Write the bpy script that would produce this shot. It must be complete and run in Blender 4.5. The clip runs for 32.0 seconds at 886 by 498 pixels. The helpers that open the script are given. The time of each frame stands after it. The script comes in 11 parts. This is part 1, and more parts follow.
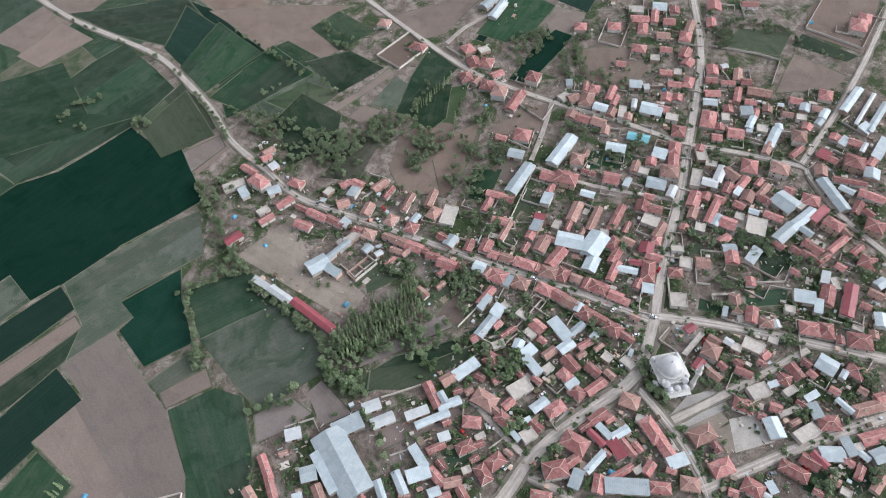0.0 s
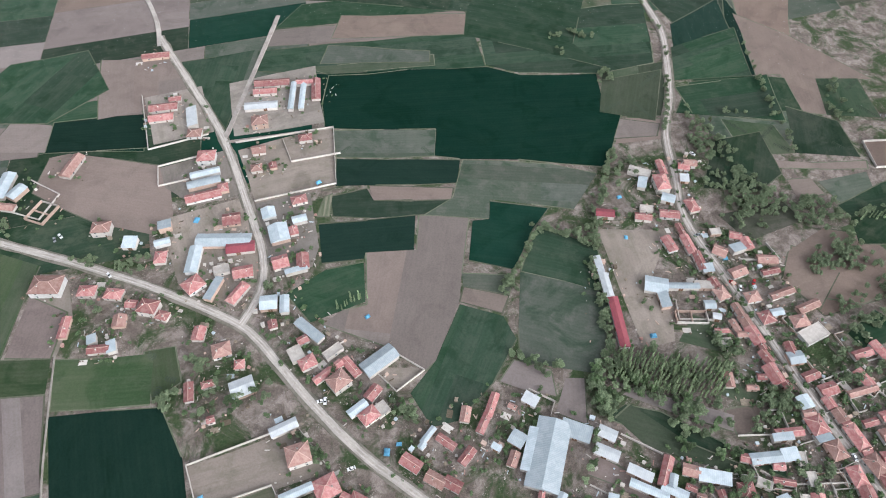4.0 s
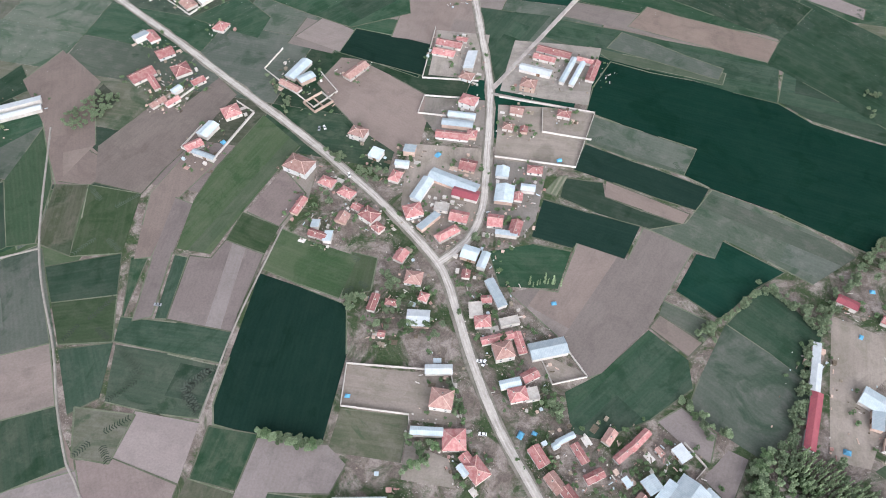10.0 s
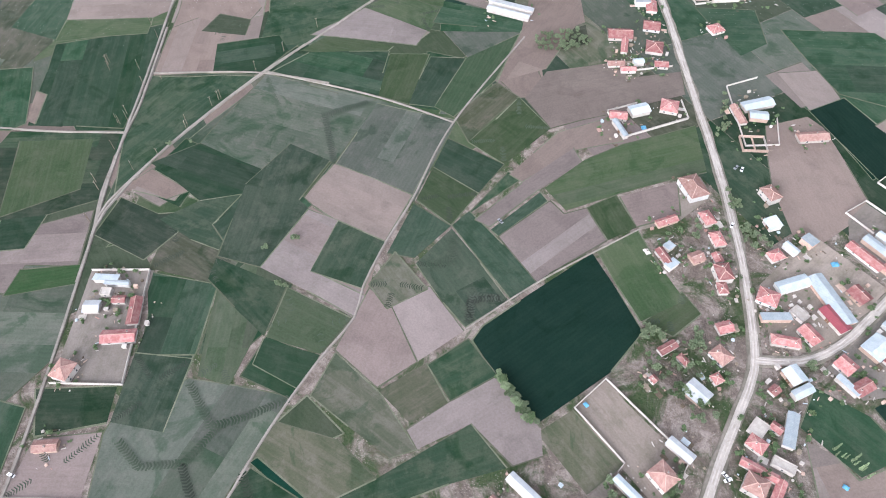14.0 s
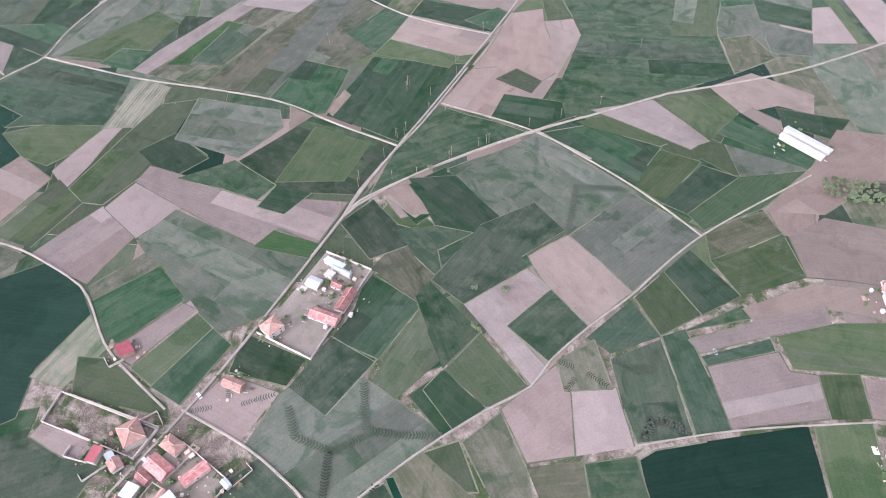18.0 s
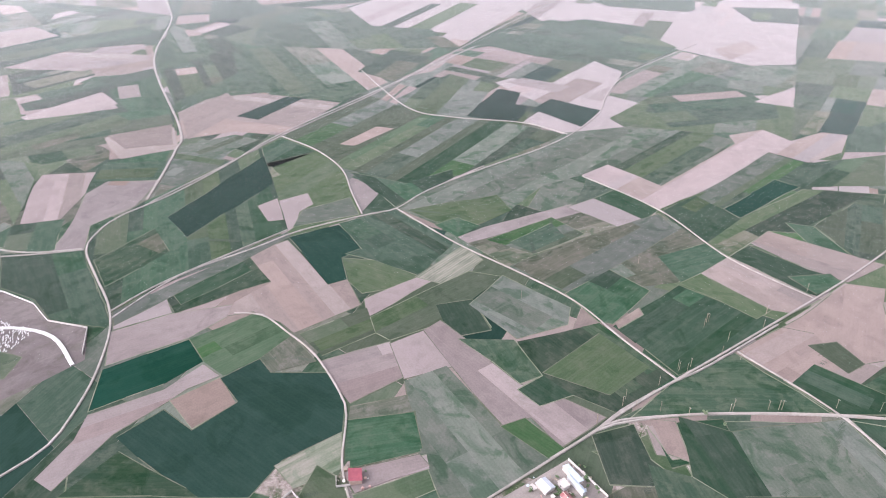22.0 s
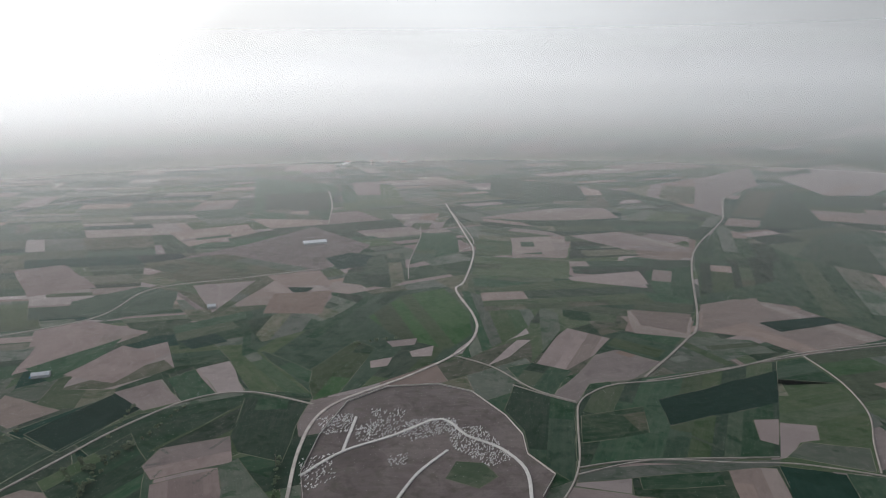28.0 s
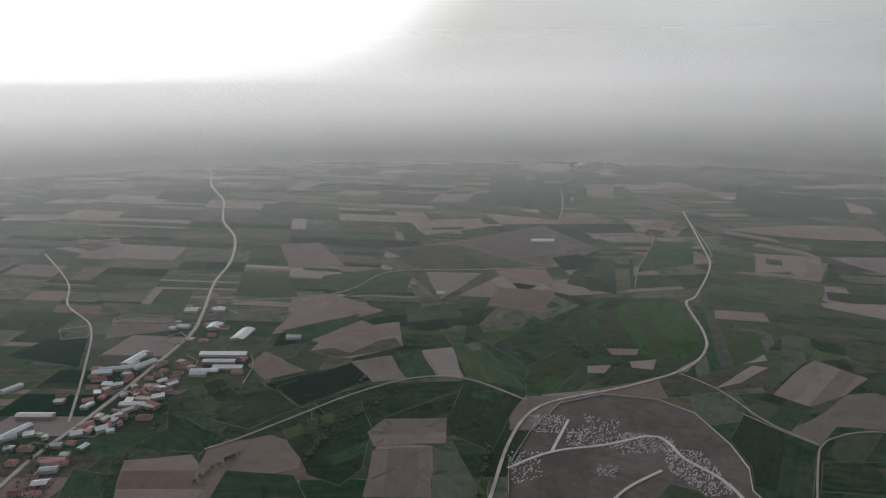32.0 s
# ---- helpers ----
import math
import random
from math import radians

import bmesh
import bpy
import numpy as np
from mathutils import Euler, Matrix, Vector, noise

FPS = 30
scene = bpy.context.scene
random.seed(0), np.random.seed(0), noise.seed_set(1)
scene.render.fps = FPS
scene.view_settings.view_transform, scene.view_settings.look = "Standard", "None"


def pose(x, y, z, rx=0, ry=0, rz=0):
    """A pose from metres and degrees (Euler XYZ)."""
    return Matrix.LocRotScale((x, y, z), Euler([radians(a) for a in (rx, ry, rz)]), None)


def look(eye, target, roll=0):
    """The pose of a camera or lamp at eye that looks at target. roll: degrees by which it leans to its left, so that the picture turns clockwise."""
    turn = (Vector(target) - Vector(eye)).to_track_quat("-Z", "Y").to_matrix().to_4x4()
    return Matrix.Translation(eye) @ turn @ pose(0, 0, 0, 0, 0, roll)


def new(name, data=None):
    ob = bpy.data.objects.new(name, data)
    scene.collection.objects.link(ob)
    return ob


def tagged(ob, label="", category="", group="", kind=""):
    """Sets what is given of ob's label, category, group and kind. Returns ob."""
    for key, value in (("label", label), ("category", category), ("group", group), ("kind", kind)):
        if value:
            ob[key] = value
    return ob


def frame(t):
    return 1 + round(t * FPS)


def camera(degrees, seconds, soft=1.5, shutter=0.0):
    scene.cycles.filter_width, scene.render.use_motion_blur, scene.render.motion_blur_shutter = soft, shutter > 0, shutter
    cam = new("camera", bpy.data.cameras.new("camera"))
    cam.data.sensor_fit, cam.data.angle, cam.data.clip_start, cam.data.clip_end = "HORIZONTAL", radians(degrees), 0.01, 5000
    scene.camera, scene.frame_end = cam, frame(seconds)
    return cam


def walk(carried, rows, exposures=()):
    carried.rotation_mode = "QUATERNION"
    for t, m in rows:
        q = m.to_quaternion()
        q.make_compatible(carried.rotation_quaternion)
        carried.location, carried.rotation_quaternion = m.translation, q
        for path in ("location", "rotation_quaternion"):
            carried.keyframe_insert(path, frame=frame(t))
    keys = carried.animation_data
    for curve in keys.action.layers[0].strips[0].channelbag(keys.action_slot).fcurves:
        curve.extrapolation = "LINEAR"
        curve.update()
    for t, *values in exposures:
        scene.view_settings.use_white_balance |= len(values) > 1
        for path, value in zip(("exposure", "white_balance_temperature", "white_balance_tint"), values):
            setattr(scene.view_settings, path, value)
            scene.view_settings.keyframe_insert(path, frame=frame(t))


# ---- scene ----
cam = camera(65.68, 32.0, soft=1.05)
walk(cam, [
    (0.0, pose(0, 0, 330, 37.96, 1.55, 121.05)),
    (0.5, pose(0, 0, 330, 38.00, 1.52, 123.41)),
    (1.0, pose(0, 0, 330, 38.06, 1.41, 127.24)),
    (1.5, pose(0, 0, 330, 38.13, 1.26, 131.90)),
    (2.0, pose(0, 0, 330, 38.16, 1.13, 136.80)),
    (2.5, pose(0, 0, 330, 38.14, 0.99, 142.02)),
    (3.0, pose(0, 0, 330, 38.08, 0.64, 149.68)),
    (3.5, pose(0, 0, 330, 37.98, 0.40, 158.28)),
    (4.0, pose(0, 0, 330, 37.85, 0.04, 168.35)),
    (4.5, pose(0, 0, 330, 37.69, -0.20, 176.54)),
    (6.5, pose(0, 0, 330, 37.20, 0.15, 187.23)),
    (7.0, pose(0, 0, 330, 37.09, 0.23, 187.12)),
    (7.5, pose(0, 0, 330, 36.95, 0.18, 187.74)),
    (8.0, pose(0, 0, 330, 36.81, 0.14, 188.81)),
    (8.5, pose(0, 0, 330, 36.67, 0.37, 190.63)),
    (9.0, pose(0, 0, 330, 36.54, 0.43, 191.33)),
    (9.5, pose(0, 0, 330, 36.41, 0.42, 192.94)),
    (10.0, pose(0, 0, 330, 36.28, 0.45, 196.36)),
    (10.5, pose(0, 0, 330, 36.20, 0.44, 200.43)),
    (11.0, pose(0, 0, 330, 36.09, 0.48, 204.75)),
    (11.5, pose(0, 0, 330, 36.00, 0.49, 208.84)),
    (12.0, pose(0, 0, 330, 35.91, 0.59, 213.89)),
    (12.5, pose(0, 0, 330, 35.87, 0.71, 221.06)),
    (13.0, pose(0, 0, 330, 35.85, 0.66, 228.89)),
    (13.5, pose(0, 0, 330, 35.87, 0.56, 236.25)),
    (14.0, pose(0, 0, 330, 35.89, 0.39, 242.30)),
    (14.5, pose(0, 0, 330, 35.86, 0.27, 244.82)),
    (16.5, pose(0, 0, 330, 35.71, 0.55, 256.01)),
    (17.0, pose(0, 0, 330, 35.92, 0.76, 260.33)),
    (17.5, pose(0, 0, 330, 37.54, 0.83, 264.94)),
    (18.0, pose(0, 0, 330, 41.88, 0.94, 269.63)),
    (18.5, pose(0, 0, 330, 46.20, 1.08, 274.61)),
    (19.0, pose(0, 0, 330, 47.67, 1.13, 279.37)),
    (19.5, pose(0, 0, 330, 47.88, 1.21, 285.03)),
    (20.0, pose(0, 0, 330, 49.99, 1.21, 290.35)),
    (20.5, pose(0, 0, 330, 52.79, 1.04, 295.22)),
    (21.0, pose(0, 0, 330, 55.51, 0.87, 297.89)),
    (21.5, pose(0, 0, 330, 58.09, 0.74, 298.78)),
    (22.0, pose(0, 0, 330, 59.04, 0.67, 298.86)),
    (22.5, pose(0, 0, 330, 59.04, 0.75, 299.13)),
    (23.0, pose(0, 0, 330, 60.13, 0.88, 299.75)),
    (23.5, pose(0, 0, 330, 64.06, 0.91, 301.61)),
    (24.0, pose(0, 0, 330, 68.82, 1.01, 305.36)),
    (24.5, pose(0, 0, 330, 73.05, 0.98, 309.85)),
    (25.0, pose(0, 0, 330, 75.14, 0.88, 315.12)),
    (25.5, pose(0, 0, 330, 75.20, 0.75, 319.94)),
    (26.0, pose(0, 0, 330, 75.24, 0.69, 324.58)),
    (26.5, pose(0, 0, 330, 75.30, 0.58, 329.15)),
    (28.5, pose(0, 0, 330, 75.44, 0.26, 346.37)),
    (29.0, pose(0, 0, 330, 75.49, 0.12, 349.96)),
    (29.5, pose(0, 0, 330, 75.50, 0.11, 353.40)),
    (30.0, pose(0, 0, 330, 75.51, 0.11, 355.46)),
    (30.5, pose(0, 0, 330, 75.54, 0.12, 357.34)),
    (31.0, pose(0, 0, 330, 75.53, 0.16, 359.08)),
    (31.5, pose(0, 0, 330, 75.50, 0.19, 360.58)),
    (32.0, pose(0, 0, 330, 75.48, 0.23, 361.89)),
], exposures=[(0, -0.3, 6300, 8), (4, -0.13, 6290, 8), (9, 0.0, 6200, 9), (14, 0.22, 6160, 12.5), (17, 0.35, 6200, 18), (19, 0.6, 6230, 22), (23, 0.55, 6330, 19), (24, 0.25, 6380, 14), (26, -0.47, 6370, 11), (29, -1.38, 6480, 8), (32, -1.72, 6540, 9)])

# ---- world and sun: a bright overcast evening sky, the glow towards the low sun ----
SUN_YAW = radians(35)  # turned left of +y
SUN_EL = radians(24)
world = bpy.data.worlds.new("overcast")
scene.world = world
world.use_nodes = True
wn, wl = world.node_tree.nodes, world.node_tree.links
wn.clear()
w_out = wn.new("ShaderNodeOutputWorld")
sky = wn.new("ShaderNodeTexSky")
sky.sky_type, sky.sun_disc = "NISHITA", False
sky.sun_elevation, sky.sun_rotation = SUN_EL, -SUN_YAW
sky.dust_density, sky.air_density = 4.0, 1.0
geo = wn.new("ShaderNodeTexCoord")
cloud = wn.new("ShaderNodeTexNoise")
cloud.inputs["Scale"].default_value, cloud.inputs["Detail"].default_value = 2.2, 5
stretch = wn.new("ShaderNodeMapping")
stretch.inputs["Scale"].default_value = (1, 1, 3.5)
wl.new(geo.outputs["Generated"], stretch.inputs["Vector"])
wl.new(stretch.outputs["Vector"], cloud.inputs["Vector"])
ramp = wn.new("ShaderNodeValToRGB")
ramp.color_ramp.elements[0].position, ramp.color_ramp.elements[0].color = 0.3, (0.62, 0.64, 0.69, 1)
ramp.color_ramp.elements[1].position, ramp.color_ramp.elements[1].color = 0.7, (0.84, 0.86, 0.90, 1)
wl.new(cloud.outputs["Fac"], ramp.inputs["Fac"])
# the lit part of the cloud layer, round the sun
sund = Vector((-math.sin(SUN_YAW) * math.cos(SUN_EL), math.cos(SUN_YAW) * math.cos(SUN_EL), math.sin(SUN_EL)))
dot = wn.new("ShaderNodeVectorMath")
dot.operation = "DOT_PRODUCT"
dot.inputs[1].default_value = sund
wl.new(geo.outputs["Generated"], dot.inputs[0])
glow = wn.new("ShaderNodeMapRange")
glow.interpolation_type = "SMOOTHSTEP"
glow.inputs["From Min"].default_value, glow.inputs["From Max"].default_value = 0.76, 0.94
glow.inputs["To Min"].default_value, glow.inputs["To Max"].default_value = 0.0, 8.0
wl.new(dot.outputs["Value"], glow.inputs["Value"])
lit = wn.new("ShaderNodeVectorMath")
lit.operation = "SCALE"
wl.new(ramp.outputs["Color"], lit.inputs[0])
broad = wn.new("ShaderNodeMapRange")
broad.interpolation_type = "SMOOTHSTEP"
broad.inputs["From Min"].default_value, broad.inputs["From Max"].default_value = -0.05, 0.72
broad.inputs["To Min"].default_value, broad.inputs["To Max"].default_value = 1.05, 2.3
wl.new(dot.outputs["Value"], broad.inputs["Value"])
both_glows = wn.new("ShaderNodeMath")
wl.new(broad.outputs["Result"], both_glows.inputs[0])
wl.new(glow.outputs["Result"], both_glows.inputs[1])
# unseen sky overhead is dimmed to 0.6, so the ground gets less light
up_part, thick, overhead_dimmed = wn.new("ShaderNodeSeparateXYZ"), wn.new("ShaderNodeMapRange"), wn.new("ShaderNodeMath")
wl.new(geo.outputs["Generated"], up_part.inputs[0])
thick.inputs["From Min"].default_value, thick.inputs["From Max"].default_value = 0.12, 0.6
thick.inputs["To Min"].default_value, thick.inputs["To Max"].default_value = 1.0, 0.6
wl.new(up_part.outputs["Z"], thick.inputs["Value"])
overhead_dimmed.operation = "MULTIPLY"
wl.new(both_glows.outputs[0], overhead_dimmed.inputs[0])
wl.new(thick.outputs["Result"], overhead_dimmed.inputs[1])
wl.new(overhead_dimmed.outputs[0], lit.inputs["Scale"])
bg_cloud, bg_sky, add = wn.new("ShaderNodeBackground"), wn.new("ShaderNodeBackground"), wn.new("ShaderNodeAddShader")
bg_cloud.inputs["Strength"].default_value = 1.0
bg_sky.inputs["Strength"].default_value = 0.05
wl.new(lit.outputs["Vector"], bg_cloud.inputs["Color"])
wl.new(sky.outputs["Color"], bg_sky.inputs["Color"])
wl.new(bg_cloud.outputs[0], add.inputs[0])
wl.new(bg_sky.outputs[0], add.inputs[1])
wl.new(add.outputs[0], w_out.inputs["Surface"])

sun = new("sun", bpy.data.lights.new("sun", "SUN"))
sun.data.energy, sun.data.angle, sun.data.color = 0.9, radians(14), (1.0, 0.96, 0.92)
sun.matrix_world = look(sund * 100, (0, 0, 0))


# ---- materials ----
def nodes_of(name):
    m = bpy.data.materials.new(name)
    m.use_nodes = True
    n = m.node_tree.nodes
    return m, n, m.node_tree.links, n["Principled BSDF"]


def mixed(n, l, kind, fac, a, b):
    x = n.new("ShaderNodeMix")
    x.data_type, x.blend_type = "RGBA", kind
    for sock, v in ((x.inputs["Factor"], fac), (x.inputs["A"], a), (x.inputs["B"], b)):
        if isinstance(v, (float, int)):
            sock.default_value = v
        elif isinstance(v, tuple):
            sock.default_value = (*v, 1)
        else:
            l.new(v, sock)
    return x.outputs["Result"]


def noise_at(n, l, vec, scale, detail=4.0, rough=0.55, distort=0.0):
    t = n.new("ShaderNodeTexNoise")
    t.inputs["Scale"].default_value, t.inputs["Detail"].default_value = scale, detail
    t.inputs["Roughness"].default_value, t.inputs["Distortion"].default_value = rough, distort
    l.new(vec, t.inputs["Vector"])
    return t.outputs["Fac"]


def ranged(n, l, v, lo, hi, to_lo=0.0, to_hi=1.0):
    m = n.new("ShaderNodeMapRange")
    m.interpolation_type = "SMOOTHSTEP"
    for k, x in (("From Min", lo), ("From Max", hi), ("To Min", to_lo), ("To Max", to_hi)):
        m.inputs[k].default_value = x
    l.new(v, m.inputs["Value"])
    return m.outputs["Result"]


def bumped(n, l, bsdf, h, strength, dist):
    b = n.new("ShaderNodeBump")
    b.inputs["Strength"].default_value, b.inputs["Distance"].default_value = strength, dist
    l.new(h, b.inputs["Height"])
    l.new(b.outputs["Normal"], bsdf.inputs["Normal"])


FIELD_RECIPES = {}


def field_material(name, base, other, stain, streak, patch, vary=0.35, rows_at=2.6, rows=0.16, joined=False):
    """Crop or soil: broad patches, streaks along the field, drill rows, fine mottling, and a shade of its own for each field."""
    m, n, l, p = nodes_of(name)
    FIELD_RECIPES[name] = (base, other, stain, streak, patch, vary, rows_at, rows)
    co, info = n.new("ShaderNodeTexCoord"), n.new("ShaderNodeNewGeometry" if joined else "ShaderNodeObjectInfo")
    each = info.outputs["Random Per Island" if joined else "Random"]
    obj = co.outputs["Object"]
    shift = n.new("ShaderNodeVectorMath")
    shift.operation = "MULTIPLY_ADD"
    l.new(each, shift.inputs[0])
    shift.inputs[1].default_value = (900, 700, 0)
    l.new(obj, shift.inputs[2])
    vec = shift.outputs["Vector"]
    mp = n.new("ShaderNodeMapping")
    mp.inputs["Scale"].default_value = (0.12, 1.6, 1)
    l.new(vec, mp.inputs["Vector"])
    big = ranged(n, l, noise_at(n, l, vec, 0.018, 5, 0.6, 0.8), 0.36, 0.68)
    mid = ranged(n, l, noise_at(n, l, vec, 0.085, 5, 0.65), 0.35, 0.7)
    line = ranged(n, l, noise_at(n, l, mp.outputs["Vector"], 0.13, 4, 0.7), 0.38, 0.68)
    fine = noise_at(n, l, vec, 0.9, 3, 0.7)
    c = mixed(n, l, "MIX", ranged(n, l, big, 0, 1, 0, patch), base, other)
    c = mixed(n, l, "MIX", ranged(n, l, line, 0, 1, 0, streak), c, stain)
    c = mixed(n, l, "MIX", ranged(n, l, mid, 0.3, 1, 0, patch * 0.5), c, stain)
    lush = ranged(n, l, noise_at(n, l, vec, 0.032, 6, 0.62, 1.2), 0.47, 0.66)
    c = mixed(n, l, "MULTIPLY", ranged(n, l, lush, 0, 1, 0, patch), c, (0.56, 0.72, 0.62) if base[1] > base[0] else (0.80, 0.80, 0.80))
    wv = n.new("ShaderNodeTexWave")
    wv.bands_direction = "Y"
    wv.inputs["Scale"].default_value, wv.inputs["Distortion"].default_value = 0.314 / rows_at, 5.0
    wv.inputs["Detail"].default_value, wv.inputs["Detail Scale"].default_value = 3, 0.15
    l.new(vec, wv.inputs["Vector"])
    c = mixed(n, l, "MULTIPLY", ranged(n, l, wv.outputs["Fac"], 0, 1, 0, rows), c, (0.72, 0.74, 0.72))
    c = mixed(n, l, "MULTIPLY", ranged(n, l, fine, 0.35, 0.7, 0, 0.4), c, (0.66, 0.68, 0.66))
    hs = n.new("ShaderNodeHueSaturation")
    l.new(c, hs.inputs["Color"])
    l.new(ranged(n, l, each, 0, 1, 1 - vary, 1 + vary), hs.inputs["Value"])
    rnd = n.new("ShaderNodeMath")
    rnd.operation = "FRACT"
    k = n.new("ShaderNodeMath")
    k.operation = "MULTIPLY"
    k.inputs[1].default_value = 37.7
    l.new(each, k.inputs[0])
    l.new(k.outputs[0], rnd.inputs[0])
    l.new(ranged(n, l, rnd.outputs[0], 0, 1, 0.8, 1.15), hs.inputs["Saturation"])
    l.new(hs.outputs["Color"], p.inputs["Base Color"])
    p.inputs["Roughness"].default_value = 0.95
    p.inputs["Specular IOR Level"].default_value = 0.0
    bumped(n, l, p, fine, 0.6, 0.3)
    return m


DARK_CROP = field_material("dark_crop", (0.0115, 0.0335, 0.0245), (0.0145, 0.041, 0.029), (0.022, 0.048, 0.035), 0.3, 0.5, 0.2, rows=0.18)
GREEN_CROP = field_material("green_crop", (0.031, 0.061, 0.038), (0.044, 0.074, 0.048), (0.078, 0.095, 0.072), 0.28, 0.7, 0.22)
GREY_GREEN = field_material("grey_green", (0.088, 0.105, 0.084), (0.114, 0.127, 0.104), (0.150, 0.146, 0.130), 0.18, 0.95, 0.14)
OLIVE_CROP = field_material("olive_crop", (0.058, 0.082, 0.048), (0.078, 0.097, 0.060), (0.112, 0.116, 0.088), 0.25, 0.6, 0.18)
BRIGHT_CROP = field_material("bright_crop", (0.046, 0.086, 0.043), (0.060, 0.098, 0.052), (0.084, 0.108, 0.066), 0.35, 0.6, 0.12, rows=0.2)
DULL_GREEN = field_material("dull_green", (0.031, 0.054, 0.036), (0.048, 0.069, 0.047), (0.090, 0.098, 0.074), 0.26, 0.95, 0.22)
WEEDY = field_material("weedy_grass", (0.076, 0.086, 0.058), (0.112, 0.112, 0.084), (0.165, 0.148, 0.128), 0.34, 0.95, 0.2)
TAN_SOIL = field_material("tan_soil", (0.215, 0.172, 0.156), (0.250, 0.202, 0.184), (0.152, 0.126, 0.114), 0.15, 0.5, 0.14, rows=0.07)
BROWN_SOIL = field_material("brown_soil", (0.190, 0.146, 0.128), (0.228, 0.178, 0.154), (0.130, 0.108, 0.090), 0.15, 0.6, 0.14, rows=0.07)
PALE_SOIL = field_material("pale_soil", (0.255, 0.212, 0.204), (0.290, 0.244, 0.234), (0.220, 0.188, 0.178), 0.15, 0.5, 0.12, rows=0.05)
MAUVE_SOIL = field_material("mauve_soil", (0.215, 0.174, 0.166), (0.255, 0.210, 0.200), (0.155, 0.132, 0.120), 0.15, 0.6, 0.16, rows=0.1)
TURNED = field_material("turned_earth", (0.054, 0.070, 0.053), (0.068, 0.082, 0.064), (0.086, 0.094, 0.078), 0.2, 0.7, 0.25, rows=0.0)
STRAW = field_material("straw_stubble", (0.230, 0.220, 0.170), (0.280, 0.260, 0.205), (0.110, 0.130, 0.085), 0.8, 0.5, 0.12, rows=0.6)
STREAKED = field_material("streaked_fallow", (0.180, 0.185, 0.145), (0.240, 0.215, 0.185), (0.105, 0.130, 0.085), 0.85, 0.7, 0.15)
YARD = field_material("trodden_yard", (0.250, 0.215, 0.192), (0.320, 0.275, 0.248), (0.170, 0.155, 0.125), 0.3, 0.9, 0.15, rows=0.0)
PAVED = field_material("paved_yard", (0.40, 0.37, 0.35), (0.48, 0.45, 0.43), (0.30, 0.275, 0.25), 0.2, 0.7, 0.08, rows=0.0)
BURIAL = field_material("burial_ground", (0.135, 0.108, 0.105), (0.175, 0.140, 0.135), (0.085, 0.085, 0.062), 0.2, 0.9, 0.0, rows=0.0)


def ground_material():
    """Dusty earth with ragged grass, mottled from yards down to footprints."""
    m, n, l, p = nodes_of("rough_ground")
    co = n.new("ShaderNodeTexCoord")
    vec = co.outputs["Object"]
    grass = ranged(n, l, noise_at(n, l, vec, 0.045, 6, 0.68, 0.6), 0.46, 0.60)
    dust = ranged(n, l, noise_at(n, l, vec, 0.11, 5, 0.7, 0.5), 0.40, 0.66)
    fine = ranged(n, l, noise_at(n, l, vec, 0.55, 5, 0.75), 0.38, 0.66)
    grit = noise_at(n, l, vec, 2.2, 3, 0.7)
    soil = mixed(n, l, "MIX", dust, (0.185, 0.150, 0.132), (0.355, 0.302, 0.275))
    green = mixed(n, l, "MIX", fine, (0.044, 0.074, 0.034), (0.105, 0.128, 0.070))
    c = mixed(n, l, "MIX", grass, soil, green)
    c = mixed(n, l, "MULTIPLY", ranged(n, l, fine, 0, 1, 0, 0.55), c, (0.62, 0.62, 0.60))
    c = mixed(n, l, "MULTIPLY", ranged(n, l, grit, 0.4, 0.7, 0, 0.5), c, (0.6, 0.6, 0.6))
    rubble = n.new("ShaderNodeTexVoronoi")
    rubble.inputs["Scale"].default_value = 0.9
    l.new(vec, rubble.inputs["Vector"])
    strewn = mixed(n, l, "MULTIPLY", 1.0, ranged(n, l, rubble.outputs["Distance"], 0.16, 0.30, 1, 0), ranged(n, l, noise_at(n, l, vec, 0.07, 3, 0.6), 0.47, 0.6))
    c = mixed(n, l, "MIX", ranged(n, l, strewn, 0, 1, 0, 0.8), c, (0.36, 0.32, 0.29))
    l.new(c, p.inputs["Base Color"])
    p.inputs["Roughness"].default_value = 0.95
    p.inputs["Specular IOR Level"].default_value = 0.0
    bumped(n, l, p, fine, 0.7, 0.4)
    return m


GROUND = ground_material()


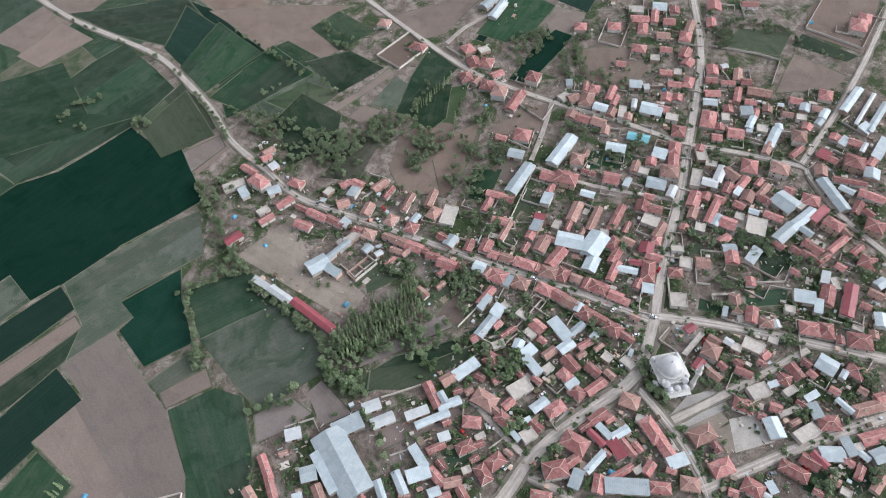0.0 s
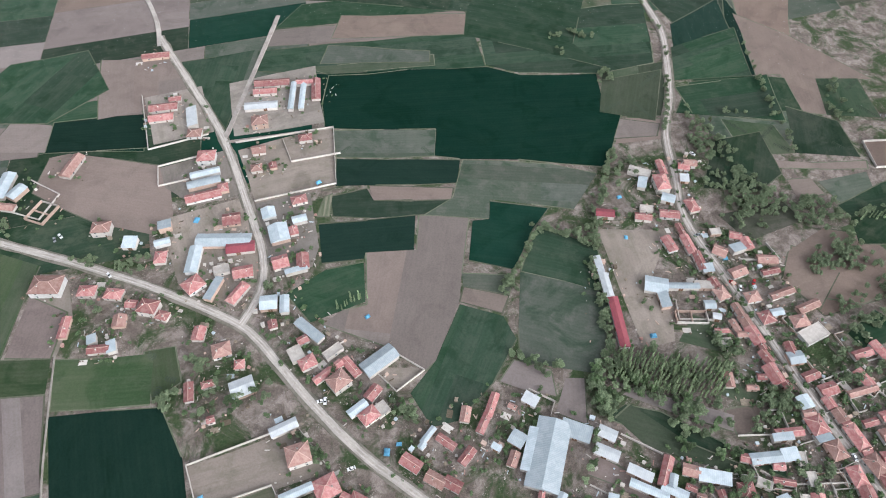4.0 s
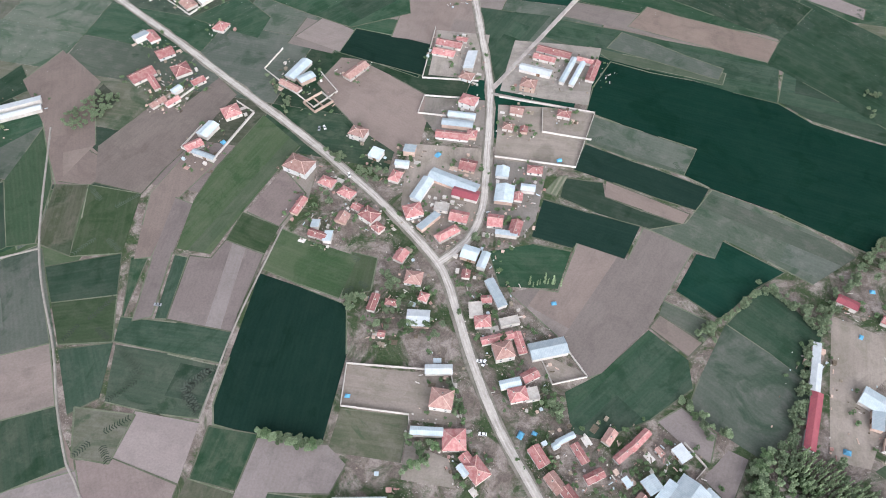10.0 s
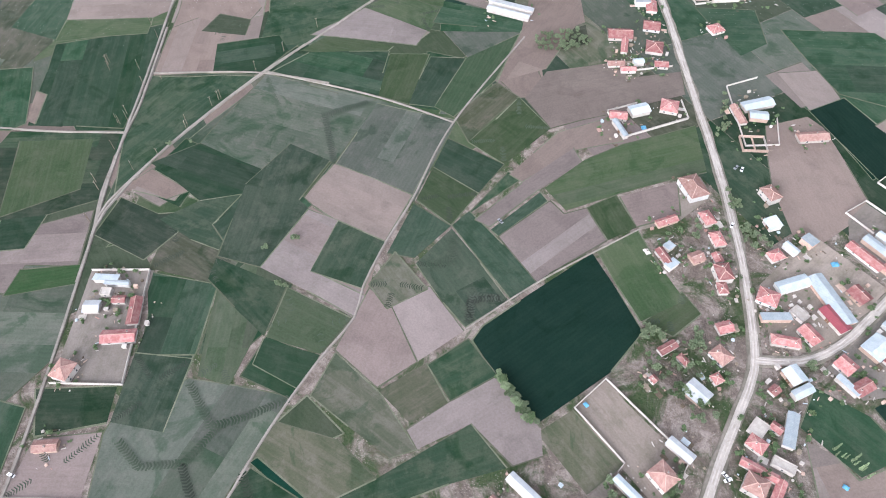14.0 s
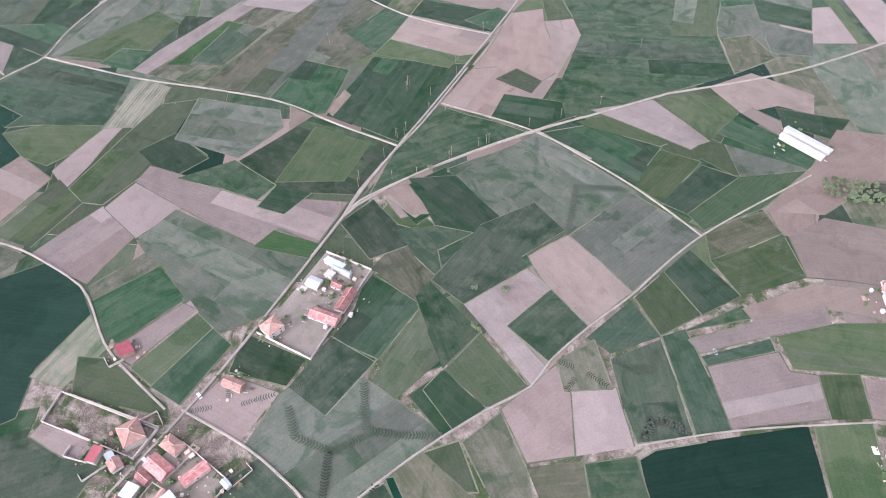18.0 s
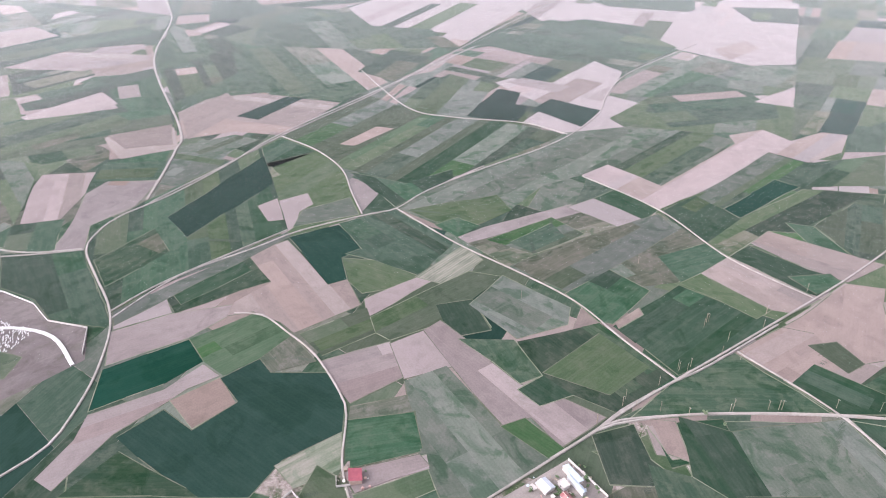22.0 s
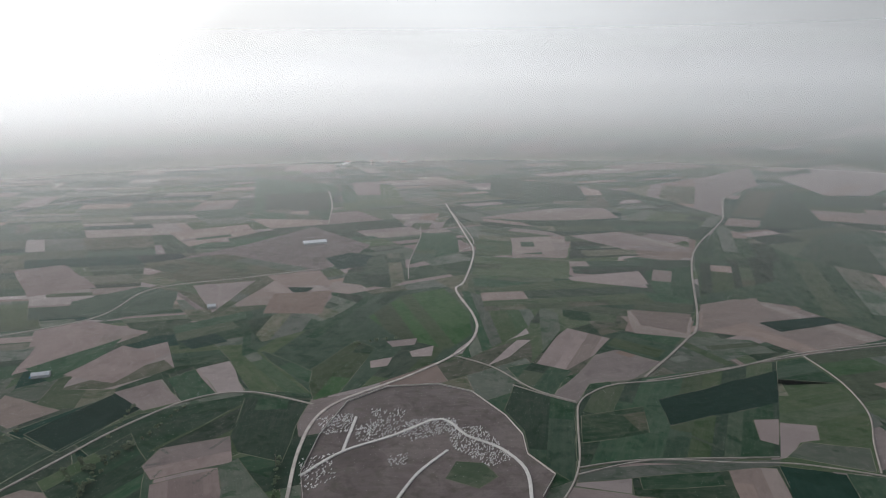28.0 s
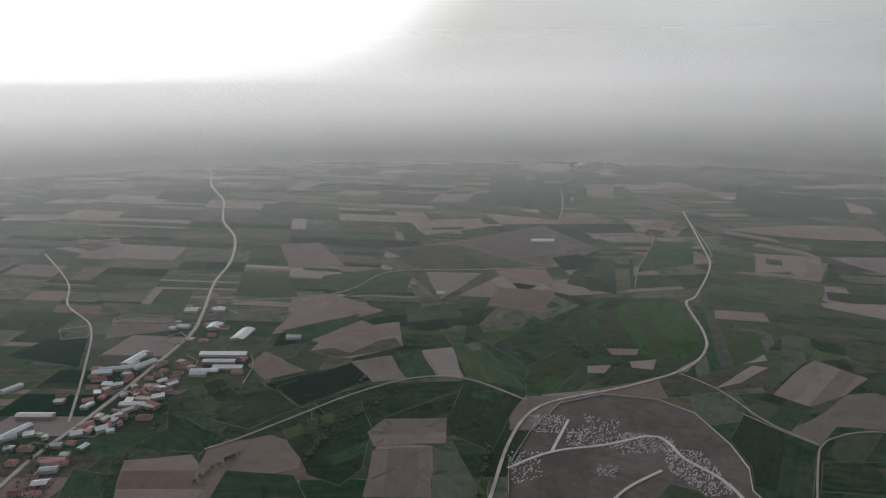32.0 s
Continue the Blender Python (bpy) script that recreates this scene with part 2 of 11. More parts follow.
def plain_material(name, base, other, scale=0.6, rough=0.85, metal=0.0, vary=0.12, bump=0.3, stripe=0.0, axis="X", pitch=0.25, spec=0.08):
    m, n, l, p = nodes_of(name)
    co, info = n.new("ShaderNodeTexCoord"), n.new("ShaderNodeObjectInfo")
    obj = co.outputs["Object"]
    sh = n.new("ShaderNodeVectorMath")
    sh.operation = "MULTIPLY_ADD"
    l.new(info.outputs["Random"], sh.inputs[0])
    sh.inputs[1].default_value = (77, 55, 33)
    l.new(obj, sh.inputs[2])
    a = noise_at(n, l, sh.outputs["Vector"], scale, 5, 0.65, 0.4)
    b = noise_at(n, l, sh.outputs["Vector"], scale * 7, 3, 0.7)
    c = mixed(n, l, "MIX", ranged(n, l, a, 0.36, 0.68), base, other)
    c = mixed(n, l, "MULTIPLY", ranged(n, l, b, 0.4, 0.7, 0, 0.35), c, (0.7, 0.68, 0.66))
    h = b
    if stripe:
        wv = n.new("ShaderNodeTexWave")
        wv.bands_direction = axis
        wv.inputs["Scale"].default_value, wv.inputs["Distortion"].default_value = 0.314 / pitch, 0.15
        l.new(obj, wv.inputs["Vector"])
        c = mixed(n, l, "MULTIPLY", ranged(n, l, wv.outputs["Fac"], 0, 1, 0, stripe), c, (0.55, 0.55, 0.55))
        h = wv.outputs["Fac"]
    hs = n.new("ShaderNodeHueSaturation")
    l.new(c, hs.inputs["Color"])
    l.new(ranged(n, l, info.outputs["Random"], 0, 1, 1 - vary, 1 + vary), hs.inputs["Value"])
    l.new(hs.outputs["Color"], p.inputs["Base Color"])
    p.inputs["Roughness"].default_value, p.inputs["Metallic"].default_value = rough, metal
    p.inputs["Specular IOR Level"].default_value = spec
    bumped(n, l, p, h, bump, 0.05)
    return m


TILE = plain_material("red_roof_tiles", (0.35, 0.140, 0.138), (0.46, 0.262, 0.248), 0.45, 0.8, 0, 0.30, 0.6, 0.35, "X", 0.45)
OLD_TILE = plain_material("weathered_roof_tiles", (0.34, 0.195, 0.172), (0.44, 0.290, 0.255), 0.5, 0.9, 0, 0.2, 0.6, 0.4, "X", 0.45)
RIDGE = plain_material("mortared_ridge_tiles", (0.56, 0.36, 0.31), (0.62, 0.45, 0.40), 1.0)
STEEL = plain_material("galvanised_sheet", (0.38, 0.44, 0.48), (0.48, 0.53, 0.57), 0.25, 0.55, 0.0, 0.22, 0.4, 0.16, "X", 0.9, 0.5)
WHITE_SHEET = plain_material("white_sheet", (0.55, 0.57, 0.59), (0.46, 0.48, 0.51), 0.3, 0.5, 0.0, 0.05, 0.3, 0.12, "X", 0.9, 0.5)
MAROON = plain_material("maroon_sheet", (0.26, 0.055, 0.075), (0.31, 0.075, 0.090), 0.3, 0.5, 0.0, 0.1, 0.3, 0.25, "X", 0.8, 0.5)
TEAL = plain_material("teal_sheet", (0.16, 0.42, 0.50), (0.20, 0.48, 0.56), 0.3, 0.5, 0.0, 0.1, 0.3, 0.2, "X", 0.8, 0.5)
CONCRETE = plain_material("grey_concrete", (0.42, 0.38, 0.35), (0.52, 0.48, 0.45), 0.4)
PLASTER = plain_material("pale_plaster", (0.52, 0.48, 0.45), (0.60, 0.56, 0.53), 0.5, 0.9, 0, 0.14)
BRICKWORK = plain_material("bare_masonry", (0.42, 0.30, 0.25), (0.50, 0.38, 0.32), 0.5, 0.95, 0, 0.2)
WHITE_STONE = plain_material("white_stone", (0.62, 0.61, 0.60), (0.52, 0.51, 0.50), 0.3, 0.6)
LEAD = plain_material("pale_dome_sheet", (0.54, 0.54, 0.56), (0.62, 0.62, 0.64), 0.3, 0.30, 0, 0.0, 0.2, 0.0, "X", 0.9, 0.5)
GLASS = plain_material("dark_window_glass", (0.03, 0.035, 0.04), (0.05, 0.055, 0.06), 1.0, 0.15, 0, 0.2, 0.0)
DOOR = plain_material("brown_door_paint", (0.14, 0.08, 0.05), (0.20, 0.12, 0.08), 1.0, 0.6)
WOOD = plain_material("grey_wood", (0.22, 0.18, 0.14), (0.30, 0.25, 0.20), 1.0)
BLUE_TARP = plain_material("blue_tarpaulin", (0.10, 0.30, 0.48), (0.16, 0.40, 0.58), 0.8, 0.5, 0, 0.2)
GRAVEL = plain_material("gravel_road", (0.34, 0.305, 0.28), (0.50, 0.455, 0.42), 0.10, 0.95, 0, 0.05)
DIRT = plain_material("earth_lane", (0.33, 0.29, 0.268), (0.47, 0.42, 0.39), 0.10, 0.95, 0, 0.08)
BALK = plain_material("balk_grass", (0.095, 0.110, 0.072), (0.155, 0.155, 0.118), 0.08, 0.95, 0, 0.25)
VERGE = plain_material("road_verge", (0.160, 0.148, 0.122), (0.260, 0.232, 0.205), 0.12, 0.95, 0, 0.08)
WORN = plain_material("worn_wheel_track", (0.42, 0.38, 0.35), (0.56, 0.51, 0.475), 0.15, 0.95, 0, 0.06)
TRACK = plain_material("field_track", (0.255, 0.230, 0.205), (0.335, 0.300, 0.275), 0.10, 0.95, 0, 0.08)
PALE_PATH = plain_material("pale_path", (0.50, 0.48, 0.46), (0.58, 0.56, 0.54), 0.2)
TOMB = plain_material("marble_stone", (0.74, 0.73, 0.72), (0.60, 0.59, 0.58), 0.9, 0.6)
BARK = plain_material("tree_bark", (0.10, 0.08, 0.06), (0.15, 0.12, 0.09), 1.5)
RUBBER = plain_material("black_rubber", (0.02, 0.02, 0.02), (0.03, 0.03, 0.03), 2.0)
CAR_WHITE = plain_material("white_car_paint", (0.75, 0.75, 0.76), (0.78, 0.78, 0.79), 0.3, 0.3, 0, 0.02, 0.0)
CAR_GREY = plain_material("grey_car_paint", (0.24, 0.25, 0.27), (0.27, 0.28, 0.30), 0.3, 0.3, 0, 0.1, 0.0)
CAR_RED = plain_material("red_car_paint", (0.42, 0.04, 0.04), (0.46, 0.05, 0.05), 0.3, 0.3, 0, 0.1, 0.0)


def leaf_material(name, a, b):
    m, n, l, p = nodes_of(name)
    g = n.new("ShaderNodeNewGeometry")
    info = n.new("ShaderNodeObjectInfo")
    c = mixed(n, l, "MIX", g.outputs["Random Per Island"], a, b)
    hs = n.new("ShaderNodeHueSaturation")
    l.new(c, hs.inputs["Color"])
    l.new(ranged(n, l, info.outputs["Random"], 0, 1, 0.65, 1.35), hs.inputs["Value"])
    l.new(hs.outputs["Color"], p.inputs["Base Color"])
    p.inputs["Roughness"].default_value = 0.8
    return m


LEAF = leaf_material("spring_leaves", (0.095, 0.140, 0.070), (0.215, 0.265, 0.155))
POPLAR_LEAF = leaf_material("poplar_leaves", (0.110, 0.165, 0.080), (0.290, 0.360, 0.205))
BUSH_LEAF = leaf_material("bush_leaves", (0.055, 0.100, 0.040), (0.125, 0.180, 0.082))


# ---- helpers for geometry ----
def mesh_of(name, verts, faces, mats, slots=None, smooth=False):
    me = bpy.data.meshes.new(name)
    me.from_pydata(verts, [], faces)
    for mt in (mats if isinstance(mats, (list, tuple)) else [mats]):
        me.materials.append(mt)
    if slots:
        me.polygons.foreach_set("material_index", slots)
    if smooth:
        me.polygons.foreach_set("use_smooth", [True] * len(me.polygons))
    me.update()
    return me


def box_data(x0, y0, z0, x1, y1, z1, at=0):
    v = [(x0, y0, z0), (x1, y0, z0), (x1, y1, z0), (x0, y1, z0), (x0, y0, z1), (x1, y0, z1), (x1, y1, z1), (x0, y1, z1)]
    f = [(0, 3, 2, 1), (4, 5, 6, 7), (0, 1, 5, 4), (1, 2, 6, 5), (2, 3, 7, 6), (3, 0, 4, 7)]
    return v, [tuple(i + at for i in q) for q in f]


def boxes_mesh(name, boxes, mats, slots=None):
    vs, fs, sl = [], [], []
    for i, b in enumerate(boxes):
        v, f = box_data(*b, at=len(vs))
        vs += v
        fs += f
        sl += [slots[i] if slots else 0] * 6
    return mesh_of(name, vs, fs, mats, sl)


def piece(name, mesh, parent, m=None, label=""):
    ob = new(name, mesh)
    ob.parent = parent
    if m is not None:
        ob.matrix_local = m
    return tagged(ob, label)


def rise(r):
    """The land lifts towards the far hills."""
    return 0.0 if r < 2600 else 318.0 * (1 - 2600 / r) * min(1, (r - 2600) / 1900) ** 1.15 * 1.75


# ---- ground: one sheet out to the hills ----
def ground_sheet():
    radii = [0, 60, 150, 300, 500, 800, 1200, 1700, 2200, 2600, 2900, 3200, 3500, 3800, 4100, 4400, 4700, 4950]
    seg = 96
    verts, faces = [(0, 0, 0)], []
    for r in radii[1:]:
        for k in range(seg):
            a = 2 * math.pi * k / seg
            verts.append((r * math.cos(a), r * math.sin(a), rise(r)))
    for k in range(seg):
        faces.append((0, 1 + k, 1 + (k + 1) % seg))
    for i in range(len(radii) - 2):
        for k in range(seg):
            a, b = 1 + i * seg + k, 1 + i * seg + (k + 1) % seg
            faces.append((a, a + seg, b + seg, b))
    ob = new("ground", mesh_of("ground", verts, faces, GROUND))
    tagged(ob, "rough grass and bare earth across a wide farming plain", "ground", kind="structure")


ground_sheet()

FIELD_WORDS = {
    "dark_crop": "dark green field of young wheat, even and dense",
    "green_crop": "green field of spring crop with faint drill rows",
    "grey_green": "pale grey-green field with thin, patchy growth",
    "olive_crop": "olive-green meadow strip with uneven growth",
    "bright_crop": "bright green field of young crop with drill rows",
    "dull_green": "dull green field with worn, patchy cover",
    "weedy_grass": "weedy fallow strip, straw-coloured and green",
    "tan_soil": "freshly tilled tan field, bare soil",
    "brown_soil": "bare brown ploughed field",
    "pale_soil": "pale grey-pink field of dry bare soil",
    "mauve_soil": "mauve-brown field of harrowed soil",
    "straw_stubble": "pale straw-coloured strip of stubble rows",
    "streaked_fallow": "streaked fallow field with pale and green bands",
    "burial_ground": "mauve-brown earth of a walled burial ground",
    "paved_yard": "pale dusty paved yard between houses",
    "trodden_yard": "trodden earth yard beside farm buildings",
}
STRIP_KIN = {
    "green_crop": (GREEN_CROP, GREEN_CROP, DULL_GREEN, OLIVE_CROP, GREEN_CROP),
    "grey_green": (GREY_GREEN, GREY_GREEN, WEEDY, DULL_GREEN, OLIVE_CROP),
    "olive_crop": (OLIVE_CROP, GREEN_CROP, GREY_GREEN, BRIGHT_CROP, DULL_GREEN),
    "bright_crop": (BRIGHT_CROP, OLIVE_CROP),
    "dull_green": (DULL_GREEN, GREY_GREEN, GREEN_CROP, OLIVE_CROP, WEEDY),
    "weedy_grass": (WEEDY, GREY_GREEN, MAUVE_SOIL, GREY_GREEN, OLIVE_CROP),
    "pale_soil": (PALE_SOIL, PALE_SOIL, TAN_SOIL),
    "mauve_soil": (MAUVE_SOIL, MAUVE_SOIL, WEEDY, BROWN_SOIL),
    "tan_soil": (TAN_SOIL, TAN_SOIL, TAN_SOIL),
}
laid = []


def inside(p, poly):
    hit = False
    for i in range(len(poly)):
        a, b = poly[i - 1], poly[i]
        if (a.y > p.y) != (b.y > p.y) and p.x < (b.x - a.x) * (p.y - a.y) / (b.y - a.y) + a.x:
            hit = not hit
    return hit


def overlap(p, q):
    """Whether two plots share ground: a corner or an edge point of one lies in the other."""
    for a, b in ((p, q), (q, p)):
        for i in range(len(a)):
            for t in (0.0, 0.25, 0.5, 0.75):
                if inside(a[i - 1].lerp(a[i], t), b):
                    return True
    return False



def field(mat, *pts):
    """A field as a low slab of earth or crop with its own top; later ones lie over earlier ones."""
    pts = [Vector(p) for p in pts]
    x0, x1 = min(p.x for p in pts), max(p.x for p in pts)
    y0, y1 = min(p.y for p in pts), max(p.y for p in pts)
    level = 1 + max([lv for (a, b, c, d, lv, q) in laid if a < x1 and b > x0 and c < y1 and d > y0 and overlap(pts, q)], default=0)
    laid.append((x0, x1, y0, y1, level, pts))
    mid = sum(pts, Vector((0, 0))) / len(pts)
    edges = [(pts[i] - pts[i - 1]) for i in range(len(pts))]
    e = max(edges, key=lambda q: q.length)
    ang = math.atan2(e.y, e.x)
    rot = Matrix.Rotation(-ang, 2)
    loc = []
    rg = random.Random(int(mid.x * 7 + mid.y * 13))
    for i, p in enumerate(pts):
        q = pts[(i + 1) % len(pts)]
        d = (q - p).length
        nrm = Vector((-(q - p).y, (q - p).x)) / max(d, 1e-6)
        k = max(1, min(6, int(d / 25)))
        for s in range(k):
            w = p + (q - p) * (s / k)
            if s:
                w = w + nrm * rg.uniform(-1, 1) * min(1.6, d * 0.02)
            loc.append(rot @ (w - mid))
    top = 0.08 + 0.018 * level
    n = len(loc)
    far_rise = rise(mid.length)

    def lift(p):
        w = mid + Matrix.Rotation(ang, 2) @ p
        return rise(w.length) - far_rise + (level * 0.5 if w.length > 2500 else 0.0)
    verts = [(p.x, p.y, top + lift(p)) for p in loc] + [(p.x, p.y, lift(p) - 0.02) for p in loc]
    faces = [tuple(range(n))] + [(i, n + i, n + (i + 1) % n, (i + 1) % n) for i in range(n)]
    area = sum(loc[i - 1].x * loc[i].y - loc[i].x * loc[i - 1].y for i in range(n))
    if area < 0:
        faces = [tuple(reversed(f)) for f in faces]
    ob = new("field", mesh_of("field", verts, faces, mat))
    ob.matrix_world = Matrix.Translation((mid.x, mid.y, far_rise + (6 if far_rise else 0))) @ Matrix.Rotation(ang, 4, "Z")
    tagged(ob, FIELD_WORDS[mat.name], "field", "fields round the village")
    flat = [rot @ (p - mid) for p in pts]
    extent = abs(sum(flat[i - 1].x * flat[i].y - flat[i].x * flat[i - 1].y for i in range(len(flat)))) / 2
    if extent > (1700 if mid.length < 500 else 3200 if mid.length < 900 else 7000):
        crop_strips(mat, flat, top, rg, ob, lift, mid.length)
    if mid.length < 780 and mat not in (YARD, BURIAL, PAVED):
        balk(loc, top, rg, ob, area < 0)
        if mat in (GREY_GREEN, DULL_GREEN, WEEDY, OLIVE_CROP, MAUVE_SOIL) and len(pts) < 7 and mid.length > 150 and rg.random() < 0.3:
            turning_marks([rot @ (p - mid) for p in pts], top, rg, ob)
    return ob


def clipped(poly, axis, at, keep_above):
    """The part of a plot on one side of a line across it."""
    out = []
    for i in range(len(poly)):
        p, q = poly[i - 1], poly[i]
        a, b = p[axis] - at, q[axis] - at
        if not keep_above:
            a, b = -a, -b
        if a * b < 0:
            out.append(p.lerp(q, a / (a - b)))
        if b >= 0:
            out.append(q)
    return out


def crop_strips(mat, corners, top, rg, parent, lift, r):
    """A large plot is sown in strips side by side, each with a growth of its own."""
    kin = STRIP_KIN.get(mat.name)
    if r < 560 and kin:
        kin = (mat,)
    if r > 1000 and kin:
        kin += (GREEN_CROP, OLIVE_CROP, WEEDY, TAN_SOIL)
    if not kin:
        return
    x0, x1 = min(p.x for p in corners), max(p.x for p in corners)
    y0, y1 = min(p.y for p in corners), max(p.y for p in corners)
    wide = (9, 26) if r < 500 else (12, 34) if r < 900 else (18, 50) if r < 1700 else (30, 90)
    y = y0 + rg.uniform(0, wide[1])
    made = 0
    while y < y1 - wide[0] and made < (12 if r < 1000 else 20):
        w = rg.uniform(*wide)
        cuts = [x0] + sorted(x0 + (x1 - x0) * rg.random() for _ in range(rg.choice((0, 1, 1, 2)) + (2 if r > 1000 else 0))) + [x1]
        for lo, hi in zip(cuts, cuts[1:]):
            if rg.random() < 0.4 or hi - lo < wide[0]:
                continue
            q = corners
            for axis, at, above in ((1, y, True), (1, min(y + w, y1), False), (0, lo, True), (0, hi, False)):
                q = clipped(q, axis, at, above) if len(q) > 2 else q
            if len(q) < 3:
                continue
            area = sum(q[i - 1].x * q[i].y - q[i].x * q[i - 1].y for i in range(len(q)))
            if abs(area) < 2 * wide[0] ** 2:
                continue
            q = q if area > 0 else q[::-1]
            h = top + (0.25 if r > 2400 else 0.008)
            o = len(q)
            vs = [(p.x, p.y, h + lift(p)) for p in q] + [(p.x, p.y, lift(p)) for p in q]
            fs = [tuple(range(o))] + [(i, o + i, o + (i + 1) % o, (i + 1) % o) for i in range(o)]
            piece("crop_strip", mesh_of("crop_strip", vs, fs, rg.choice(kin)), parent)
            made += 1
        y += w * rg.choice((1.0, 1.0, 1.6))


def turning_marks(corners, top, rg, parent):
    """Where the plough turned: ribbed bands running in from a field's corners, with the furrows bending along them."""
    vs, fs = [], []
    n = len(corners)
    for i in range(n):
        p, a, b = corners[i], corners[i - 1], corners[(i + 1) % n]
        u, v = (a - p), (b - p)
        if min(u.length, v.length) < 14 or rg.random() < 0.3:
            continue
        short = min(u.length, v.length)
        u, v = u.normalized(), v.normalized()
        d = (u + v)
        if d.length < 0.7 or not inside(p + d.normalized() * short * 0.3, corners):
            continue
        d.normalize()
        w = Vector((-d.y, d.x))
        end = short * rg.uniform(0.45, 0.65)
        s = rg.uniform(1.5, 4)
        while s < end:
            c = p + d * s
            half = rg.uniform(1.3, 2.1)
            o = len(vs)
            for q in (c - w * half - d * 0.5, c + d * 0.2, c + w * half - d * 0.5, c + w * half - d * 0.05, c + d * 0.85, c - w * half - d * 0.05):
                vs.append((q.x, q.y, top + 0.02 + 0.03 * (len(fs) % 3)))
            fs.append((o, o + 1, o + 2, o + 3, o + 4, o + 5))
            s += rg.uniform(1.1, 1.5)
    if vs:
        piece("turning_marks", mesh_of("turning_marks", vs, fs, TURNED), parent)


def turning_band(*pts):
    """A broad ribbed band of lush growth where the plough turned across a field."""
    vs, fs = [], []
    rg = random.Random(int(pts[0][0] * 5 + pts[0][1]))
    ps = [Vector(p) for p in pts]
    mid = sum(ps, Vector((0, 0))) / len(ps)
    for i in range(len(ps) - 1):
        d = ps[i + 1] - ps[i]
        ln = d.length
        d.normalize()
        w = Vector((-d.y, d.x))
        s = 0.0
        while s < ln:
            c = ps[i] + d * s - mid
            half = rg.uniform(1.8, 2.6)
            o = len(vs)
            for q in (c - w * half - d * 0.7, c + d * 0.3, c + w * half - d * 0.7, c + w * half + d * 0.3, c + d * 1.25, c - w * half + d * 0.3):
                vs.append((q.x, q.y, 0.02 + 0.03 * (len(fs) % 3)))
            fs.append((o, o + 1, o + 2, o + 3, o + 4, o + 5))
            s += rg.uniform(1.4, 1.9)
    ob = new("turning_band", mesh_of("turning_band", vs, fs, TURNED))
    ob.matrix_world = pose(mid.x, mid.y, 0.56)
    tagged(ob, "ribbed dark band of crop where the plough turned", "field mark", kind="structure")


def balk(loc, top, rg, parent, flip):
    """The narrow unploughed strip of pale grass along a field's edges, broken and uneven."""
    vs, fs = [], []
    n = len(loc)
    for i in range(n):
        p, q = loc[i], loc[(i + 1) % n]
        if (q - p).length < 1 or rg.random() < 0.35:
            continue
        d = (q - p).normalized()
        nn = Vector((-d.y, d.x)) * (-1 if flip else 1)
        w0, w1 = rg.uniform(0.15, 0.7), rg.uniform(0.15, 0.7)
        o = len(vs)
        for c, w in ((p, w0), (q, w1)):
            a, b = c - nn * 0.3, c + nn * w
            vs += [(a.x, a.y, 0), (a.x, a.y, top + 0.012), (b.x, b.y, top + 0.012)]
        fs += [(o + 1, o + 4, o + 5, o + 2), (o, o + 3, o + 4, o + 1)]
    if vs:
        piece("grass_balk", mesh_of("grass_balk", vs, fs, BALK), parent)


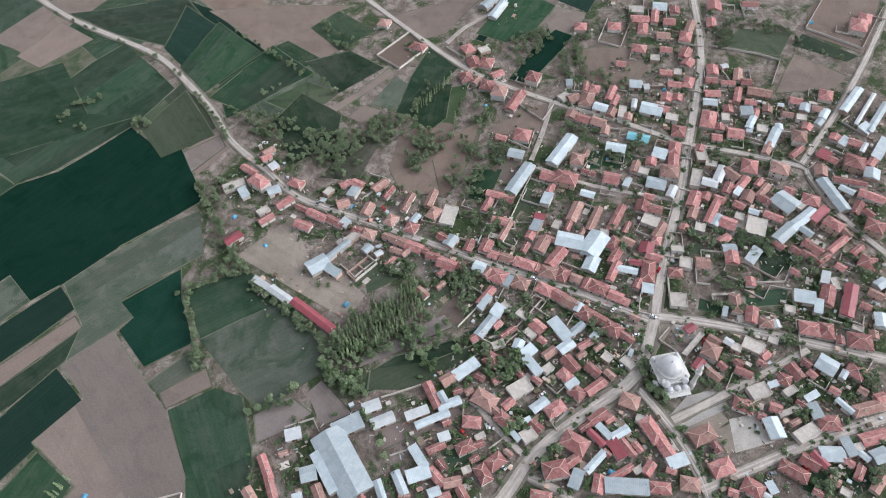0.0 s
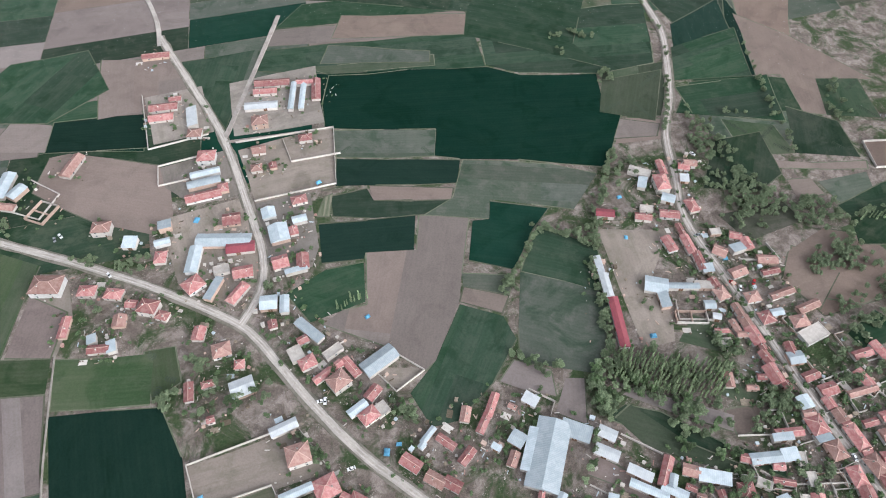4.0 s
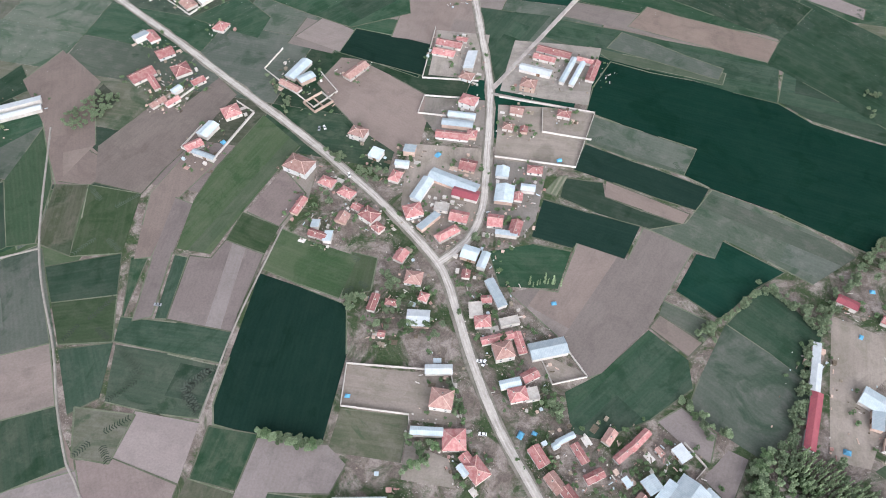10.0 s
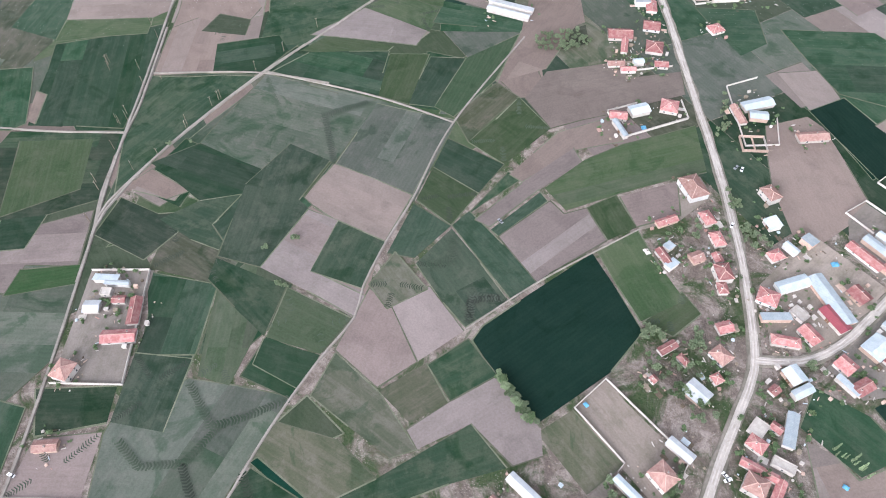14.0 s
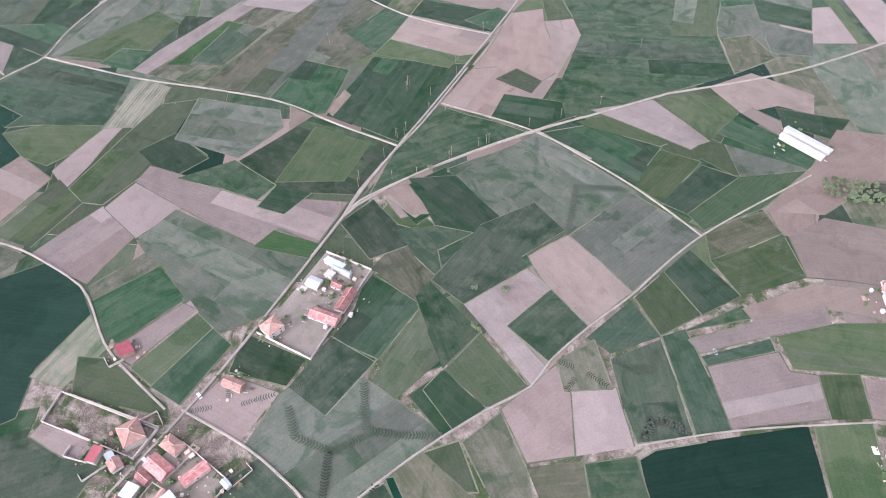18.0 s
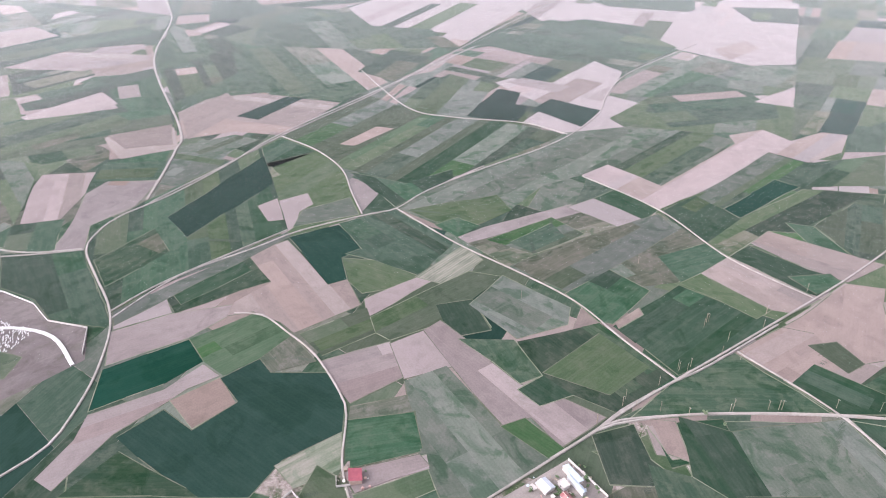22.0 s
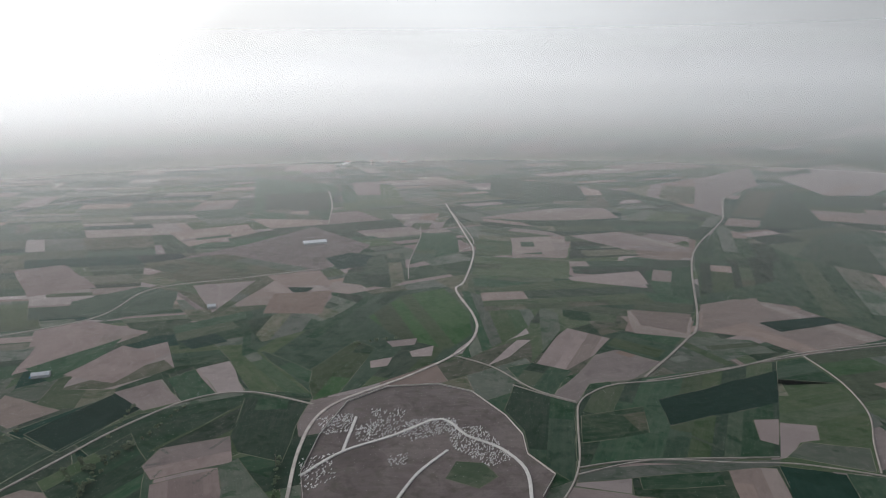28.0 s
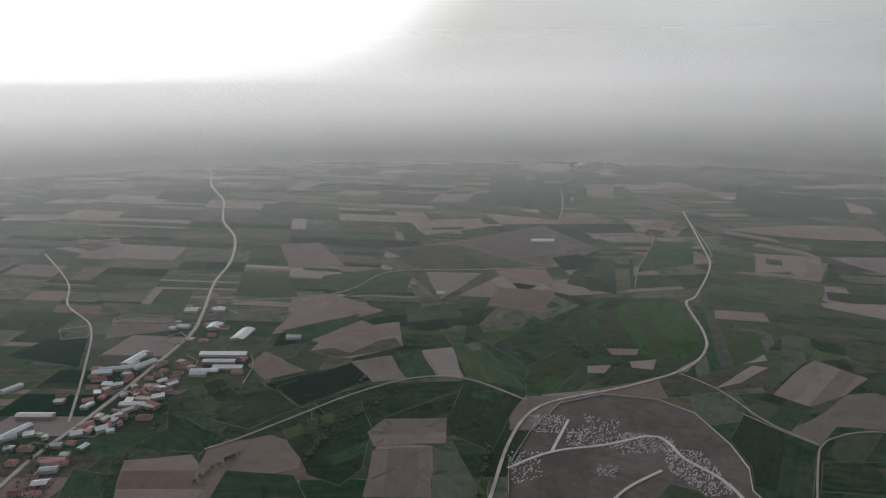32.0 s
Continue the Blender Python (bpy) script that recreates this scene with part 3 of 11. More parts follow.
# ---- the patchwork of more distant fields ----
def distant_patchwork():
    rg = random.Random(11)
    mats = [DARK_CROP, GREEN_CROP, GREY_GREEN, OLIVE_CROP, DULL_GREEN, WEEDY, TAN_SOIL, BROWN_SOIL, PALE_SOIL, MAUVE_SOIL]
    weights = [7, 20, 16, 20, 18, 12, 6, 6, 5, 9]
    cells, joined = [], {}

    def split(q, depth):
        (a, b, c, d) = q
        u, v = (b - a).length, (d - a).length
        mid = (a + b + c + d) / 4
        size = 95 if mid.length < 1300 else 140 if mid.length < 2400 else 190
        if depth > 14 or (u < size * rg.uniform(1.0, 2.0) and v < size * rg.uniform(0.5, 1.1)):
            # many plots are shared out in narrow strips
            k = rg.choice((1, 1, 1, 2, 2, 3, 4)) if mid.length > 700 else 1
            cuts = [0.0] + sorted(rg.uniform(0.15, 0.85) for _ in range(k - 1)) + [1.0]
            for lo, hi in zip(cuts, cuts[1:]):
                if u > v:
                    cells.append((a.lerp(d, lo), b.lerp(c, lo), b.lerp(c, hi), a.lerp(d, hi)))
                else:
                    cells.append((a.lerp(b, lo), a.lerp(b, hi), d.lerp(c, hi), d.lerp(c, lo)))
            return
        t, s = rg.uniform(0.36, 0.64), rg.uniform(-0.05, 0.05)
        if u > v * rg.uniform(1.1, 2.0):
            m1, m2 = a.lerp(b, t), d.lerp(c, t + s)
            split((a, m1, m2, d), depth + 1)
            split((m1, b, c, m2), depth + 1)
        else:
            m1, m2 = a.lerp(d, t), b.lerp(c, t + s)
            split((a, b, m2, m1), depth + 1)
            split((m1, m2, c, d), depth + 1)

    for i in range(-5, 5):
        for j in range(-5, 5):
            # each block of land has its own lie
            def corner(p, q):
                r2 = random.Random(p * 31 + q * 17 + 5)
                return Vector((p * 900 + r2.uniform(-170, 170), q * 900 + r2.uniform(-170, 170)))
            split((corner(i, j), corner(i + 1, j), corner(i + 1, j + 1), corner(i, j + 1)), 0)
    for (a, b, c, d) in cells:
        mid = (a + b + c + d) / 4
        if not 330 < mid.length < 4600:
            continue
        # the village and its approaches keep the rough ground
        if mid.x < -60 and -420 < mid.y < 420 and mid.length < 900:
            continue
        m = rg.choices(mats, weights)[0]
        if mid.length > 640:
            zs = [rise(p.length) + (0.05 if rise(mid.length) < 1 else 5.0) for p in (a, b, c, d)]
            vs, fs = joined.setdefault(m.name, ([], []))
            o = len(vs)
            vs += [(*p.lerp(mid, 0.006), z) for p, z in zip((a, b, c, d), zs)]
            vs += [(*p.lerp(mid, 0.006), z - 6.0) for p, z in zip((a, b, c, d), zs)]
            fs += [tuple(o + i for i in f) for f in ((0, 1, 2, 3), (0, 4, 5, 1), (1, 5, 6, 2), (2, 6, 7, 3), (3, 7, 4, 0))]
            continue
        e = b - a
        ang = math.atan2(e.y, e.x)
        rot = Matrix.Rotation(-ang, 2)
        loc = [rot @ ((p.lerp(mid, 0.006)) - mid) for p in (a, b, c, d)]
        zs = [rise(p.length) for p in (a, b, c, d)]
        z0 = rise(mid.length)
        lift = 0.05 if z0 < 1 else 5.0
        verts = [(p.x, p.y, z - z0 + lift) for p, z in zip(loc, zs)] + [(p.x, p.y, z - z0 - 3.0) for p, z in zip(loc, zs)]
        faces = [(0, 1, 2, 3), (0, 4, 5, 1), (1, 5, 6, 2), (2, 6, 7, 3), (3, 7, 4, 0)]
        ob = new("field", mesh_of("far_field", verts, faces, m))
        ob.matrix_world = Matrix.Translation((mid.x, mid.y, z0)) @ Matrix.Rotation(ang, 4, "Z")
        tagged(ob, FIELD_WORDS[m.name], "field", "fields of the plain")
    for key, (vs, fs) in joined.items():
        ob = new("distant_fields", mesh_of("distant_fields", vs, fs, field_material("distant_" + key, *FIELD_RECIPES[key], joined=True)))
        tagged(ob, "far " + FIELD_WORDS[key], "fields", kind="stuff")


distant_patchwork()


LANES = []


def lane(mat, width, *pts):
    """A road, lane or path as a worn strip, its width uneven, with a verge of trodden earth under the wider ones."""
    pts = [Vector(p) for p in pts]
    dense = []
    for i in range(len(pts) - 1):
        p0, p1, p2, p3 = pts[max(i - 1, 0)], pts[i], pts[i + 1], pts[min(i + 2, len(pts) - 1)]
        k = max(2, int((p2 - p1).length / 9))
        k = min(k, 24)
        for s in range(k):
            t = s / k
            dense.append(0.5 * ((2 * p1) + (p2 - p0) * t + (2 * p0 - 5 * p1 + 4 * p2 - p3) * t * t + (3 * p1 - p0 - 3 * p2 + p3) * t ** 3))
    dense.append(pts[-1])
    if (mat is DIRT and width < 2.7) or (mat is GRAVEL and width < 2.0):
        mat = TRACK
    rg = random.Random(int(pts[0].x + pts[0].y * 3))
    LANES.append(width)
    up = len(LANES)

    def strip(name, w, z, m, rough, aside=0.0):
        vs, fs = [], []
        for i, p in enumerate(dense):
            d = (dense[min(i + 1, len(dense) - 1)] - dense[max(i - 1, 0)]).normalized()
            nn = Vector((-d.y, d.x))
            l, r = w / 2 * (1 + rg.uniform(-rough, rough)), w / 2 * (1 + rg.uniform(-rough, rough))
            h = rise(p.length)
            h += 6 if h > 0 else 0
            a, b = p + nn * (l + aside), p - nn * (r - aside)
            vs += [(a.x, a.y, h + z), (b.x, b.y, h + z), (a.x + nn.x * 0.3, a.y + nn.y * 0.3, h), (b.x - nn.x * 0.3, b.y - nn.y * 0.3, h)]
            if i:
                j = 4 * i
                fs += [(j - 4, j - 3, j + 1, j), (j - 2, j - 4, j, j + 2), (j - 3, j - 1, j + 3, j + 1)]
        me = mesh_of(name, vs, fs, m)
        ob = new(name, me)
        return ob

    word = {"gravel_road": "pale gravel road with worn wheel tracks", "earth_lane": "dusty earth lane between fields and yards", "field_track": "worn earth track between the fields", "pale_path": "pale paved path across the burial ground"}[mat.name]
    ob = strip("road" if mat is not PALE_PATH else "path", width, 0.64 + 0.006 * up, mat, 0.10)
    tagged(ob, word, "road" if mat is not PALE_PATH else "path", kind="structure")
    if mat is not PALE_PATH and width >= 3.4:
        for aside in (-0.2, 0.2):
            wt = strip("wheel_track", width * 0.17, 0.652 + 0.006 * up, WORN, 0.45, aside * width)
            tagged(wt, "pale worn wheel track along the road", "wheel track", kind="structure")
        vg = strip("verge", width * 1.6, 0.44 + 0.003 * up, VERGE, 0.22)
        tagged(vg, "trodden verge of earth and thin grass along the road", "verge", kind="structure")


# ---- shared small parts of buildings ----
WINDOW = boxes_mesh("window", [(-0.6, -0.05, -0.7, 0.6, 0.03, 0.7), (-0.5, -0.08, -0.6, -0.04, -0.045, 0.6), (0.04, -0.08, -0.6, 0.5, -0.045, 0.6)], [WHITE_SHEET, GLASS], [0, 1, 1])
DOORS = boxes_mesh("door", [(-0.5, -0.06, 0, 0.5, 0.03, 2.05), (-0.42, -0.09, 0.1, 0.42, -0.055, 1.95)], [WHITE_SHEET, DOOR], [0, 1])
GATE = boxes_mesh("barn_door", [(-1.4, -0.06, 0, 1.4, 0.03, 2.6), (-1.3, -0.1, 0.05, -0.05, -0.055, 2.5), (0.05, -0.1, 0.05, 1.3, -0.055, 2.5)], [CONCRETE, DOOR], [0, 1, 1])
CHIMNEY = boxes_mesh("chimney", [(-0.3, -0.3, -0.9, 0.3, 0.3, 0.75), (-0.38, -0.38, 0.75, 0.38, 0.38, 0.86), (-0.2, -0.2, 0.86, 0.2, 0.2, 1.0)], [PLASTER, CONCRETE, RUBBER], [0, 1, 2])


def roof_faces(kind, L, W, eave, peak):
    """Eave slab and slopes: 'hip' or 'gable', 0.18 m thick."""
    a, b, t = L / 2, W / 2, 0.18
    r = max(a - b, 0.0) if kind == "hip" else a
    v = [(-a, -b, eave), (a, -b, eave), (a, b, eave), (-a, b, eave), (-r, 0, peak), (r, 0, peak)]
    v += [(x, y, z - t) for x, y, z in v[:4]] + [(-r, 0, peak - t), (r, 0, peak - t)]
    f = [(0, 1, 5, 4), (2, 3, 4, 5), (1, 2, 5), (3, 0, 4), (6, 10, 11, 7), (8, 11, 10, 9), (7, 11, 8), (9, 10, 6),
         (0, 6, 7, 1), (1, 7, 8, 2), (2, 8, 9, 3), (3, 9, 6, 0)]
    if kind == "gable":
        f[2:4], f[6:8] = [], []
    return v, f


def ridge_mesh(kind, L, W, eave, peak):
    a, b = L / 2, W / 2
    r = max(a - b, 0.0) if kind == "hip" else a
    segs = [((-r, 0, peak), (r, 0, peak))] if r > 0.2 else []
    if kind == "hip":
        for sx in (-1, 1):
            for sy in (-1, 1):
                segs.append(((sx * r, 0, peak), (sx * a, sy * b, eave)))
    vs, fs = [], []
    for p, q in segs:
        p, q = Vector(p), Vector(q)
        d = (q - p).normalized()
        s = d.cross(Vector((0, 0, 1))).normalized() * 0.17
        u = Vector((0, 0, 0.14))
        o = len(vs)
        vs += [p - s, p + u, p + s, q - s, q + u, q + s]
        fs += [(o, o + 1, o + 4, o + 3), (o + 1, o + 2, o + 5, o + 4)]
    return mesh_of("ridge", [tuple(x) for x in vs], fs, RIDGE)


HOUSE_WORDS = {
    "gable": "village house with pale walls and a red-tiled gable roof",
    "hip": "village house with pale plastered walls and a red-tiled hip roof",
    "steel": "long shed with a blue-grey sheet metal roof",
    "white": "shed with a clean white sheet metal roof",
    "maroon": "shed with a dark maroon sheet metal roof",
    "teal": "shed with a teal sheet metal roof",
    "flat": "low building with a flat weathered concrete roof",
    "ruin": "roofless building with bare masonry walls",
}


PLOTS = []


def house(kind, x, y, deg, L, W):
    rg = random.Random(int(x * 10) * 7919 + int(y * 10))
    far = math.hypot(x, y) > 620
    small = min(L, W) < 6.6 or kind in ("flat", "ruin")
    root = new("barn" if kind in ("steel", "white", "maroon", "teal") else "outbuilding" if small else "house")
    root.matrix_world = pose(x, y, 0.0, 0, 0, deg)
    tagged(root, HOUSE_WORDS[kind], "shed" if kind in ("steel", "white", "maroon", "teal") else "ruin" if kind == "ruin" else "outbuilding" if small else "house", "buildings of the village")
    if not far:
        PLOTS.append((x, y, deg, L, W))
    over = 0.0 if kind in ("flat", "ruin") else 0.35
    a, b = L / 2 - over, W / 2 - over
    big = min(L, W) > 8.5 and kind == "hip" and rg.random() < 0.3
    eave = {"gable": rg.uniform(2.3, 2.8), "hip": 5.0 if big else rg.uniform(2.6, 3.1), "flat": rg.uniform(2.4, 2.9), "ruin": 2.3}.get(kind, rg.uniform(2.7, 3.6))
    wall_mat = rg.choice([PLASTER, PLASTER, PLASTER, CONCRETE, BRICKWORK, WHITE_STONE])
    if kind in ("gable", "hip"):
        peak = eave + (W / 2) * (rg.uniform(0.42, 0.52))
        top = [(-a, 0, peak - 0.25), (a, 0, peak - 0.25)] if kind == "gable" else []
        z = eave - 0.05
        v = [(-a, -b, -0.3), (a, -b, -0.3), (a, b, -0.3), (-a, b, -0.3), (-a, -b, z), (a, -b, z), (a, b, z), (-a, b, z)] + top
        f = [(0, 1, 5, 4), (2, 3, 7, 6)]
        f += [(1, 2, 6, 9, 5), (3, 0, 4, 8, 7)] if top else [(1, 2, 6, 5), (3, 0, 4, 7)]
        piece("wall", mesh_of("wall", v, f, wall_mat), root)
        rv, rf = roof_faces(kind, L, W, eave, peak)
        roof = piece("roof", mesh_of("roof", rv, rf, OLD_TILE if rg.random() < 0.3 else TILE), root)
        piece("ridge", ridge_mesh(kind, L, W, eave, peak), roof, None, "pale mortared ridge tiles")
        if not far:
            for _ in range(1):
                cx, cy = rg.uniform(-0.3, 0.3) * L, rg.choice((-1, 1)) * W * rg.uniform(0.08, 0.2)
                piece("chimney", CHIMNEY, roof, pose(cx, cy, peak - abs(cy) * 0.47))
    elif kind == "flat":
        p = 0.25
        piece("wall", boxes_mesh("wall", [(-a, -b, -0.3, a, b, eave - 0.02)], wall_mat), root)
        bx = [(-a - 0.1, -b - 0.1, eave, a + 0.1, b + 0.1, eave + 0.18), (-a - 0.1, -b - 0.1, eave + 0.18, a + 0.1, -b + p, eave + 0.55), (-a - 0.1, b - p, eave + 0.18, a + 0.1, b + 0.1, eave + 0.55),
              (-a - 0.1, -b + p, eave + 0.18, -a + p, b - p, eave + 0.55), (a - p, -b + p, eave + 0.18, a + 0.1, b - p, eave + 0.55)]
        piece("roof", boxes_mesh("roof", bx, CONCRETE), root)
    elif kind == "ruin":
        t = 0.4
        bx = [(-a, -b, -0.3, a, -b + t, eave * 0.9), (-a, b - t, -0.3, a, b, eave), (-a, -b + t, -0.3, -a + t, b - t, eave * 0.8), (a - t, -b + t, -0.3, a, b - t, eave),
              (-0.2, -b + t, -0.3, 0.2, b - t, eave * 0.75)]
        for bb in bx:
            piece("wall", boxes_mesh("wall", [bb], rg.choice([PLASTER, CONCRETE, BRICKWORK])), root)
        return
    else:
        peak = eave + min(W * 0.16, 2.2)
        m = {"steel": STEEL, "white": WHITE_SHEET, "maroon": MAROON, "teal": TEAL}[kind]
        lean = rg.random() < 0.35 and W < 9
        if lean:
            piece("wall", mesh_of("wall", [(-a, -b, -0.3), (a, -b, -0.3), (a, b, -0.3), (-a, b, -0.3), (-a, -b, eave - 0.1), (a, -b, eave - 0.1), (a, b, peak - 0.1), (-a, b, peak - 0.1)],
                                  [(0, 1, 5, 4), (1, 2, 6, 5), (2, 3, 7, 6), (3, 0, 4, 7)], wall_mat), root)
            h = L / 2
            w = W / 2
            v = [(-h, -w, eave), (h, -w, eave), (h, w, peak), (-h, w, peak)]
            v += [(p, q, r - 0.1) for p, q, r in v]
            piece("roof", mesh_of("roof", v, [(0, 1, 2, 3), (4, 7, 6, 5), (0, 4, 5, 1), (1, 5, 6, 2), (2, 6, 7, 3), (3, 7, 4, 0)], m), root)
        else:
            z = eave - 0.05
            v = [(-a, -b, -0.3), (a, -b, -0.3), (a, b, -0.3), (-a, b, -0.3), (-a, -b, z), (a, -b, z), (a, b, z), (-a, b, z), (-a, 0, peak - 0.2), (a, 0, peak - 0.2)]
            piece("wall", mesh_of("wall", v, [(0, 1, 5, 4), (2, 3, 7, 6), (1, 2, 6, 9, 5), (3, 0, 4, 8, 7)], wall_mat), root)
            rv, rf = roof_faces("gable", L, W, eave, peak)
            piece("roof", mesh_of("roof", rv, rf, m), root)
        if not far:
            piece("barn_door", GATE, root, pose(rg.uniform(-0.2, 0.2) * L, -b, 0))
        return
    if far:
        return
    # windows and a door
    floors = [1.55] + ([4.2] if big else [])
    for side, ang in ((-1, 0), (1, 180)):
        k = 1 if small else max(1, min(2, int(L / 5)))
        for i in range(k):
            px = (i + 0.5) / k * (2 * a) - a
            for zz in floors:
                if side < 0 and i == k // 2 and zz < 2:
                    piece("door", DOORS, root, pose(px, side * b, 0.0, 0, 0, ang))
                else:
                    piece("window", WINDOW, root, pose(px, side * b, zz, 0, 0, ang))



# houses, barns and sheds
house('maroon', 220.3, 185.7, 37, 9.6, 8.2)
house('hip', 167.5, 166.0, 34, 13.9, 11.9)
house('gable', 196.9, 119.2, 67, 12.3, 6.4)
house('hip', 161.4, 143.4, 57, 12.2, 8.0)
house('gable', 149.6, 147.3, 53, 14.7, 9.1)
house('gable', 146.0, 128.3, 132, 14.9, 6.4)
house('gable', 144.4, 153.7, 54, 8.2, 5.4)
house('steel', 137.1, 158.3, 155, 7.8, 7.9)
house('hip', 128.2, 163.3, 52, 11.2, 10.5)
house('steel', 127.6, 141.2, 137, 18.2, 10.5)
house('white', 120.8, 127.2, 135, 10.2, 4.2)
house('maroon', 156.6, 182.0, 164, 8.9, 6.2)
house('gable', 151.6, 170.2, 40, 7.4, 6.7)
house('steel', 155.7, 173.8, 41, 4.7, 4.3)
house('steel', 140.5, 111.6, 45, 5.6, 3.5)
house('gable', 131.5, 145.3, 152, 15.4, 3.0)
house('hip', -394.2, -224.9, 60, 10.7, 9.6)
house('gable', -382.2, -212.7, 45, 10.9, 9.7)
house('hip', -386.2, -204.0, 13, 12.3, 10.6)
house('gable', -378.1, -190.4, 149, 10.2, 7.4)
house('flat', -399.7, -213.4, 143, 8.3, 6.9)
house('hip', -363.9, -209.1, 45, 11.8, 9.5)
house('gable', -364.1, -200.5, 1, 9.2, 5.8)
house('hip', -362.8, -190.6, 14, 11.5, 10.2)
house('hip', -359.3, -178.4, 14, 12.6, 10.9)
house('gable', -357.8, -164.2, 3, 22.8, 8.0)
house('hip', -385.9, -164.0, 6, 11.6, 10.4)
house('hip', -463.0, -160.2, 20, 10.8, 9.8)
house('hip', -476.7, -136.9, 20, 10.9, 10.6)
house('steel', -457.2, -240.9, 170, 15.3, 9.0)
house('steel', -453.0, -229.6, 3, 25.0, 7.7)
house('flat', -379.1, -135.1, 159, 8.8, 7.3)
house('gable', -380.9, -129.3, 147, 9.1, 9.0)
house('hip', -383.9, -120.0, 11, 16.1, 9.8)
house('steel', -394.1, -138.5, 29, 7.8, 5.0)
house('gable', -397.1, -126.3, 17, 10.4, 4.1)
house('hip', -397.2, -119.6, 13, 9.0, 7.3)
house('gable', -398.8, -107.5, 7, 16.2, 5.8)
house('gable', -393.2, -102.2, 6, 12.2, 4.9)
house('steel', -380.1, -107.9, 96, 10.4, 8.5)
house('gable', -379.5, -99.1, 3, 9.3, 6.6)
house('steel', -415.7, -95.6, 114, 8.9, 7.8)
house('white', -417.3, -87.5, 29, 6.4, 4.1)
house('steel', -396.6, -75.9, 100, 15.6, 12.4)
house('white', -395.2, -88.4, 15, 10.0, 3.9)
house('flat', -383.7, -92.7, 16, 12.2, 5.5)
house('gable', -363.5, -122.7, 7, 8.3, 8.0)
house('gable', -363.7, -113.7, 92, 9.7, 8.2)
house('gable', -365.7, -103.1, 92, 10.3, 9.3)
house('hip', -458.9, -109.2, 105, 11.1, 10.2)
house('hip', -484.5, -116.2, 18, 15.4, 7.9)
house('gable', -496.6, -123.3, 113, 15.2, 9.5)
house('flat', -507.3, -130.3, 110, 11.8, 9.8)
house('steel', -519.3, -115.0, 110, 11.7, 11.6)
house('gable', -506.2, -114.0, 18, 20.9, 6.2)
house('gable', -380.6, -87.3, 14, 7.2, 6.2)
house('gable', -542.1, -76.7, 19, 13.3, 11.6)
house('gable', -558.2, -52.2, 119, 13.6, 8.2)
house('gable', -517.9, -71.3, 20, 12.6, 7.8)
house('gable', -504.6, -84.4, 7, 16.9, 7.0)
house('hip', -490.6, -83.3, 11, 13.7, 9.4)
house('gable', -469.8, -76.2, 3, 12.9, 8.4)
house('gable', -459.9, -71.1, 175, 9.6, 8.5)
house('hip', -437.7, -62.7, 7, 13.2, 7.2)
house('gable', -430.3, -70.8, 111, 10.4, 6.6)
house('gable', -459.6, -52.0, 21, 11.0, 8.9)
house('gable', -448.9, -49.4, 111, 8.8, 6.7)
house('white', -468.4, -45.8, 134, 5.4, 5.0)
house('gable', -463.4, -34.2, 13, 15.1, 6.4)
house('gable', -458.6, -26.6, 111, 7.9, 8.0)
house('gable', -451.6, -37.7, 111, 10.3, 5.3)
house('gable', -434.2, -44.0, 119, 11.3, 7.6)
house('steel', -423.8, -42.3, 111, 10.1, 7.6)
house('hip', -405.7, -37.7, 11, 18.2, 10.5)
house('gable', -441.2, -27.7, 10, 16.9, 5.4)
house('gable', -451.7, -15.3, 103, 16.9, 9.2)
house('steel', -426.0, -17.2, 21, 9.8, 8.4)
house('steel', -415.8, -11.2, 0, 14.4, 5.2)
house('gable', -427.3, -11.3, 6, 10.0, 5.2)
house('hip', -470.8, 26.7, 9, 12.0, 9.6)
house('gable', -454.9, 9.7, 103, 9.0, 7.8)
house('steel', -450.0, 17.1, 4, 9.0, 7.3)
house('gable', -452.8, 24.5, 103, 7.3, 6.4)
house('steel', -449.2, 30.2, 175, 11.1, 5.9)
house('steel', -440.7, 29.5, 169, 10.5, 5.3)
house('steel', -444.8, 1.7, 103, 4.5, 3.8)
house('steel', -421.2, 6.6, 22, 5.9, 5.2)
house('hip', -581.9, 32.6, 5, 15.0, 9.8)
house('hip', -566.6, 30.0, 6, 17.8, 12.9)
house('steel', -473.7, 43.3, 171, 31.7, 6.1)
house('white', -469.0, 53.6, 173, 40.5, 2.9)
house('steel', -463.9, 62.6, 172, 37.3, 5.0)
house('steel', -327.4, -113.3, 178, 31.4, 9.0)
house('steel', -290.0, -125.8, 180, 29.4, 8.7)
house('steel', -308.6, -138.7, 102, 10.8, 8.6)
house('hip', -327.7, -143.4, 15, 12.5, 11.7)
house('gable', -318.5, -155.2, 98, 8.0, 5.5)
house('hip', -322.5, -100.0, 15, 10.7, 8.9)
house('gable', -331.7, -97.9, 3, 7.3, 4.7)
house('gable', -317.1, -89.5, 91, 9.7, 4.1)
house('gable', -301.2, -111.2, 99, 9.7, 9.2)
house('hip', -303.3, -99.3, 99, 14.7, 11.1)
house('steel', -298.2, -82.0, 99, 9.3, 5.9)
house('gable', -291.6, -104.6, 3, 7.7, 4.5)
house('steel', -281.9, -102.8, 7, 10.4, 6.6)
house('gable', -269.7, -132.1, 103, 14.6, 5.8)
house('gable', -258.9, -133.5, 6, 11.8, 5.3)
house('gable', -270.3, -124.2, 106, 7.2, 6.8)
house('gable', -281.2, -82.9, 6, 16.8, 7.1)
house('gable', -281.5, -70.1, 5, 21.2, 5.6)
house('gable', -289.2, -58.4, 2, 23.1, 5.6)
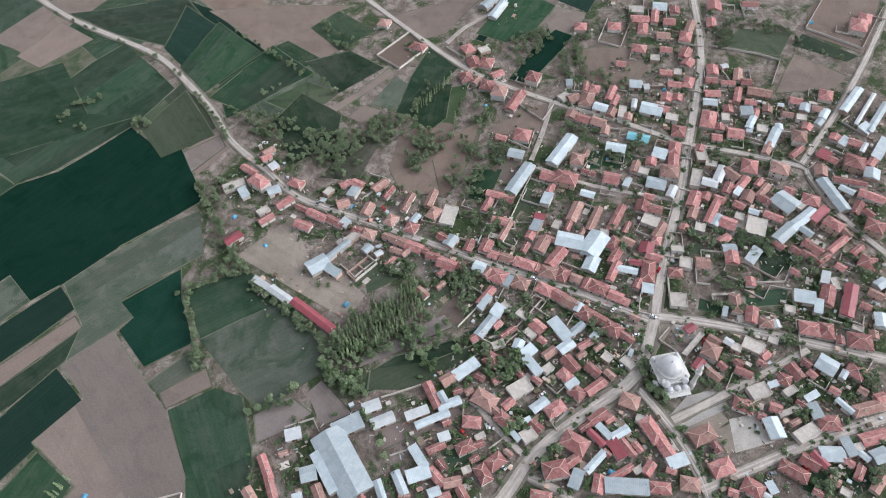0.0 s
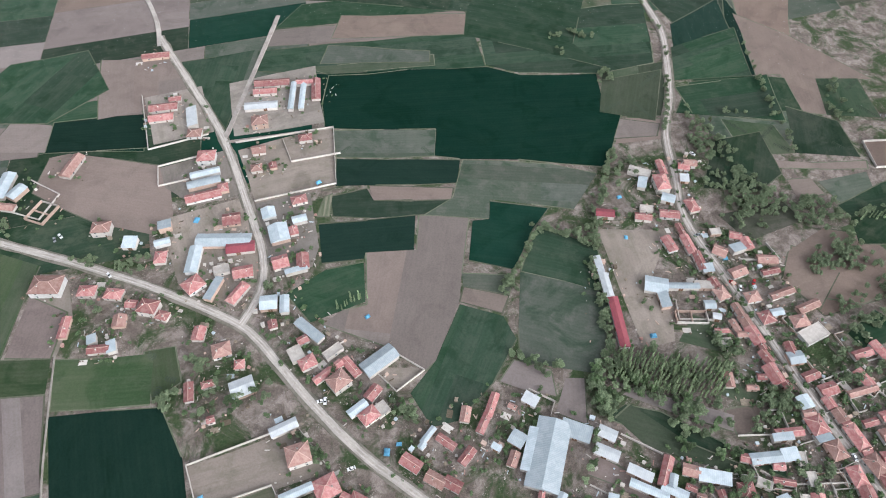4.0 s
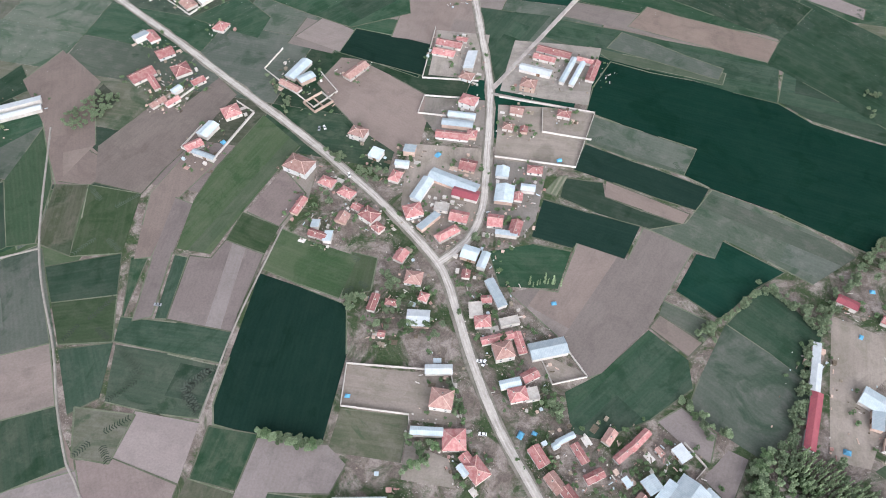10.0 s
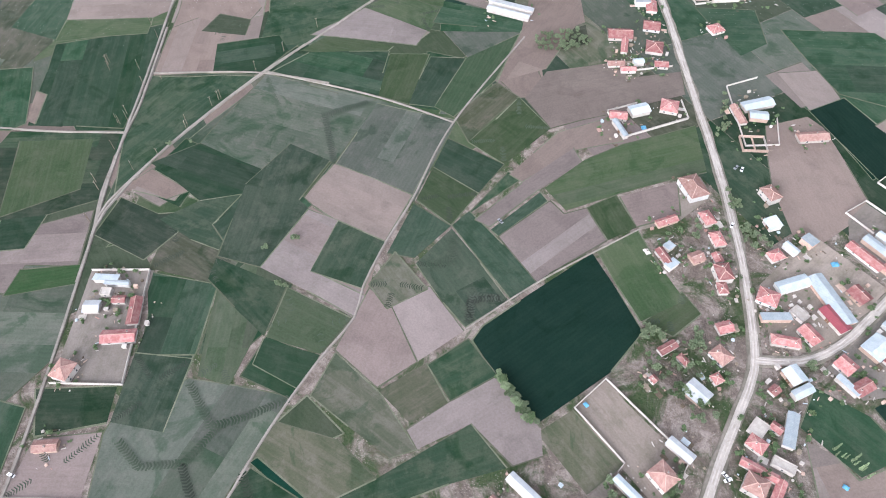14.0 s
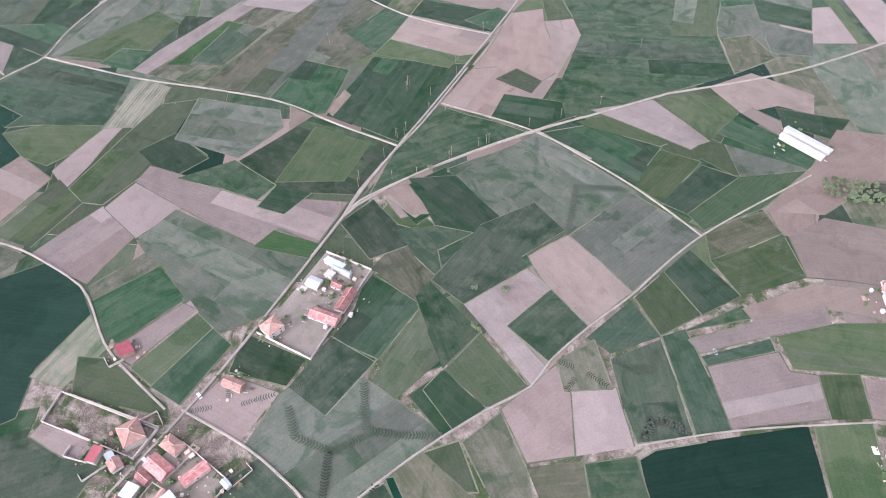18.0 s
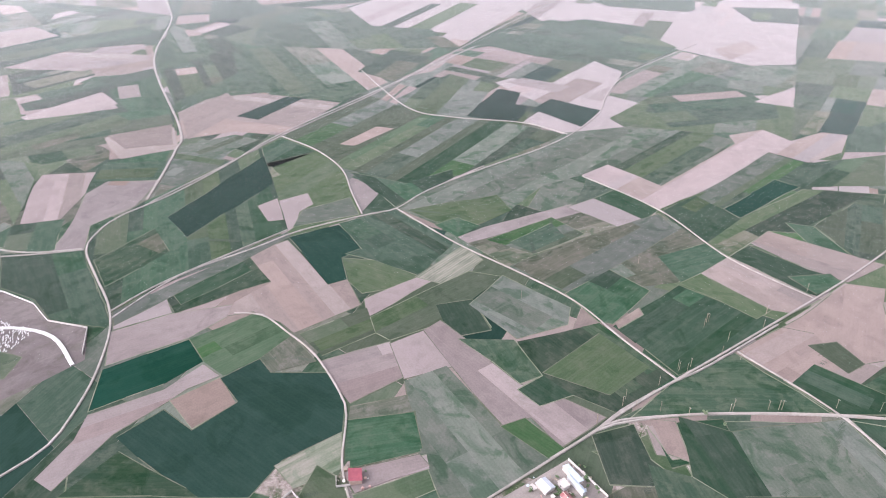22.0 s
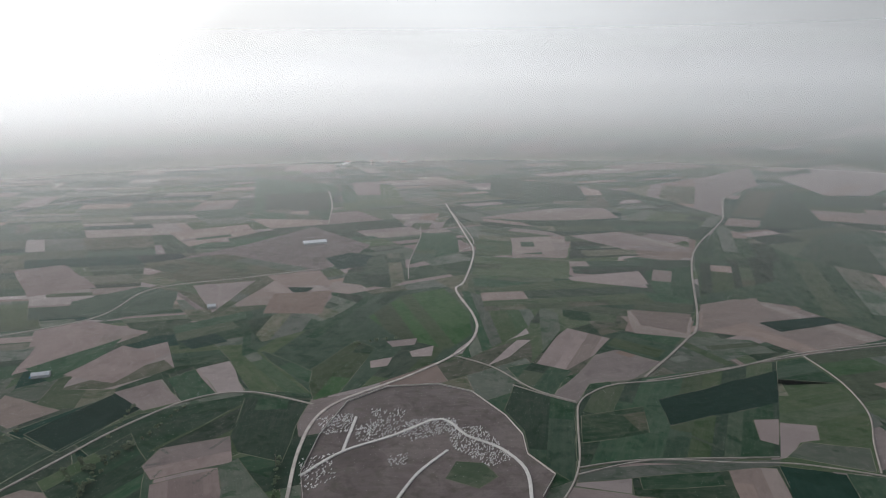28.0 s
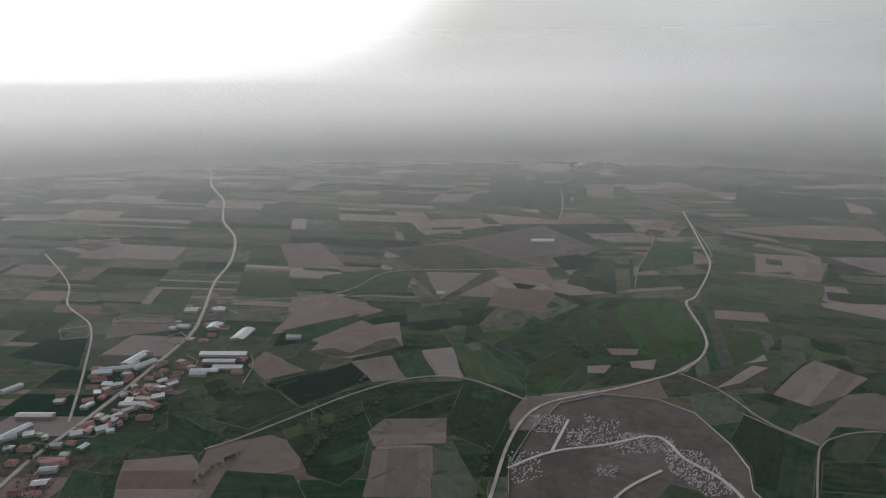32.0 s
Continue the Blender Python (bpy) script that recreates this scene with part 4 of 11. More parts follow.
house('maroon', -265.1, -99.7, 106, 7.0, 6.5)
house('steel', -258.3, -98.7, 3, 9.7, 6.5)
house('gable', -251.1, -98.6, 3, 7.8, 5.7)
house('gable', -251.3, -120.2, 104, 10.6, 6.4)
house('gable', -246.2, -113.5, 4, 17.3, 4.3)
house('ruin', -238.2, -122.9, 9, 17.4, 5.0)
house('ruin', -251.9, -112.6, 30, 6.4, 4.9)
house('flat', -239.5, -150.3, 15, 15.5, 8.8)
house('steel', -257.9, -76.1, 104, 16.2, 11.5)
house('steel', -262.9, -62.1, 176, 18.8, 13.1)
house('gable', -319.3, -74.2, 105, 10.8, 10.3)
house('steel', -319.9, -63.9, 1, 7.9, 4.4)
house('gable', -337.0, -64.8, 8, 10.6, 5.8)
house('gable', -346.5, -57.5, 15, 7.6, 7.2)
house('steel', -346.6, -82.6, 105, 13.4, 8.9)
house('steel', -329.1, -47.6, 102, 12.6, 10.3)
house('teal', -363.9, -73.3, 101, 15.0, 8.0)
house('gable', -360.4, -95.8, 14, 9.3, 6.1)
house('steel', -355.9, -55.1, 97, 9.5, 8.8)
house('gable', -306.4, -48.1, 9, 9.7, 8.2)
house('gable', -308.0, -40.5, 103, 9.5, 6.8)
house('flat', -297.4, -39.5, 92, 10.1, 8.4)
house('gable', -292.8, -32.0, 178, 13.6, 6.1)
house('hip', -269.7, -51.9, 172, 11.0, 8.3)
house('gable', -275.0, -45.3, 86, 8.0, 6.2)
house('maroon', -275.6, -33.8, 10, 8.9, 8.5)
house('gable', -271.7, -27.8, 93, 9.6, 6.1)
house('hip', -284.4, -30.7, 10, 7.2, 5.9)
house('gable', -247.4, -89.1, 2, 12.7, 7.7)
house('gable', -253.9, -86.6, 94, 9.0, 4.4)
house('gable', -240.4, -97.0, 3, 8.4, 4.2)
house('gable', -229.3, -118.0, 5, 10.0, 7.1)
house('steel', -221.8, -138.2, 177, 8.8, 7.6)
house('gable', -224.6, -127.1, 10, 9.3, 5.7)
house('gable', -222.2, -143.7, 84, 9.0, 5.7)
house('hip', -383.4, -51.5, 14, 11.7, 9.7)
house('gable', -400.6, -17.3, 107, 11.0, 10.6)
house('steel', -409.8, -10.3, 10, 9.6, 4.4)
house('steel', -409.1, 5.9, 179, 21.0, 6.5)
house('hip', -415.8, 21.1, 14, 11.7, 9.2)
house('gable', -396.3, 5.5, 179, 12.5, 5.7)
house('gable', -403.1, 23.0, 162, 13.4, 4.6)
house('hip', -366.0, -48.2, 13, 13.5, 8.0)
house('gable', -353.8, -44.6, 16, 11.9, 7.2)
house('hip', -341.4, -43.3, 105, 12.1, 11.6)
house('white', -327.0, -36.3, 2, 11.0, 5.6)
house('white', -357.1, -14.7, 1, 15.8, 6.3)
house('white', -346.0, -17.9, 98, 10.3, 7.3)
house('flat', -368.6, -30.4, 29, 9.7, 6.7)
house('flat', -363.9, -22.5, 105, 7.1, 5.4)
house('flat', -346.6, -27.0, 12, 15.7, 6.3)
house('hip', -373.6, -0.1, 11, 13.1, 10.4)
house('gable', -361.1, -8.6, 68, 11.2, 7.9)
house('gable', -356.2, 0.2, 170, 15.0, 5.7)
house('steel', -347.5, -0.2, 173, 8.0, 4.2)
house('gable', -346.8, 6.4, 180, 10.2, 8.0)
house('gable', -347.9, -6.4, 180, 10.3, 6.1)
house('hip', -378.8, 17.5, 97, 11.6, 10.9)
house('gable', -356.4, 13.4, 169, 14.8, 4.9)
house('gable', -349.6, 16.2, 75, 8.8, 6.9)
house('steel', -353.0, 27.9, 67, 14.4, 14.4)
house('gable', -364.4, 27.5, 89, 6.6, 6.3)
house('hip', -362.8, 41.3, 97, 11.0, 10.3)
house('steel', -344.2, 40.6, 158, 23.4, 6.9)
house('steel', -328.1, 34.2, 161, 18.7, 8.0)
house('steel', -335.2, 44.7, 68, 8.4, 5.5)
house('maroon', -353.0, 48.6, 163, 16.0, 5.3)
house('gable', -338.1, 24.5, 90, 11.6, 5.9)
house('steel', -335.4, 13.2, 98, 6.5, 4.9)
house('gable', -327.9, -21.9, 5, 13.9, 8.2)
house('gable', -317.5, -19.1, 5, 11.6, 6.0)
house('gable', -323.4, -8.9, 0, 21.3, 5.3)
house('steel', -318.0, -4.4, 177, 10.4, 4.6)
house('gable', -319.1, 2.3, 91, 9.7, 9.6)
house('flat', -324.9, 17.8, 8, 14.3, 11.5)
house('hip', -347.5, 57.4, 74, 11.3, 8.7)
house('gable', -325.2, 51.0, 68, 12.5, 7.2)
house('gable', -334.8, 63.4, 159, 17.6, 4.5)
house('flat', -329.4, 53.9, 75, 6.1, 3.7)
house('steel', -374.4, 52.1, 43, 28.2, 8.6)
house('steel', -382.1, 58.6, 80, 9.7, 5.3)
house('maroon', -407.9, 39.3, 79, 8.3, 7.9)
house('gable', -406.3, 45.0, 79, 7.5, 6.7)
house('gable', -392.1, 41.0, 14, 9.8, 8.1)
house('hip', -408.8, 57.8, 96, 12.6, 12.4)
house('steel', -427.6, 47.7, 168, 10.2, 5.1)
house('gable', -430.1, 54.4, 86, 8.2, 7.1)
house('white', -427.2, 60.3, 173, 10.4, 3.4)
house('steel', -405.4, 69.5, 6, 10.0, 9.8)
house('steel', -431.5, 70.1, 173, 23.3, 6.8)
house('gable', -416.1, 67.6, 167, 9.8, 5.5)
house('steel', -448.2, 58.2, 158, 9.4, 8.8)
house('gable', -391.6, 58.4, 104, 19.9, 5.3)
house('gable', -384.8, 73.2, 88, 15.7, 7.4)
house('gable', -370.7, 67.6, 172, 12.2, 5.7)
house('hip', -357.9, 79.1, 89, 10.8, 10.9)
house('gable', -305.7, 3.9, 153, 8.9, 5.1)
house('steel', -300.0, 8.7, 120, 8.6, 6.0)
house('flat', -284.3, -17.7, 113, 7.2, 4.4)
house('gable', -205.7, -131.8, 96, 11.8, 8.1)
house('gable', -209.5, -124.3, 101, 5.5, 4.9)
house('steel', -213.2, -113.7, 95, 7.5, 7.3)
house('gable', -212.4, -107.6, 175, 6.9, 4.3)
house('hip', -213.0, -100.8, 95, 11.4, 9.6)
house('steel', -212.7, -94.0, 3, 8.6, 4.0)
house('hip', -215.6, -87.4, 95, 9.9, 8.7)
house('gable', -225.8, -111.1, 97, 6.9, 5.9)
house('gable', -227.3, -103.5, 97, 7.5, 6.7)
house('hip', -229.0, -91.2, 97, 14.1, 7.5)
house('gable', -243.0, -77.7, 173, 16.2, 7.7)
house('hip', -230.3, -76.4, 101, 11.1, 9.0)
house('hip', -232.8, -68.9, 1, 9.7, 7.3)
house('steel', -256.1, -63.5, 107, 7.9, 6.1)
house('steel', -248.7, -57.7, 4, 11.7, 8.6)
house('gable', -234.0, -53.8, 180, 8.8, 5.8)
house('gable', -250.3, -44.2, 3, 15.8, 5.2)
house('hip', -234.7, -47.1, 92, 11.4, 8.8)
house('gable', -234.1, -36.5, 92, 8.7, 7.1)
house('steel', -254.8, -38.0, 104, 12.8, 5.0)
house('hip', -259.8, -26.8, 17, 15.9, 8.3)
house('steel', -247.9, -22.6, 107, 6.9, 6.5)
house('maroon', -261.9, -35.6, 107, 7.1, 4.3)
house('gable', -261.3, -47.7, 179, 12.8, 6.0)
house('gable', -248.6, -28.6, 2, 7.3, 5.0)
house('hip', -218.2, -73.4, 89, 10.4, 7.8)
house('gable', -218.4, -64.3, 83, 8.5, 7.7)
house('gable', -217.4, -56.9, 89, 9.5, 7.7)
house('steel', -216.2, -51.4, 180, 6.8, 4.4)
house('hip', -214.8, -46.4, 83, 10.0, 9.0)
house('gable', -214.9, -38.0, 83, 8.0, 7.5)
house('hip', -212.9, -29.8, 83, 10.9, 8.8)
house('gable', -212.2, -21.0, 77, 9.0, 4.3)
house('gable', -197.5, -100.5, 174, 14.7, 4.8)
house('steel', -192.8, -98.7, 174, 10.9, 4.1)
house('steel', -179.7, -90.7, 174, 16.0, 5.9)
house('steel', -191.8, -89.8, 178, 8.7, 6.6)
house('gable', -184.1, -86.0, 164, 6.1, 4.7)
house('gable', -172.0, -91.8, 154, 9.7, 4.8)
house('flat', -197.0, -86.8, 74, 6.8, 3.6)
house('gable', -182.7, -78.2, 158, 10.7, 3.3)
house('flat', -196.4, -76.5, 79, 7.2, 4.3)
house('gable', -194.1, -65.9, 74, 8.4, 7.0)
house('steel', -198.5, -54.6, 62, 15.1, 6.8)
house('steel', -189.8, -46.9, 157, 10.0, 6.3)
house('gable', -182.3, -53.0, 157, 8.6, 5.1)
house('steel', -203.3, -46.4, 162, 10.5, 4.5)
house('steel', -205.1, -36.1, 166, 8.5, 3.7)
house('gable', -197.1, -38.6, 152, 10.0, 3.9)
house('flat', -187.7, -67.6, 74, 6.4, 4.2)
house('steel', -178.2, -69.7, 7, 6.3, 6.1)
house('steel', -177.3, -63.0, 162, 8.6, 6.3)
house('steel', -170.5, -57.6, 64, 13.1, 5.2)
house('flat', -173.0, -79.3, 143, 6.9, 4.1)
house('hip', -163.0, -77.4, 81, 9.3, 8.0)
house('steel', -151.1, -86.9, 158, 15.6, 6.4)
house('gable', -181.7, -40.5, 63, 10.4, 7.2)
house('hip', -174.1, -40.3, 74, 7.7, 6.6)
house('gable', -184.6, -28.9, 73, 8.8, 5.4)
house('flat', -197.6, -14.6, 72, 7.6, 4.8)
house('steel', -203.7, -15.4, 5, 5.0, 2.3)
house('flat', -276.7, -9.9, 17, 7.7, 7.0)
house('hip', -267.0, -12.7, 114, 8.3, 6.6)
house('gable', -281.6, -1.4, 113, 8.3, 8.5)
house('gable', -294.1, 12.1, 23, 9.5, 8.3)
house('steel', -301.6, 22.6, 171, 13.2, 6.3)
house('gable', -282.1, 26.4, 24, 6.5, 5.6)
house('flat', -249.6, -4.9, 114, 9.3, 9.4)
house('hip', -262.9, 23.4, 25, 12.7, 6.3)
house('steel', -254.4, 19.9, 9, 7.1, 2.9)
house('gable', -260.0, 33.3, 12, 10.9, 7.1)
house('hip', -258.5, 41.7, 108, 7.6, 6.1)
house('white', -260.9, 46.6, 30, 5.1, 3.7)
house('gable', -317.9, 51.0, 76, 9.1, 5.4)
house('white', -305.6, 62.3, 5, 9.5, 4.7)
house('gable', -294.3, 66.3, 5, 14.2, 8.1)
house('steel', -285.8, 55.4, 107, 11.8, 8.1)
house('steel', -283.5, 63.5, 9, 10.4, 4.6)
house('maroon', -296.3, 77.4, 4, 24.1, 7.4)
house('hip', -329.3, 80.8, 1, 11.0, 9.9)
house('steel', -317.3, 90.5, 150, 7.9, 6.2)
house('gable', -308.5, 89.4, 84, 8.3, 6.1)
house('hip', -272.2, 87.9, 108, 12.8, 10.4)
house('hip', -266.6, 62.9, 108, 11.4, 9.1)
house('hip', -269.6, 70.8, 18, 10.6, 8.5)
house('steel', -291.5, 95.0, 17, 9.4, 7.3)
house('flat', -279.5, 85.0, 93, 5.4, 3.2)
house('maroon', -234.1, 6.8, 151, 7.0, 5.0)
house('flat', -225.8, 11.5, 167, 18.2, 2.6)
house('hip', -225.3, 20.9, 89, 9.5, 9.5)
house('gable', -233.8, 20.4, 82, 7.4, 5.2)
house('white', -236.2, 27.3, 82, 5.0, 4.5)
house('flat', -235.4, 32.1, 88, 5.0, 4.5)
house('flat', -240.9, 39.6, 88, 11.0, 7.5)
house('gable', -238.7, 46.1, 158, 5.9, 5.5)
house('maroon', -215.4, 18.0, 167, 7.8, 5.0)
house('gable', -222.9, 39.6, 89, 9.1, 5.0)
house('steel', -248.2, 75.7, 80, 10.3, 10.5)
house('hip', -252.3, 89.4, 80, 9.1, 9.0)
house('gable', -236.7, 62.6, 54, 9.4, 6.9)
house('steel', -246.8, 84.4, 170, 5.9, 3.5)
house('gable', -141.5, -92.3, 153, 8.5, 6.4)
house('steel', -129.6, -84.6, 142, 12.9, 5.0)
house('hip', -140.7, -69.9, 88, 12.9, 9.4)
house('gable', -138.2, -62.0, 77, 8.7, 4.3)
house('flat', -155.5, -57.3, 152, 12.3, 8.0)
house('hip', -135.8, -55.8, 77, 10.3, 7.2)
house('gable', -144.9, -58.4, 161, 7.3, 4.7)
house('hip', -154.2, -36.4, 151, 10.9, 7.0)
house('steel', -152.1, -44.3, 156, 10.4, 5.3)
house('hip', -126.6, -69.6, 115, 9.7, 6.7)
house('steel', -131.1, -47.3, 67, 6.2, 2.9)
house('flat', -134.9, -42.0, 151, 7.6, 6.2)
house('gable', -141.0, -41.0, 77, 7.3, 5.4)
house('steel', -141.1, -46.1, 151, 5.3, 2.9)
house('hip', -113.4, -65.9, 146, 9.5, 6.3)
house('gable', -117.8, -61.4, 141, 6.8, 4.0)
house('hip', -114.8, -49.6, 155, 9.5, 7.1)
house('hip', -106.4, -51.9, 59, 9.7, 6.6)
house('gable', -95.3, -62.6, 131, 9.2, 5.4)
house('gable', -93.1, -55.8, 60, 6.9, 4.8)
house('gable', -87.5, -62.7, 140, 6.9, 3.7)
house('hip', -168.4, -30.7, 75, 8.6, 7.1)
house('steel', -171.2, -34.8, 156, 7.6, 4.2)
house('gable', -176.2, -23.7, 156, 12.8, 5.3)
house('hip', -177.3, -5.6, 97, 9.9, 8.5)
house('gable', -161.6, -15.9, 155, 11.1, 5.6)
house('gable', -153.7, -19.2, 155, 7.9, 3.3)
house('steel', -155.5, -10.3, 69, 9.7, 3.7)
house('maroon', -150.3, -12.3, 70, 10.7, 3.6)
house('hip', -142.8, -20.4, 88, 13.3, 9.6)
house('hip', -125.1, -22.7, 131, 12.1, 8.7)
house('gable', -132.1, -18.5, 154, 12.6, 4.7)
house('steel', -139.3, -7.8, 165, 14.7, 4.1)
house('steel', -126.5, -12.4, 5, 10.1, 5.7)
house('maroon', -150.5, -1.7, 58, 11.6, 5.9)
house('gable', -153.8, 2.8, 63, 10.5, 4.2)
house('steel', -158.6, -3.2, 150, 10.8, 4.4)
house('hip', -168.0, 9.9, 56, 14.0, 7.9)
house('gable', -129.9, -2.3, 14, 9.4, 5.7)
house('steel', -135.4, 9.6, 117, 21.0, 7.5)
house('hip', -142.9, 23.4, 115, 10.4, 5.9)
house('gable', -140.3, 4.8, 149, 14.4, 3.6)
house('gable', -149.2, 15.5, 174, 7.7, 5.0)
house('hip', -111.3, -23.4, 110, 10.4, 4.3)
house('white', -112.7, -77.5, 141, 6.2, 4.7)
house('gable', -163.0, 18.4, 56, 10.4, 6.6)
house('steel', -159.2, 26.0, 140, 10.4, 6.3)
house('hip', -151.8, 34.9, 110, 9.2, 7.2)
house('hip', -178.4, 32.2, 144, 13.3, 8.5)
house('hip', -167.1, 45.4, 139, 11.6, 8.1)
house('steel', -199.6, 61.3, 39, 11.3, 8.4)
house('hip', -204.3, 45.0, 96, 10.4, 8.0)
house('flat', -215.9, 49.4, 140, 10.8, 7.4)
house('steel', -223.4, 54.6, 140, 5.8, 3.5)
house('hip', -228.9, 58.9, 5, 7.1, 6.8)
house('gable', -213.2, 26.8, 70, 8.2, 5.6)
house('gable', -210.9, 59.2, 96, 6.2, 5.4)
house('flat', -212.6, 65.7, 140, 12.5, 2.7)
house('steel', -226.1, 73.0, 148, 8.7, 3.7)
house('gable', -219.8, 69.5, 82, 5.0, 4.9)
house('steel', -218.6, 76.1, 42, 8.6, 5.7)
house('hip', -215.9, 84.0, 120, 11.0, 8.3)
house('flat', -205.0, 75.7, 148, 12.7, 6.5)
house('hip', -234.2, 99.1, 135, 18.5, 6.6)
house('steel', -229.1, 88.5, 67, 9.8, 3.5)
house('gable', -243.1, 103.4, 135, 6.2, 5.6)
house('gable', -219.4, 104.4, 135, 15.0, 6.8)
house('steel', -200.3, 88.7, 120, 11.8, 7.9)
house('maroon', -194.4, 84.2, 63, 9.3, 4.5)
house('steel', -207.6, 94.4, 42, 10.0, 4.9)
house('gable', -200.3, 96.4, 83, 5.5, 3.9)
house('steel', -206.9, 102.0, 68, 5.9, 3.9)
house('gable', -197.6, 102.0, 175, 8.1, 4.1)
house('steel', -210.9, 108.4, 139, 9.1, 7.4)
house('hip', -182.8, 75.2, 87, 14.0, 6.8)
house('gable', -191.4, 80.7, 84, 9.3, 7.0)
house('hip', -164.9, 60.8, 86, 10.2, 8.3)
house('steel', -169.2, 68.0, 47, 6.2, 4.1)
house('gable', -197.5, 110.8, 167, 12.7, 4.8)
house('white', -164.3, 67.5, 86, 3.7, 3.0)
house('white', -139.1, -218.5, 85, 13.2, 4.2)
house('white', -138.4, -203.8, 84, 16.8, 5.5)
house('maroon', -137.0, -179.2, 82, 33.0, 6.0)
house('steel', -167.0, -198.2, 156, 13.5, 11.0)
house('steel', -167.8, -190.0, 84, 15.4, 5.8)
house('ruin', -178.8, -174.4, 167, 17.6, 8.0)
house('gable', -181.2, -133.5, 76, 8.7, 5.0)
house('gable', -191.0, -126.8, 166, 6.4, 3.0)
house('gable', -201.5, -157.8, 168, 7.4, 4.0)
house('white', -75.5, -143.8, 136, 8.3, 6.2)
house('steel', -76.0, -113.9, 62, 37.0, 17.0)
house('steel', -93.1, -122.6, 148, 15.6, 8.7)
house('steel', -67.7, -118.6, 62, 23.2, 4.7)
house('gable', -55.3, -145.1, 58, 13.7, 4.7)
house('gable', -48.8, -136.1, 54, 11.4, 4.6)
house('gable', -40.9, -142.7, 68, 8.7, 5.4)
house('steel', -63.3, -124.5, 136, 8.0, 8.0)
house('gable', -58.7, -115.2, 57, 8.4, 5.2)
house('steel', -51.9, -122.4, 136, 5.2, 3.3)
house('white', -108.1, -118.4, 142, 9.7, 6.4)
house('white', -104.6, -109.0, 144, 12.4, 6.2)
house('gable', -129.3, -94.6, 55, 15.8, 5.3)
house('white', -116.5, -95.9, 142, 12.6, 4.9)
house('steel', -117.9, -87.6, 144, 18.9, 4.3)
house('steel', -130.6, -89.2, 59, 6.9, 4.1)
house('steel', -97.6, -83.2, 63, 13.1, 4.9)
house('steel', -90.3, -78.6, 139, 11.9, 6.7)
house('steel', -82.3, -84.1, 55, 12.7, 4.8)
house('steel', -74.4, -90.1, 52, 10.9, 4.2)
house('gable', -106.2, -78.2, 146, 10.0, 4.0)
house('gable', -93.8, -70.6, 71, 11.0, 4.9)
house('steel', -86.8, -67.5, 141, 6.4, 4.8)
house('gable', -78.0, -78.7, 121, 5.9, 3.2)
house('gable', -227.9, -287.4, 163, 8.8, 6.5)
house('gable', -222.6, -285.5, 156, 7.7, 6.6)
house('white', -218.2, -274.8, 163, 6.2, 6.3)
house('flat', -191.6, -286.8, 148, 14.4, 6.4)
house('hip', -201.1, -273.1, 85, 13.6, 9.3)
house('gable', -207.4, -287.4, 85, 13.1, 5.2)
house('steel', -200.8, -260.4, 148, 8.7, 7.2)
house('steel', -189.7, -276.8, 62, 10.3, 5.8)
house('gable', -196.5, -247.9, 161, 12.5, 6.8)
house('gable', -179.4, -249.0, 161, 10.7, 5.7)
house('flat', -184.0, -255.2, 161, 7.9, 4.8)
house('maroon', -156.7, -256.2, 163, 11.7, 6.4)
house('hip', -213.2, -251.9, 95, 10.9, 7.3)
house('gable', -229.2, -223.6, 154, 7.6, 6.0)
house('gable', -233.3, -216.5, 89, 9.2, 6.3)
house('steel', -225.4, -214.0, 7, 8.8, 6.7)
house('flat', -218.2, -228.7, 173, 6.4, 4.6)
house('gable', -214.5, -214.2, 140, 8.6, 7.9)
house('gable', -217.9, -197.6, 11, 10.5, 7.1)
house('gable', -239.3, -202.7, 166, 12.1, 6.5)
house('gable', -236.8, -193.9, 1, 11.3, 4.2)
house('hip', -218.0, -179.5, 180, 9.0, 7.2)
house('gable', -236.0, -178.5, 9, 16.1, 4.7)
house('steel', -226.3, -166.8, 179, 7.5, 4.8)
house('hip', -219.2, -165.2, 5, 8.6, 8.2)
house('gable', -246.2, -167.4, 12, 14.8, 5.4)
house('hip', -236.1, -159.1, 179, 10.1, 8.0)
house('gable', -198.2, -232.2, 90, 14.8, 4.2)
house('gable', -186.9, -225.5, 96, 11.7, 6.7)
house('gable', -198.0, -222.9, 90, 14.6, 5.9)
house('gable', -199.5, -209.9, 87, 13.8, 5.7)
house('steel', -201.6, -203.5, 176, 7.0, 5.9)
house('gable', -200.6, -193.2, 96, 6.8, 5.9)
house('hip', -201.5, -185.3, 101, 8.8, 7.7)
house('flat', -194.1, -192.8, 164, 10.9, 5.1)
house('gable', -205.9, -173.1, 95, 8.9, 5.0)
house('gable', -206.3, -165.1, 95, 8.1, 6.7)
house('gable', -207.1, -155.8, 95, 11.6, 7.5)
house('steel', -180.8, -194.7, 168, 21.5, 4.2)
house('steel', -191.7, -179.3, 169, 6.6, 5.7)
house('white', -191.9, -171.1, 157, 4.9, 4.2)
house('gable', -206.9, -142.4, 101, 8.4, 5.8)
house('hip', -391.5, -302.0, 12, 10.5, 9.8)
house('hip', -377.8, -260.6, 96, 12.5, 9.5)
house('hip', 297.4, -389.2, 83, 11.0, 10.3)
house('steel', 349.3, -451.5, 67, 44.5, 10.2)
house('steel', 356.7, -429.8, 67, 28.4, 10.0)
house('white', 324.3, -422.6, 65, 21.6, 6.9)
house('steel', 371.7, -419.0, 67, 14.8, 11.3)
house('steel', 324.2, -449.1, 65, 39.6, 7.2)
